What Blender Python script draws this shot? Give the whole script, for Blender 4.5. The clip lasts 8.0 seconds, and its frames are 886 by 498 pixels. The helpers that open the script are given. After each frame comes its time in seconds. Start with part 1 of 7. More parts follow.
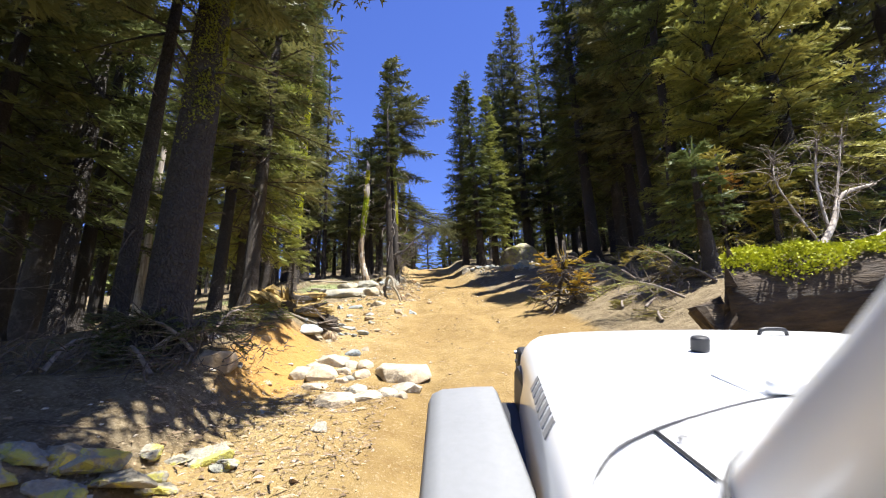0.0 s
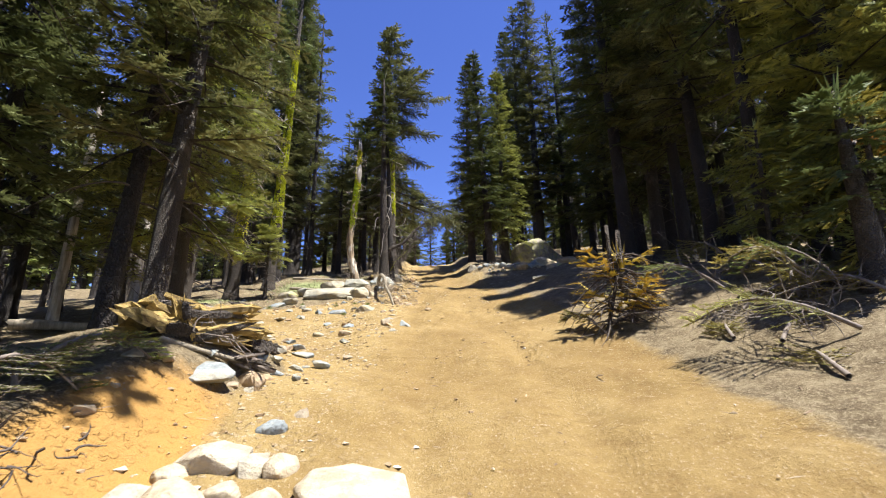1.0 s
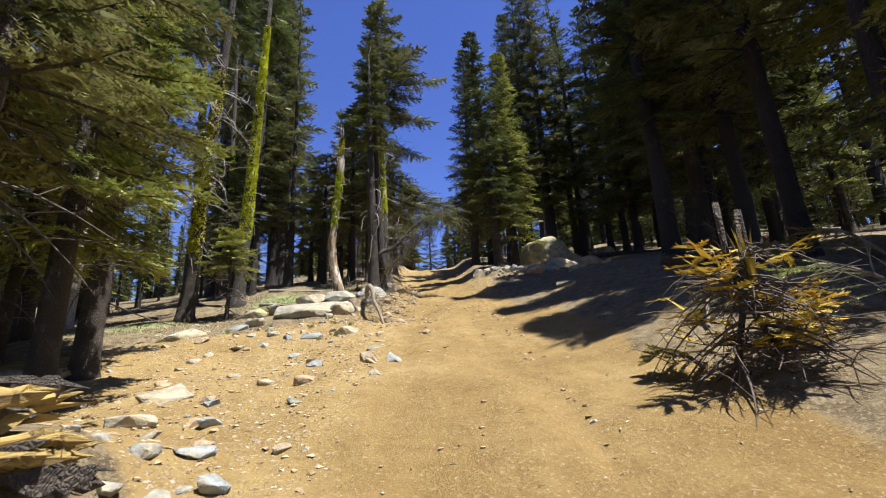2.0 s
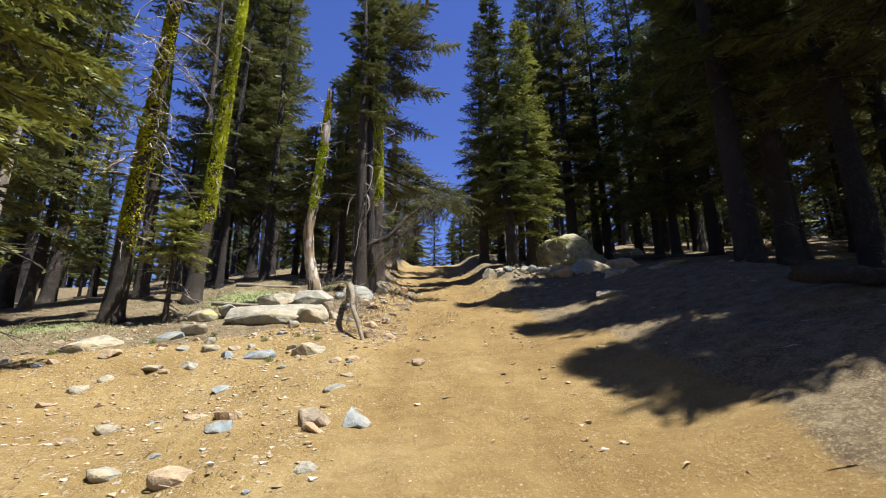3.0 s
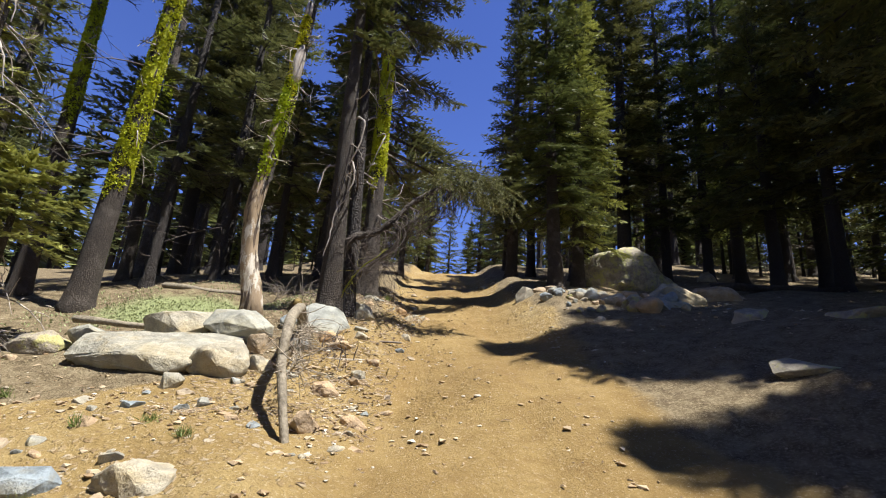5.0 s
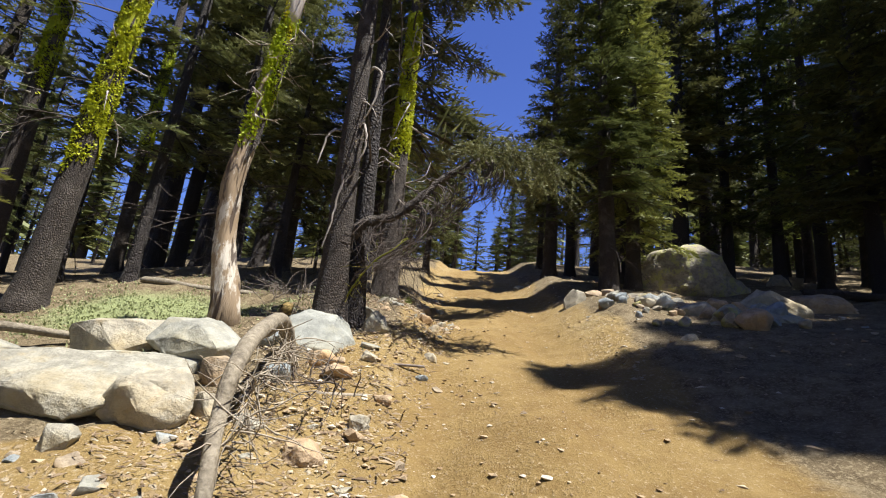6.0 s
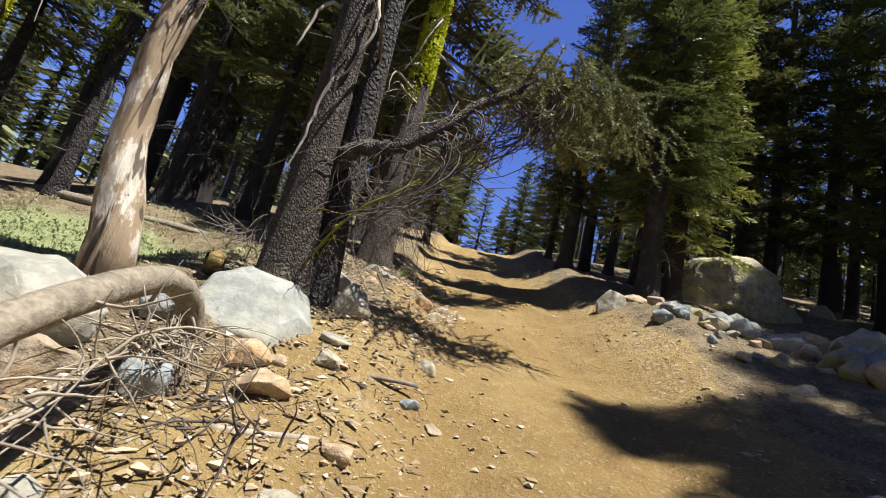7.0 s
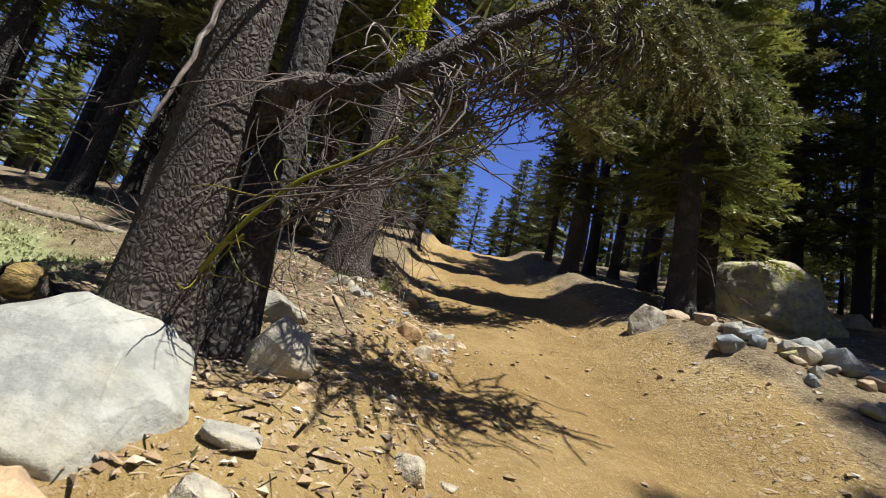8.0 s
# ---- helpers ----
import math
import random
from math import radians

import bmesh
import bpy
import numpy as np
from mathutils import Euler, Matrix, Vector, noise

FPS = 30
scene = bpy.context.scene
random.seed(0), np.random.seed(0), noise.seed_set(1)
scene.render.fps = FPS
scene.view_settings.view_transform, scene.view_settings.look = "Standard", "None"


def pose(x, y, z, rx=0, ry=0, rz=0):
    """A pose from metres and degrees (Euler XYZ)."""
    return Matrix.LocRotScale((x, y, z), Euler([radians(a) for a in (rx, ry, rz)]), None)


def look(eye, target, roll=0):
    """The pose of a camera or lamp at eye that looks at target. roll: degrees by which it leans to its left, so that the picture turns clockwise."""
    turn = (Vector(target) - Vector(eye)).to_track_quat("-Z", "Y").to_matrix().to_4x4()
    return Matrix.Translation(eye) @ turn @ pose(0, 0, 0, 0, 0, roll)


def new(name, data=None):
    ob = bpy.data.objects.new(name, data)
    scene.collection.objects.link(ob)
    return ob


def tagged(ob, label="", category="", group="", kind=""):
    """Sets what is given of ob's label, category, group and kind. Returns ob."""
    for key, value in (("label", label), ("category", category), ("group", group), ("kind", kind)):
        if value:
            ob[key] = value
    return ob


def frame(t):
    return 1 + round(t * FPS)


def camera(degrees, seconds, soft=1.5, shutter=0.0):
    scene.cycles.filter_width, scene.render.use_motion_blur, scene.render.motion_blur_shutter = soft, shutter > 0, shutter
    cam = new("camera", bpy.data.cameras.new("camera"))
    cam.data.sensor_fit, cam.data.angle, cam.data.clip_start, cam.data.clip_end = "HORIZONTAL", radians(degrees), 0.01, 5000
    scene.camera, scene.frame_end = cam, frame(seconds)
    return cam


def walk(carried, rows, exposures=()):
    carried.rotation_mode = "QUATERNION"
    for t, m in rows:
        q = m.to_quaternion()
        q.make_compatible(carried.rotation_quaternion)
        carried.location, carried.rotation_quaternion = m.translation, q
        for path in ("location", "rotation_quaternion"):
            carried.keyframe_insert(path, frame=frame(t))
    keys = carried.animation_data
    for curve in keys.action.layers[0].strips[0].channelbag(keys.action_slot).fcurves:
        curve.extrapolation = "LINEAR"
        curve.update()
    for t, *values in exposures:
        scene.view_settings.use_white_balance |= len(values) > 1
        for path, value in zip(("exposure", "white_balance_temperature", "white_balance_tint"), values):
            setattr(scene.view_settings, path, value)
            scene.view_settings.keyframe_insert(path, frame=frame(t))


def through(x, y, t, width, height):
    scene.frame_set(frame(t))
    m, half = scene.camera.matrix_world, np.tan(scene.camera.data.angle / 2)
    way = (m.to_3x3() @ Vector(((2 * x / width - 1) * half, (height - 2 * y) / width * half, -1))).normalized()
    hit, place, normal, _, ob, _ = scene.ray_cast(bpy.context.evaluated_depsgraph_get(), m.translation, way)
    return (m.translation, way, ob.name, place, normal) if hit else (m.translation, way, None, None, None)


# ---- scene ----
LENS = 83.5
cam = camera(LENS, 8.0, soft=1.1, shutter=0.1)
PATH = [
    (0, (0.04, -0.014, 1.701), (0.069, 1.901, 2.279), -2.1),
    (0.5, (0.078, 1.656, 2.155), (0.093, 3.581, 2.695), -1.6),
    (1, (0.127, 3.286, 2.626), (0.139, 5.206, 3.188), -1.1),
    (1.5, (0.08, 4.929, 3.091), (0.093, 6.841, 3.677), -1.8),
    (1.7, (0.102, 5.505, 3.255), (0.116, 7.422, 3.827), -2.9),
    (2.8, (0.145, 8.967, 4.274), (0.131, 10.882, 4.849), -1.6),
    (3, (0.155, 9.587, 4.423), (0.146, 11.509, 4.978), -0.3),
    (3.5, (0.13, 10.998, 4.812), (0.112, 12.928, 5.336), 3.0),
    (4, (0.176, 12.187, 5.188), (0.133, 14.111, 5.733), 0.4),
    (4.5, (0.073, 13.295, 5.498), (0.027, 15.206, 6.085), 3.7),
    (4.7, (0.045, 13.727, 5.618), (-0.004, 15.641, 6.194), 4.0),
    (5.8, (-0.208, 15.983, 6.23), (-0.365, 17.895, 6.796), 5.8),
    (6, (-0.241, 16.376, 6.317), (-0.41, 18.291, 6.867), 6.1),
    (6.5, (-0.409, 17.451, 6.596), (-0.581, 19.381, 7.089), 7.7),
    (7, (-0.607, 18.502, 6.718), (-0.752, 20.444, 7.176), 14.5),
    (7.5, (-0.741, 19.457, 6.93), (-0.859, 21.404, 7.371), 16.3),
    (8, (-0.759, 20.143, 7.141), (-0.871, 22.084, 7.61), 14.3),
]
walk(cam, [(t, look(eye, target, roll)) for t, eye, target, roll in PATH],
     [(0, 1.65), (1.5, 1.35), (3.5, 1.1), (4.5, 1.12), (6.0, 1.15), (7.0, 1.15), (8, 1.05)])

# ---- light ----
SUN_TO = Vector((0.906 * math.cos(radians(70)), -0.423 * math.cos(radians(70)), math.sin(radians(70)))).normalized()
world = bpy.data.worlds.new("sky")
scene.world = world
world.use_nodes = True
wn = world.node_tree
wn.nodes.clear()
sky = wn.nodes.new("ShaderNodeTexSky")
sky.sky_type, sky.sun_disc = "NISHITA", False
sky.sun_elevation = math.asin(SUN_TO.z)
sky.sun_rotation = math.atan2(SUN_TO.x, SUN_TO.y)
sky.altitude, sky.air_density, sky.dust_density, sky.ozone_density = 2400, 1.0, 0.1, 3.0
bg = wn.nodes.new("ShaderNodeBackground")
bg.inputs["Strength"].default_value = 0.096
wo = wn.nodes.new("ShaderNodeOutputWorld")
deep = wn.nodes.new("ShaderNodeHueSaturation")
deep.inputs["Saturation"].default_value, deep.inputs["Hue"].default_value = 1.18, 0.522
wn.links.new(sky.outputs["Color"], deep.inputs["Color"])
wn.links.new(deep.outputs["Color"], bg.inputs["Color"])
wn.links.new(bg.outputs["Background"], wo.inputs["Surface"])
sun_data = bpy.data.lights.new("sun", "SUN")
sun_data.energy, sun_data.angle, sun_data.color = 5.0, radians(0.55), (1.0, 0.975, 0.93)
sun = new("sun", sun_data)
sun.matrix_world = look(tuple(SUN_TO * 60), (0, 0, 0))


# ---- materials ----
def mat(name, rough=0.8, metal=0.0):
    m = bpy.data.materials.new(name)
    m.use_nodes = True
    nt = m.node_tree
    b = nt.nodes["Principled BSDF"]
    b.inputs["Roughness"].default_value, b.inputs["Metallic"].default_value = rough, metal
    return m, nt, b


def coords(nt, space="Object"):
    return nt.nodes.new("ShaderNodeTexCoord").outputs[space]


def noise_tex(nt, vec, scale, detail=4.0, rough=0.6, stretch=None):
    n = nt.nodes.new("ShaderNodeTexNoise")
    n.inputs["Scale"].default_value, n.inputs["Detail"].default_value, n.inputs["Roughness"].default_value = scale, detail, rough
    if stretch:
        mp = nt.nodes.new("ShaderNodeMapping")
        mp.inputs["Scale"].default_value = stretch
        nt.links.new(vec, mp.inputs["Vector"])
        vec = mp.outputs["Vector"]
    nt.links.new(vec, n.inputs["Vector"])
    return n.outputs["Fac"]


def ramp(nt, fac, stops):
    r = nt.nodes.new("ShaderNodeValToRGB")
    el = r.color_ramp.elements
    while len(el) < len(stops):
        el.new(0.5)
    for e, (p, c) in zip(el, stops):
        e.position, e.color = p, (*c, 1) if len(c) == 3 else c
    nt.links.new(fac, r.inputs["Fac"])
    return r.outputs["Color"]


def mix(nt, fac, a, b, mode="MIX"):
    m = nt.nodes.new("ShaderNodeMix")
    m.data_type, m.blend_type = "RGBA", mode
    for sock, v in ((m.inputs[0], fac), (m.inputs[6], a), (m.inputs[7], b)):
        if isinstance(v, bpy.types.NodeSocket):
            nt.links.new(v, sock)
        else:
            sock.default_value = v if isinstance(v, float) else (*v, 1)
    return m.outputs[2]


def bump_to(nt, bsdf, height, strength, dist):
    b = nt.nodes.new("ShaderNodeBump")
    b.inputs["Strength"].default_value, b.inputs["Distance"].default_value = strength, dist
    nt.links.new(height, b.inputs["Height"])
    nt.links.new(b.outputs["Normal"], bsdf.inputs["Normal"])


def adds(nt, a, b, ka=1.0, kb=1.0):
    m = nt.nodes.new("ShaderNodeMath")
    m.operation = "MULTIPLY_ADD"
    nt.links.new(a, m.inputs[0])
    m.inputs[1].default_value = ka
    s = nt.nodes.new("ShaderNodeMath")
    s.operation = "MULTIPLY"
    nt.links.new(b, s.inputs[0])
    s.inputs[1].default_value = kb
    nt.links.new(s.outputs[0], m.inputs[2])
    return m.outputs[0]


def rand_socket(nt):
    return nt.nodes.new("ShaderNodeObjectInfo").outputs["Random"]


def island(nt):
    return nt.nodes.new("ShaderNodeNewGeometry").outputs["Random Per Island"]


def leaf_material(name, dark, mid, light, through=0.22):
    m, nt, b = mat(name, 0.55)
    c = ramp(nt, island(nt), [(0.0, dark), (0.55, mid), (1.0, light)])
    n = noise_tex(nt, coords(nt), 0.9, 3)
    c = mix(nt, 0.55, c, ramp(nt, n, [(0.3, tuple(v * 0.45 for v in mid)), (0.7, tuple(v * 1.35 for v in light))]))
    tint = ramp(nt, rand_socket(nt), [(0.0, (0.82, 0.95, 0.8)), (1.0, (1.15, 1.05, 1.0))])
    c = mix(nt, 1.0, c, tint, "MULTIPLY")
    nt.links.new(c, b.inputs["Base Color"])
    b.inputs["Specular IOR Level"].default_value = 0.25
    t = nt.nodes.new("ShaderNodeBsdfTranslucent")
    nt.links.new(c, t.inputs["Color"])
    s = nt.nodes.new("ShaderNodeMixShader")
    s.inputs["Fac"].default_value = through
    nt.links.new(b.outputs[0], s.inputs[1])
    nt.links.new(t.outputs[0], s.inputs[2])
    nt.links.new(s.outputs[0], nt.nodes["Material Output"].inputs["Surface"])
    return m


def bark_material(name, deep, ridge, scale=21.0, depth=0.06, lichen=None):
    m, nt, b = mat(name, 0.9)
    v = coords(nt)
    plates = nt.nodes.new("ShaderNodeTexVoronoi")
    plates.feature = "DISTANCE_TO_EDGE"
    plates.inputs["Scale"].default_value = scale
    mp = nt.nodes.new("ShaderNodeMapping")
    mp.inputs["Scale"].default_value = (1, 1, 0.6)
    warp = nt.nodes.new("ShaderNodeTexNoise")
    warp.inputs["Scale"].default_value = 9
    add = nt.nodes.new("ShaderNodeVectorMath")
    add.operation = "MULTIPLY_ADD"
    add.inputs[1].default_value = (0.1, 0.1, 0.1)
    nt.links.new(v, warp.inputs["Vector"])
    nt.links.new(warp.outputs["Color"], add.inputs[0])
    nt.links.new(v, add.inputs[2])
    nt.links.new(add.outputs[0], mp.inputs["Vector"])
    nt.links.new(mp.outputs[0], plates.inputs["Vector"])
    fine = noise_tex(nt, v, 44, 6, 0.75)
    h = adds(nt, plates.outputs["Distance"], fine, 1.6, 0.4)
    c = ramp(nt, h, [(0.16, deep), (0.4, ridge), (0.8, tuple(min(1, x * 1.5) for x in ridge))])
    big = noise_tex(nt, v, 1.7, 4)
    c = mix(nt, 0.5, c, mix(nt, big, tuple(x * 0.55 for x in ridge), tuple(x * 1.25 for x in ridge)))
    if lichen:
        c = mix(nt, ramp(nt, noise_tex(nt, v, 3.1, 6, 0.7), [(0.52, (0, 0, 0)), (0.62, (0.8, 0.8, 0.8))]), c, lichen)
    nt.links.new(c, b.inputs["Base Color"])
    bump_to(nt, b, h, 1.0, depth)
    return m


def rock_material(name, lo, hi, stain, lichen=None, fleck=0.3, relief_by=0.75):
    m, nt, b = mat(name, 0.85)
    v = coords(nt)
    a = noise_tex(nt, v, 2.3, 8, 0.62)
    c = ramp(nt, a, [(0.3, lo), (0.65, hi)])
    speck = noise_tex(nt, v, 55, 3, 0.7)
    c = mix(nt, ramp(nt, speck, [(0.34, (fleck, fleck, fleck)), (0.42, (0, 0, 0))]), c, tuple(x * 0.35 for x in lo))
    c = mix(nt, ramp(nt, noise_tex(nt, v, 6.5, 6, 0.7), [(0.42, (0.55, 0.55, 0.55)), (0.56, (0, 0, 0))]), c, tuple(x * 0.6 for x in lo))
    c = mix(nt, ramp(nt, noise_tex(nt, v, 3.4, 6, 0.7, (1, 1, 2)), [(0.5, (0, 0, 0)), (0.64, (0.6, 0.6, 0.6))]), c, stain)
    c = mix(nt, ramp(nt, noise_tex(nt, v, 1.1, 5, 0.65), [(0.5, (0, 0, 0)), (0.68, (0.75, 0.75, 0.75))]), c, stain)
    if lichen:
        c = mix(nt, ramp(nt, noise_tex(nt, v, 4.3, 7, 0.7), [(0.5, (0, 0, 0)), (0.56, (0.85, 0.85, 0.85))]), c, lichen)
    tint = ramp(nt, rand_socket(nt), [(0.0, (0.8, 0.85, 0.89)), (0.5, (1.0, 0.98, 0.93)), (1.0, (1.08, 1.0, 0.88))])
    nt.links.new(mix(nt, 1.0, c, tint, "MULTIPLY"), b.inputs["Base Color"])
    bump_to(nt, b, adds(nt, noise_tex(nt, v, 9, 8, 0.62), speck, 1.0, 0.1), relief_by, 0.06)
    return m


def wood_material(name, lo, hi, rough=0.85, stretch=(1, 1, 0.08), scale=14, depth=0.012):
    m, nt, b = mat(name, rough)
    v = coords(nt)
    g = noise_tex(nt, v, scale, 6, 0.65, stretch)
    c = ramp(nt, g, [(0.3, lo), (0.7, hi)])
    patch = noise_tex(nt, v, 2.5, 5)
    c = mix(nt, ramp(nt, patch, [(0.52, (0, 0, 0)), (0.7, (0.7, 0.7, 0.7))]), c, tuple(x * 0.45 for x in lo))
    nt.links.new(c, b.inputs["Base Color"])
    bump_to(nt, b, g, 0.8, depth)
    return m


def plain_material(name, colour, rough, metal=0.0, wear=0.12, scale=18.0, relief=0.0, coat=0.0):
    m, nt, b = mat(name, rough, metal)
    n = noise_tex(nt, coords(nt), scale, 5, 0.65)
    big = noise_tex(nt, coords(nt), scale / 12, 4, 0.6)
    c = mix(nt, adds(nt, n, big, 0.5, 0.5), tuple(x * (1 - wear) for x in colour), tuple(min(1, x * (1 + wear)) for x in colour))
    nt.links.new(c, b.inputs["Base Color"])
    b.inputs["Coat Weight"].default_value = coat
    if relief:
        bump_to(nt, b, n, 0.5, relief)
    return m


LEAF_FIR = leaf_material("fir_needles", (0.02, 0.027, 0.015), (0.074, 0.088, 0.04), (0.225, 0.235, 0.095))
# the same fir needles lightened, sunlight put into the colour
LEAF_SUN_TINT = leaf_material("fir_needles_sun_tinted", (0.05, 0.064, 0.022), (0.165, 0.185, 0.058), (0.37, 0.375, 0.105))
LEAF_YELLOW = leaf_material("drying_needles", (0.09, 0.082, 0.02), (0.2, 0.172, 0.04), (0.36, 0.3, 0.075))
LEAF_GOLD = leaf_material("golden_needles", (0.13, 0.08, 0.012), (0.32, 0.21, 0.03), (0.5, 0.36, 0.06))
LEAF_RUST = leaf_material("rust_needles", (0.16, 0.06, 0.015), (0.32, 0.14, 0.03), (0.42, 0.22, 0.05))
MOSS = leaf_material("lime_moss", (0.22, 0.245, 0.012), (0.39, 0.42, 0.016), (0.54, 0.55, 0.035), 0.3)
MOSS_OLIVE = leaf_material("olive_moss", (0.09, 0.09, 0.015), (0.18, 0.17, 0.02), (0.28, 0.26, 0.04), 0.2)
MOSS_LOG = leaf_material("yellow_moss", (0.13, 0.14, 0.01), (0.36, 0.37, 0.015), (0.56, 0.55, 0.04), 0.2)
GRASS = leaf_material("pale_ground_plants", (0.14, 0.165, 0.07), (0.25, 0.285, 0.135), (0.36, 0.39, 0.22), 0.2)
BARK = bark_material("fir_bark", (0.012, 0.009, 0.007), (0.066, 0.05, 0.038), 40, 0.04, lichen=(0.12, 0.1, 0.08))
BARK_DARK = bark_material("dark_bark", (0.01, 0.008, 0.007), (0.044, 0.035, 0.031), 24)
BARK_GREY = bark_material("grey_bark", (0.06, 0.05, 0.045), (0.24, 0.2, 0.17), 12, 0.03)
WOOD_PALE = wood_material("bare_pale_wood", (0.15, 0.11, 0.08), (0.6, 0.54, 0.47), stretch=(1, 1, 0.13), scale=11, depth=0.04)
WOOD_GREY = wood_material("weathered_grey_wood", (0.16, 0.128, 0.088), (0.41, 0.35, 0.265))
WOOD_GOLD = wood_material("rotten_golden_wood", (0.1, 0.06, 0.022), (0.5, 0.35, 0.1), stretch=(0.16, 1, 1), scale=22, depth=0.06)
WOOD_DARK = wood_material("dark_twig_wood", (0.035, 0.026, 0.02), (0.13, 0.1, 0.08))
WOOD_DEAD = wood_material("dead_twig_wood", (0.09, 0.07, 0.055), (0.26, 0.21, 0.17))
ROCK_PALE = rock_material("pale_granite", (0.27, 0.25, 0.2), (0.42, 0.395, 0.32), (0.33, 0.265, 0.15))
ROCK_WHITE = rock_material("smooth_white_granite", (0.245, 0.25, 0.225), (0.33, 0.335, 0.3), (0.3, 0.28, 0.2), fleck=0.12, relief_by=0.4)
def bare_wood():
    m, nt, b = mat("cracked_bare_wood", 0.85)
    v = coords(nt)
    g = noise_tex(nt, v, 16, 6, 0.7, (1, 1, 0.25))
    c = ramp(nt, g, [(0.3, (0.3, 0.24, 0.17)), (0.5, (0.52, 0.46, 0.37)), (0.7, (0.66, 0.61, 0.52))])
    c = mix(nt, ramp(nt, noise_tex(nt, v, 4.5, 7, 0.72, (1, 1, 0.4)), [(0.45, (0, 0, 0)), (0.5, (0.9, 0.9, 0.9))]), c, (0.26, 0.18, 0.1))
    knots = noise_tex(nt, v, 7.5, 4, 0.6, (1, 1, 0.7))
    c = mix(nt, ramp(nt, knots, [(0.33, (0.95, 0.95, 0.95)), (0.38, (0, 0, 0))]), c, (0.05, 0.03, 0.02))
    crack = noise_tex(nt, v, 9, 3, 0.5, (1, 1, 0.12))
    c = mix(nt, ramp(nt, crack, [(0.41, (0.9, 0.9, 0.9)), (0.44, (0, 0, 0))]), c, (0.07, 0.045, 0.03))
    nt.links.new(c, b.inputs["Base Color"])
    bump_to(nt, b, adds(nt, g, crack, 0.5, 1.0), 1.0, 0.03)
    return m


# the same fir needles darkened, the wood's shade put into the colour
LEAF_SHADE_TINT = leaf_material("fir_needles_shade_tinted", (0.013, 0.018, 0.009), (0.054, 0.064, 0.025), (0.165, 0.172, 0.06))
WOOD_STEM = wood_material("grey_branch_bark", (0.12, 0.095, 0.064), (0.31, 0.265, 0.19), stretch=(1, 1, 1), scale=24, depth=0.02)
WOOD_SNAG = bare_wood()
WOOD_ROT = wood_material("rotten_brown_wood", (0.02, 0.013, 0.008), (0.1, 0.066, 0.036), stretch=(0.3, 1, 1), scale=16, depth=0.05)
ROCK_BLUE = rock_material("bluish_granite", (0.2, 0.225, 0.235), (0.34, 0.372, 0.38), (0.28, 0.24, 0.165))
ROCK_TAN = rock_material("tan_granite", (0.3, 0.22, 0.14), (0.5, 0.39, 0.26), (0.3, 0.18, 0.07))
ROCK_BED = rock_material("sun_bleached_granite", (0.33, 0.28, 0.21), (0.5, 0.445, 0.35), (0.45, 0.37, 0.25), fleck=0.15)
ROCK_CRUST = rock_material("yellow_crusted_granite", (0.28, 0.26, 0.2), (0.46, 0.43, 0.34), (0.2, 0.17, 0.11), (0.48, 0.43, 0.07), relief_by=0.95)
ROCK_LICHEN = rock_material("lichen_granite", (0.22, 0.2, 0.165), (0.47, 0.42, 0.33), (0.14, 0.12, 0.09), (0.36, 0.35, 0.14), relief_by=0.95)


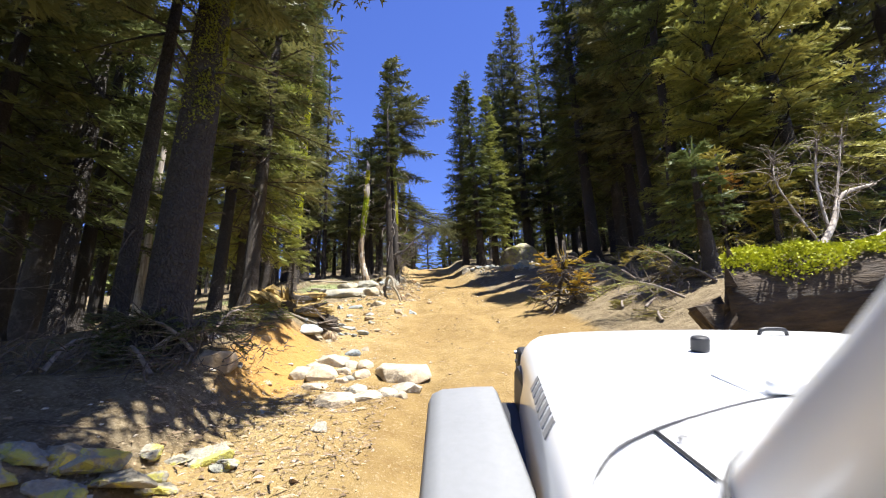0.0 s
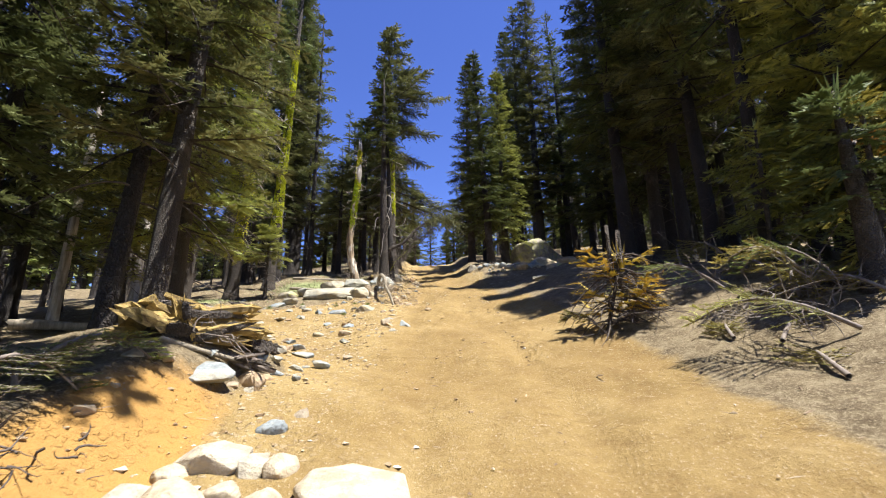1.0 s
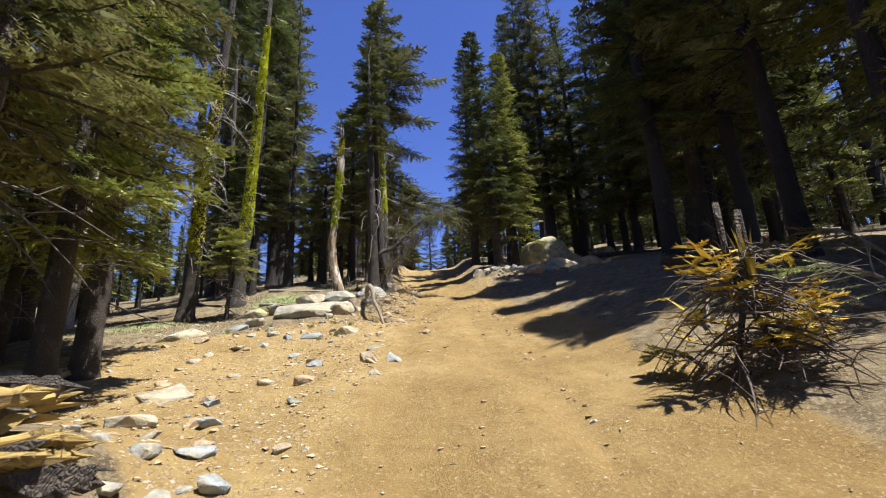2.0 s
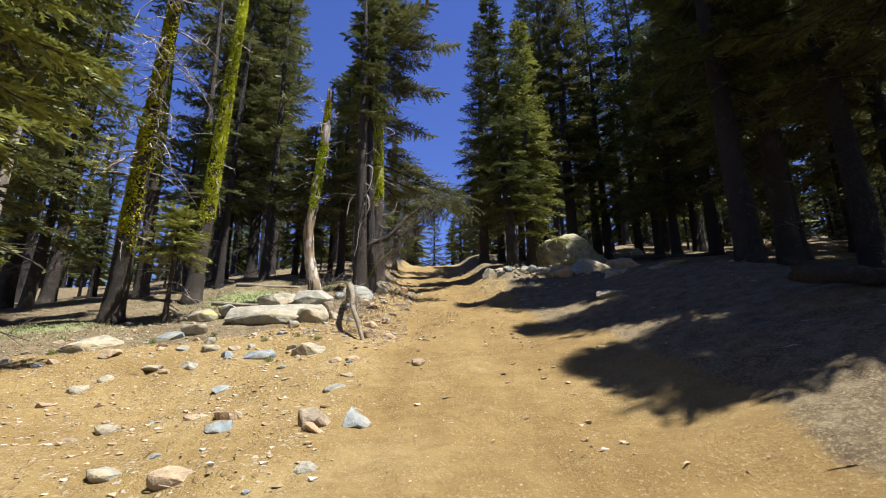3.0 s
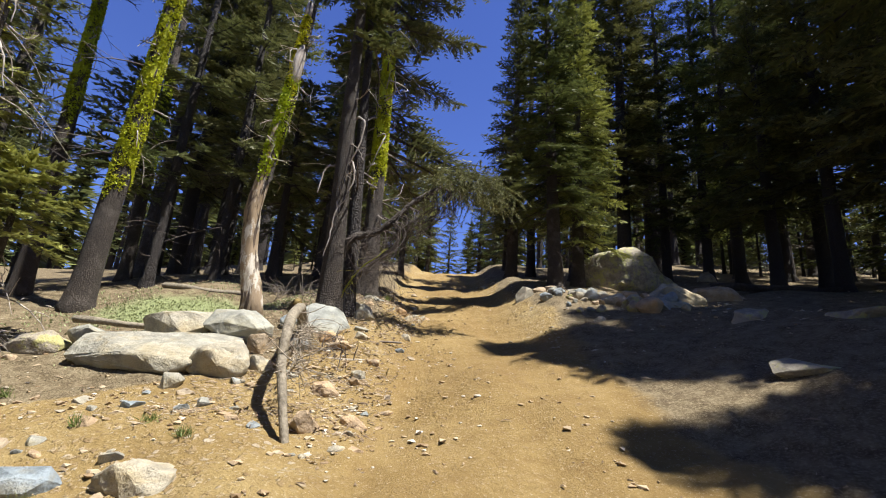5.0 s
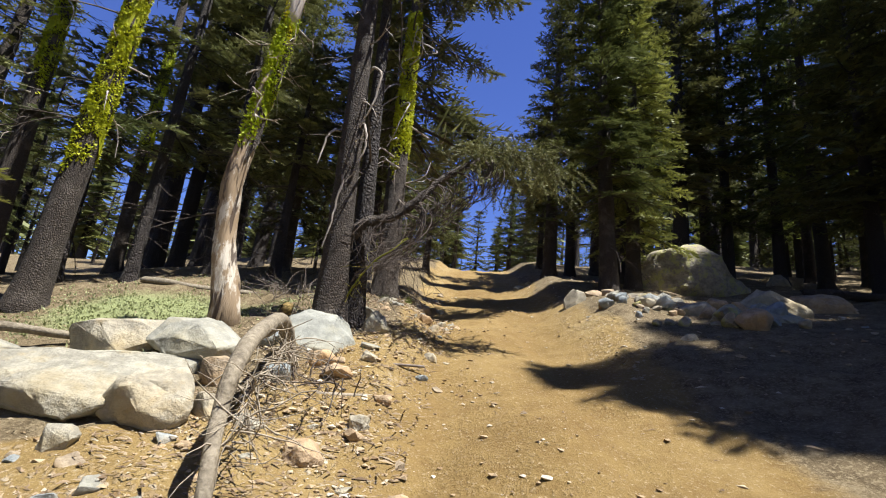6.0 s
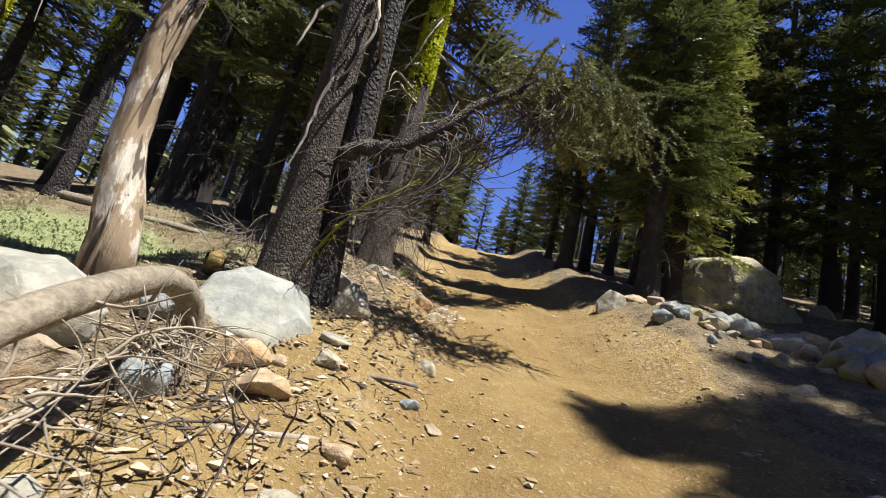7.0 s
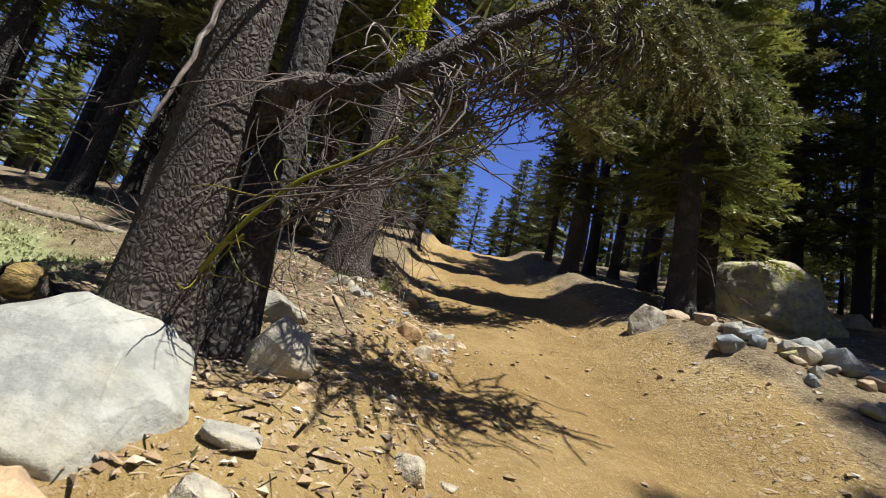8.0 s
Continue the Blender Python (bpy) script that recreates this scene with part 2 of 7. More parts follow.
def ground_material():
    m, nt, b = mat("dirt_and_forest_floor", 0.95)
    v = coords(nt)
    at = nt.nodes.new("ShaderNodeAttribute")
    at.attribute_name = "cover"
    sep = nt.nodes.new("ShaderNodeSeparateColor")
    nt.links.new(at.outputs["Color"], sep.inputs[0])
    big, midn, fine = noise_tex(nt, v, 0.55, 5, 0.6), noise_tex(nt, v, 4.5, 7, 0.68), noise_tex(nt, v, 34, 5, 0.75)
    dirt = ramp(nt, big, [(0.3, (0.21, 0.14, 0.053)), (0.52, (0.28, 0.198, 0.08)), (0.75, (0.345, 0.262, 0.122))])
    dirt = mix(nt, ramp(nt, midn, [(0.36, (0.5, 0.5, 0.5)), (0.58, (0, 0, 0))]), dirt, (0.185, 0.118, 0.046))
    grit = ramp(nt, fine, [(0.56, (0, 0, 0)), (0.66, (0.8, 0.8, 0.8))])
    dirt = mix(nt, grit, dirt, (0.45, 0.37, 0.24))
    stones = nt.nodes.new("ShaderNodeTexVoronoi")
    stones.inputs["Scale"].default_value, stones.inputs["Randomness"].default_value = 15.0, 1.0
    sway = nt.nodes.new("ShaderNodeTexNoise")
    sway.inputs["Scale"].default_value, sway.inputs["Detail"].default_value = 16.0, 4.0
    shift = nt.nodes.new("ShaderNodeVectorMath")
    shift.operation = "MULTIPLY_ADD"
    shift.inputs[1].default_value = (0.11, 0.11, 0.11)
    nt.links.new(v, sway.inputs["Vector"])
    nt.links.new(sway.outputs["Color"], shift.inputs[0])
    nt.links.new(v, shift.inputs[2])
    nt.links.new(shift.outputs[0], stones.inputs["Vector"])
    cell = nt.nodes.new("ShaderNodeSeparateColor")
    nt.links.new(stones.outputs["Color"], cell.inputs[0])
    patchy = adds(nt, noise_tex(nt, v, 1.3, 4, 0.65), cell.outputs[1], 1.0, 0.35)
    gravel = mix(nt, 1.0, ramp(nt, patchy, [(0.58, (0, 0, 0)), (0.7, (1, 1, 1))]), ramp(nt, stones.outputs["Distance"], [(0.3, (1, 1, 1)), (0.46, (0, 0, 0))]), "MULTIPLY")
    gravel = mix(nt, 1.0, gravel, at.outputs["Alpha"], "MULTIPLY")
    dirt = mix(nt, gravel, dirt, ramp(nt, cell.outputs[0], [(0.0, (0.2, 0.13, 0.06)), (0.6, (0.31, 0.23, 0.125)), (1.0, (0.42, 0.355, 0.26))]))
    dirt = mix(nt, 1.0, dirt, ramp(nt, at.outputs["Alpha"], [(0.15, (0.86, 0.83, 0.8)), (0.9, (1, 1, 1))]), "MULTIPLY")
    duff = ramp(nt, midn, [(0.3, (0.07, 0.05, 0.028)), (0.5, (0.145, 0.11, 0.064)), (0.7, (0.235, 0.188, 0.115))])
    duff = mix(nt, ramp(nt, fine, [(0.5, (0, 0, 0)), (0.62, (0.7, 0.7, 0.7))]), duff, (0.3, 0.245, 0.155))
    edge = adds(nt, sep.outputs[0], midn, 1.0, 0.5)
    c = mix(nt, ramp(nt, edge, [(0.6, (0, 0, 0)), (0.85, (1, 1, 1))]), duff, dirt)
    gedge = adds(nt, sep.outputs[1], midn, 1.0, 0.6)
    c = mix(nt, ramp(nt, gedge, [(0.75, (0, 0, 0)), (1.0, (0.8, 0.8, 0.8))]), c, (0.23, 0.27, 0.12))
    oedge = adds(nt, sep.outputs[2], midn, 1.0, 0.4)
    c = mix(nt, ramp(nt, oedge, [(0.65, (0, 0, 0)), (0.85, (0.9, 0.9, 0.9))]), c, (0.38, 0.21, 0.06))
    nt.links.new(c, b.inputs["Base Color"])
    b.inputs["Specular IOR Level"].default_value = 0.125
    bump_to(nt, b, adds(nt, adds(nt, midn, fine, 1.0, 0.45), gravel, 1.0, 0.34), 0.8, 0.075)
    return m


# ---- ground ----
def sm(a, b, x):
    t = min(1, max(0, (x - a) / (b - a)))
    return t * t * (3 - 2 * t)


PROFILE = [(-200, -45), (-60, -16.5), (-12, -3.35), (0, 0.13), (8, 2.42), (14, 4.12), (20.5, 5.98), (24, 7.05), (27, 7.95), (32, 9.3),
           (36, 10.35), (41, 12.0), (45, 13.5), (50, 14.4), (60, 15.2), (90, 15.5), (250, 12), (2000, 5)]


def along(y):
    for (a, za), (b, zb) in zip(PROFILE, PROFILE[1:]):
        if y <= b:
            return za + (zb - za) * (y - a) / (b - a)
    return PROFILE[-1][1]


def mound(x, y, cx, cy, rx, ry, a):
    return a * math.exp(-((x - cx) / rx) ** 2 - ((y - cy) / ry) ** 2)


def ground_z(x, y):
    z = sum(along(y + d) * w for d, w in ((-2, 0.15), (-1, 0.2), (0, 0.3), (1, 0.2), (2, 0.15)))
    up = sm(20, 26, y)
    z += (1 - up) * 1.15 * sm(1.2, 6.0, x) + up * (0.72 * sm(0.8, 2.3, x) + 0.35 * sm(5, 10, x)) + 1.0 * sm(6, 24, x)
    far = sm(21.5, 27, y) * (1 - sm(46, 56, y))
    edge = -0.5 - 0.16 * (min(y, 34) - 22.5)
    z += 0.4 * far * (1 - sm(edge - 0.85, edge, x)) * sm(-12, -6, x)
    z += mound(x, y, -2.7, 22.9, 1.6, 1.9, 0.45) + mound(x, y, -1.5, 23.4, 0.6, 1.6, 0.1) + mound(x, y, 1.7, 34, 1.0, 3.0, 0.2)
    z += mound(x, y, -4.6, 16.0, 3.2, 3.4, -0.5)
    z += 0.55 * (1 - sm(-2.6, -1.7, x)) * sm(-9, -5, x) * (1 - sm(9.0, 11.5, y)) * sm(-4, 2, y)
    z += mound(x, y, -3.2, 9.2, 1.0, 1.3, 0.25) + mound(x, y, -3.0, 21.2, 1.0, 0.9, 0.16) + mound(x, y, -1.6, 7.6, 0.9, 2.2, 0.12) + mound(x, y, 3.95, 2.6, 1.5, 1.5, 0.55)
    z -= mound(x, y, -0.6, 20.0, 0.9, 3.0, 0.16) + mound(x, y, -4.6, 24.3, 1.2, 1.3, 0.26)
    z += mound(x, y, 1.0, 20.5, 1.0, 2.0, 0.15)
    z -= 1.6 * sm(6, 30, -x)
    return z


def relief(x, y):
    near = 1 - sm(3, 9, abs(x))
    p = Vector((x, y, 0))
    h = 0.16 * noise.noise(p * 0.45) + 0.07 * noise.noise(p * 1.3 + Vector((7, 3, 0)))
    if -14 < x < 14 and -6 < y < 55:
        h += 0.035 * noise.noise(p * 3.4) + 0.018 * noise.noise(p * 8.0)
    for rut in (-0.15, 1.25):
        h -= 0.05 * math.exp(-((x - rut + 0.04 * y - 0.3 + 0.15 * math.sin(y * 0.5)) / 0.22) ** 2) * near
    # soft ledges across the track further up
    h += 0.09 * math.sin(y * 2.1 + 1.2 * math.sin(x * 0.9)) * sm(26, 29, y) * (1 - sm(42, 46, y)) * (1 - sm(1.2, 2.6, abs(x)))
    return h


def surface(x, y):
    return ground_z(x, y) + relief(x, y)


def axis(stops):
    out = []
    for (a, sa), (b, sb) in zip(stops, stops[1:]):
        n = max(1, round((b - a) / ((sa + sb) / 2)))
        for i in range(n):
            t = i / n
            k = (sa * t + (t * t) * (sb - sa) / 2) / ((sa + sb) / 2)
            out.append(a + (b - a) * k)
    out.append(stops[-1][0])
    return out


def build_ground():
    xs = axis([(-900, 160), (-60, 8), (-16, 0.9), (-8, 0.22), (-4, 0.1), (3, 0.1), (7, 0.22), (16, 0.9), (60, 8), (900, 160)])
    ys = axis([(-500, 90), (-20, 5), (-3, 0.5), (2, 0.12), (26, 0.12), (38, 0.3), (60, 0.9), (120, 9), (1500, 250)])
    nx = len(xs)
    verts = [(x, y, surface(x, y)) for y in ys for x in xs]
    faces = [(j * nx + i, j * nx + i + 1, (j + 1) * nx + i + 1, (j + 1) * nx + i) for j in range(len(ys) - 1) for i in range(nx - 1)]
    me = bpy.data.meshes.new("ground")
    me.from_pydata(verts, [], faces)
    me.polygons.foreach_set("use_smooth", [True] * len(faces))
    at = me.color_attributes.new("cover", "FLOAT_COLOR", "POINT")
    cols = []
    for x, y, z in verts:
        w = 0.35 * noise.noise(Vector((x * 0.6, y * 0.6, 4)))
        left = -1.9 - 6.0 * sm(9.5, 13.5, y) * (1 - sm(17.0, 21.0, y)) + 0.75 * sm(21, 24, y) - 0.1 * max(0, min(y, 36) - 24)
        right = 1.9 + 0.8 * (1 - sm(14, 22, y)) - 0.2 * sm(24, 30, y)
        c = -0.02 * max(0, y - 18)
        d = min(x - c - left, right + c - x) + w
        dirt = sm(-0.5, 0.5, d) * (1 - sm(60, 75, y))
        green = mound(x, y, -5.0, 23.6, 1.9, 1.7, 1.0) + mound(x, y, -8.2, 19.8, 1.4, 0.9, 0.8)
        orange = mound(x, y, -2.05, 6.6, 0.55, 1.9, 1.0)
        track = 1 - sm(0.9, 1.7, abs(x - 0.4 + 0.04 * max(0, y - 16)))
        cols += [dirt, green, orange, (1 - 0.85 * track) * (1 - sm(0.6, 1.6, x) * (1 - sm(20, 24, y)))]
    at.data.foreach_set("color", cols)
    me.materials.append(ground_material())
    return tagged(new("ground", me), "sandy dirt trail climbing through brown forest floor", "ground", kind="structure")


ground = build_ground()


# ---- builders ----
def quick_mesh(name, verts, faces, material, smooth=False):
    me = bpy.data.meshes.new(name)
    verts, faces = np.asarray(verts, dtype=np.float32), np.asarray(faces, dtype=np.int32)
    k = faces.shape[1]
    me.vertices.add(len(verts))
    me.vertices.foreach_set("co", verts.ravel())
    me.loops.add(faces.size)
    me.loops.foreach_set("vertex_index", faces.ravel())
    me.polygons.add(len(faces))
    me.polygons.foreach_set("loop_start", np.arange(0, faces.size, k, dtype=np.int32))
    me.polygons.foreach_set("use_smooth", np.full(len(faces), smooth))
    me.update(calc_edges=True)
    me.validate()
    me.materials.append(material)
    return me


def thing(name, place, label, category, group="", turn=0.0, scale=1.0, kind=""):
    ob = new(name)
    ob.empty_display_size = 0.2
    ob.matrix_basis = Matrix.LocRotScale(place, Euler((0, 0, turn)), (scale, scale, scale))
    return tagged(ob, label, category, group, kind)


def child(name, me, parent, label=""):
    ob = new(name, me)
    ob.parent = parent
    if label:
        ob["label"] = label
    if name in ("deadwood", "branchwood", "moss", "crown", "brushwood", "needles"):
        ob["kind"] = "stuff"
    return ob


def bm_mesh(name, bm, material, smooth=False):
    me = bpy.data.meshes.new(name)
    bmesh.ops.recalc_face_normals(bm, faces=bm.faces)
    bm.to_mesh(me)
    bm.free()
    me.polygons.foreach_set("use_smooth", [smooth] * len(me.polygons))
    me.materials.append(material)
    return me


def part(name, bm, material, parent, label="", smooth=False):
    return child(name, bm_mesh(name, bm, material, smooth), parent, label)


def tube(points, radii, sides, rng=None, rough=0.0, cap=True):
    """Verts and quads of a tapering round bar along the points."""
    pts = np.asarray(points, dtype=float)
    n = len(pts)
    tang = np.gradient(pts, axis=0)
    tang /= np.linalg.norm(tang, axis=1)[:, None] + 1e-9
    ref = np.where(np.abs(tang[:, 2:3]) > 0.9, np.array([[1.0, 0, 0]]), np.array([[0, 0, 1.0]]))
    a = np.cross(tang, ref)
    a /= np.linalg.norm(a, axis=1)[:, None] + 1e-9
    for i in range(1, n):
        if np.dot(a[i], a[i - 1]) < 0.7:
            v = a[i - 1] - tang[i] * np.dot(a[i - 1], tang[i])
            a[i] = v / (np.linalg.norm(v) + 1e-9)
    b = np.cross(tang, a)
    ang = np.arange(sides) * 2 * math.pi / sides
    r = np.asarray(radii, dtype=float)[:, None] * np.ones((n, sides))
    if rng is not None and rough:
        r *= 1 + rough * rng.normal(0, 1, (n, sides))
    v = pts[:, None, :] + r[:, :, None] * (np.cos(ang)[None, :, None] * a[:, None, :] + np.sin(ang)[None, :, None] * b[:, None, :])
    v = v.reshape(-1, 3)
    i, j = np.meshgrid(np.arange(n - 1), np.arange(sides), indexing="ij")
    k = (j + 1) % sides
    f = np.stack([i * sides + j, i * sides + k, (i + 1) * sides + k, (i + 1) * sides + j], -1).reshape(-1, 4)
    if cap:
        c0, c1 = len(v), len(v) + 1
        v = np.vstack([v, pts[0], pts[-1]])
        j = np.arange(0, sides)
        k = (j + 1) % sides
        f = np.vstack([f, np.stack([np.full(sides, c0), k, j, np.full(sides, c0)], -1)[:0]])
        if sides % 2 == 0:
            e = np.arange(0, sides, 2)
            f = np.vstack([f, np.stack([np.full(len(e), c0), (e + 2) % sides, e + 1, e], -1)])
            o = (n - 1) * sides
            f = np.vstack([f, np.stack([np.full(len(e), c1), o + e, o + e + 1, o + (e + 2) % sides], -1)])
    return v, f


def gather(pieces):
    vs, fs, o = [], [], 0
    for v, f in pieces:
        vs.append(v)
        fs.append(f + o)
        o += len(v)
    return np.vstack(vs), np.vstack(fs)


def blades(base, axis_dir, length, width, up):
    """A leaf-shaped quad at every base point."""
    d = axis_dir / (np.linalg.norm(axis_dir, axis=1)[:, None] + 1e-9)
    s = np.cross(d, up)
    s /= np.linalg.norm(s, axis=1)[:, None] + 1e-9
    L, W = length[:, None], width[:, None] * 0.5
    v = np.stack([base, base + d * L * 0.45 + s * W, base + d * L, base + d * L * 0.45 - s * W], 1).reshape(-1, 3)
    return v, np.arange(len(v)).reshape(-1, 4)


# ---- conifers ----
def trunk_line(rng, h, lean, bend):
    n = 12
    z = np.linspace(0, 1, n)
    wob = np.cumsum(rng.normal(0, 0.012, (n, 2)), axis=0) * h * 0.12
    x = lean[0] * z * h + bend[0] * np.sin(z * math.pi) + wob[:, 0] * z
    y = lean[1] * z * h + bend[1] * np.sin(z * math.pi) + wob[:, 1] * z
    return np.stack([x, y, z * h], 1)


def on_line(line, z):
    return np.array([np.interp(z, line[:, 2], line[:, 0]), np.interp(z, line[:, 2], line[:, 1]), z])


def trunk_mesh(rng, line, r, top=0.03, sides=14, material=None, sink=0.35, shrink=1.0):
    h = line[-1, 2]
    zs = np.concatenate([[-sink, 0.0, 0.18, 0.45, 0.9], np.linspace(1.6, h, 16)])
    pts = np.array([on_line(line, z) for z in zs])
    pts[0, 2] = -sink
    t = np.clip(zs / h, 0, 1)
    rad = r * (1 - t * (1 - top / r)) ** shrink
    rad = rad * (1 + 0.36 * np.exp(-np.maximum(zs, 0) / 0.2)) 
    v, f = tube(pts, rad, sides, rng, 0.035)
    return quick_mesh("trunk", v, f, material or BARK, True)


def needles(base, axis_dir, length, width, up):
    """A slim pointed tuft at every base point."""
    d = axis_dir / (np.linalg.norm(axis_dir, axis=1)[:, None] + 1e-9)
    s = np.cross(d, up)
    s /= np.linalg.norm(s, axis=1)[:, None] + 1e-9
    W = width[:, None] * 0.5
    v = np.stack([base - s * W, base + s * W, base + d * length[:, None]], 1).reshape(-1, 3)
    return v, np.arange(len(v)).reshape(-1, 3)


def crown_pieces(rng, line, base, rmax, count, fine, droop=1.0, gap=0.0, power=0.8, side=None, sparse=False, bare=None):
    """Tiers of boughs: each a limb with side twigs that carry tufts of needles."""
    h = line[-1, 2]
    rng = np.random.default_rng(int(rng.integers(1 << 30)))
    wood, leaves = [], []
    per = 5
    tiers = max(4, count // per)
    step = (h - base) / tiers
    for i in range(tiers * per):
        tier, k = divmod(i, per)
        if k == 0:
            turn, lift, reach = rng.uniform(0, 6.28), rng.normal(0, 0.08), rng.uniform(0.82, 1.1)
        z = base + (h - base) * ((tier + 0.5) / tiers) ** 0.9 + rng.normal(0, 0.13 * step)
        u = min(0.99, max(0.0, (z - base) / (h - base)))
        az = turn + k * 2 * math.pi / per + rng.normal(0, 0.25)
        if rng.random() < gap or bare and z < bare[0] and math.cos(az - bare[1]) > bare[2]:
            continue
        L = (rmax * (1 - u) ** power * (0.72 + 0.28 * min(1, u / 0.12)) + 0.2) * reach * rng.uniform(0.74, 1.14)
        if side is not None:
            L *= 1 + 0.45 * math.cos(az - side)
        d = np.array([math.cos(az), math.sin(az), 0.0])
        pitch = 0.5 * u - 0.2 * (1 - u) * droop + lift + rng.normal(0, 0.06)
        s = np.linspace(0, 1, 5)
        dz = pitch * s - 0.34 * droop * (1 - u) * s ** 2 + 0.24 * (1 - u) * s ** 3
        swing = rng.normal(0, 0.12)
        perp = np.array([-d[1], d[0], 0])
        pts = on_line(line, z) + d * (s * L)[:, None] + perp * (swing * s * s * L)[:, None] + np.array([0, 0, 1.0]) * (dz * L)[:, None]
        if L > 0.9:
            wood.append(tube(pts, (0.012 + 0.011 * L) * (1 - 0.85 * s), 3, cap=False))
        nt = max(4, int(L * (7.0 if fine else 6.0)))
        pos = np.linspace(0.2, 0.98, nt)
        for sgn in (-1, 1):
            kk = np.clip(pos + rng.normal(0, 0.02, nt), 0.05, 1)
            p = np.stack([np.interp(kk, s, pts[:, c]) for c in range(3)], 1)
            tl = (0.4 * L * (1 - kk) ** 0.75 + 0.17) * rng.uniform(0.7, 1.2, nt)
            td = (d * 0.72 + perp * sgn * 0.75)[None, :] + rng.normal(0, 0.13, (nt, 3))
            td[:, 2] += dz[2] / s[2] * 0.5 - 0.03
            td /= np.linalg.norm(td, axis=1)[:, None]
            up = np.tile([0, 0, 1.0], (nt, 1)) + rng.normal(0, 0.45, (nt, 3))
            m = (2 if sparse else 4) if not fine else 7 if fine is True else 10
            q = np.linspace(0.08, 0.95, m)
            bp = p[:, None, :] + td[:, None, :] * (tl[:, None] * q[None, :])[:, :, None]
            bp[:, :, 2] -= 0.14 * (tl[:, None] * q[None, :] ** 2)
            cr = np.cross(td, [0, 0, 1.0])
            for sg in (-1, 1):
                ld = td[:, None, :] * 0.85 + sg * cr[:, None, :] * 0.6 + rng.normal(0, 0.2, (nt, m, 3))
                ll = np.maximum(0.1, tl[:, None] * 0.5 * (1.05 - q[None, :])) * rng.uniform(0.8, 1.35, (nt, m))
                if fine == 2:
                    ll = np.clip(ll * 0.6, 0.06, 0.16)
                wide = np.clip(ll * 0.42, 0.025, 0.06) if fine else np.clip(ll * (0.62 if sparse else 0.42), 0.05, 0.13)
                leaves.append(needles(bp.reshape(-1, 3), ld.reshape(-1, 3), ll.ravel() * (1.0 if fine else 1.3), wide.ravel(), np.repeat(up, m, 0)))
        leaves.append(needles(pts[-2:-1], pts[-1:] - pts[-2:-1], np.array([0.3]), np.array([0.08]), np.array([[0, 0, 1.0]])))
    lead = on_line(line, h)[None, :]
    leaves.append(needles(np.repeat(lead, 6, 0) - [0, 0, 0.25], rng.normal(0, 0.25, (6, 3)) + [0, 0, 1], np.full(6, 0.55), np.full(6, 0.07), rng.normal(0, 1, (6, 3))))
    return wood, leaves


def dead_pieces(rng, line, r, z0, z1, count, reach=1.1, drop=0.35):
    out = []
    h = line[-1, 2]
    for i in range(count):
        z = rng.uniform(z0, z1)
        az = rng.uniform(0, 2 * math.pi)
        L = reach * rng.uniform(0.35, 1.2)
        d = np.array([math.cos(az), math.sin(az), 0])
        s = np.linspace(0, 1, 6)
        curl = rng.normal(0, 0.3, 2)
        pts = on_line(line, z) + d * (s * L)[:, None] + np.stack([curl[0] * s ** 2 * L * -d[1], curl[0] * s ** 2 * L * d[0], (rng.uniform(-0.5, 0.25) * s - drop * s ** 2 + curl[1] * s ** 3) * L], 1)
        out.append(tube(pts, (0.008 + 0.01 * L) * (1 - 0.8 * s), 4, cap=False))
        for k in range(3):
            q = pts[2 + k]
            dd = d + rng.normal(0, 0.6, 3)
            tw = np.array([q, q + dd * L * 0.16, q + dd * L * 0.28 + [0, 0, -0.05 * L]])
            out.append(tube(tw, [0.006, 0.005, 0.002], 3, cap=False))
    return out


def curl_pieces(rng, line, r, z0, z1, count, reach=0.7, side=None):
    """Stout bare branches that sag, then turn up or down at their ends."""
    out = []
    s = np.linspace(0, 1, 11)
    for i in range(count):
        z = z0 + (z1 - z0) * (i + rng.uniform(0.1, 0.9)) / count
        az = rng.uniform(0, 2 * math.pi) if side is None else rng.normal(side, 1.2)
        d, e = np.array([math.cos(az), math.sin(az), 0]), np.array([-math.sin(az), math.cos(az), 0])
        L = reach * rng.uniform(0.45, 1.2)
        sag, hook, sway = rng.uniform(-1.1, 0.25), rng.uniform(-0.7, 0.9), rng.normal(0, 0.35)
        pts = on_line(line, z) + d * (r * 0.7 + L * (s - 0.35 * s ** 3))[:, None] + e * (sway * L * np.sin(s * 2.6))[:, None]
        pts = pts + rng.normal(0, 0.012 * L, (11, 3)) * s[:, None]
        pts[:, 2] += L * (sag * s ** 1.3 + hook * s ** 4)
        bits = [tube(pts, (0.013 + 0.011 * L) * (1 - 0.72 * s), 5, cap=False)]
        for k in (4, 7):
            dd = d * rng.uniform(0, 0.6) + e * rng.normal(0, 0.9) + [0, 0, rng.normal(-0.2, 0.6)]
            u = np.linspace(0, 1, 5)[:, None]
            bits.append(tube(pts[k] + dd * u * L * 0.33 + np.array([0, 0, rng.normal(0, 0.15)]) * L * u ** 2, (0.006 + 0.004 * L) * np.linspace(1, 0.35, 5), 4, cap=False))
        out.append(gather(bits))
    return out


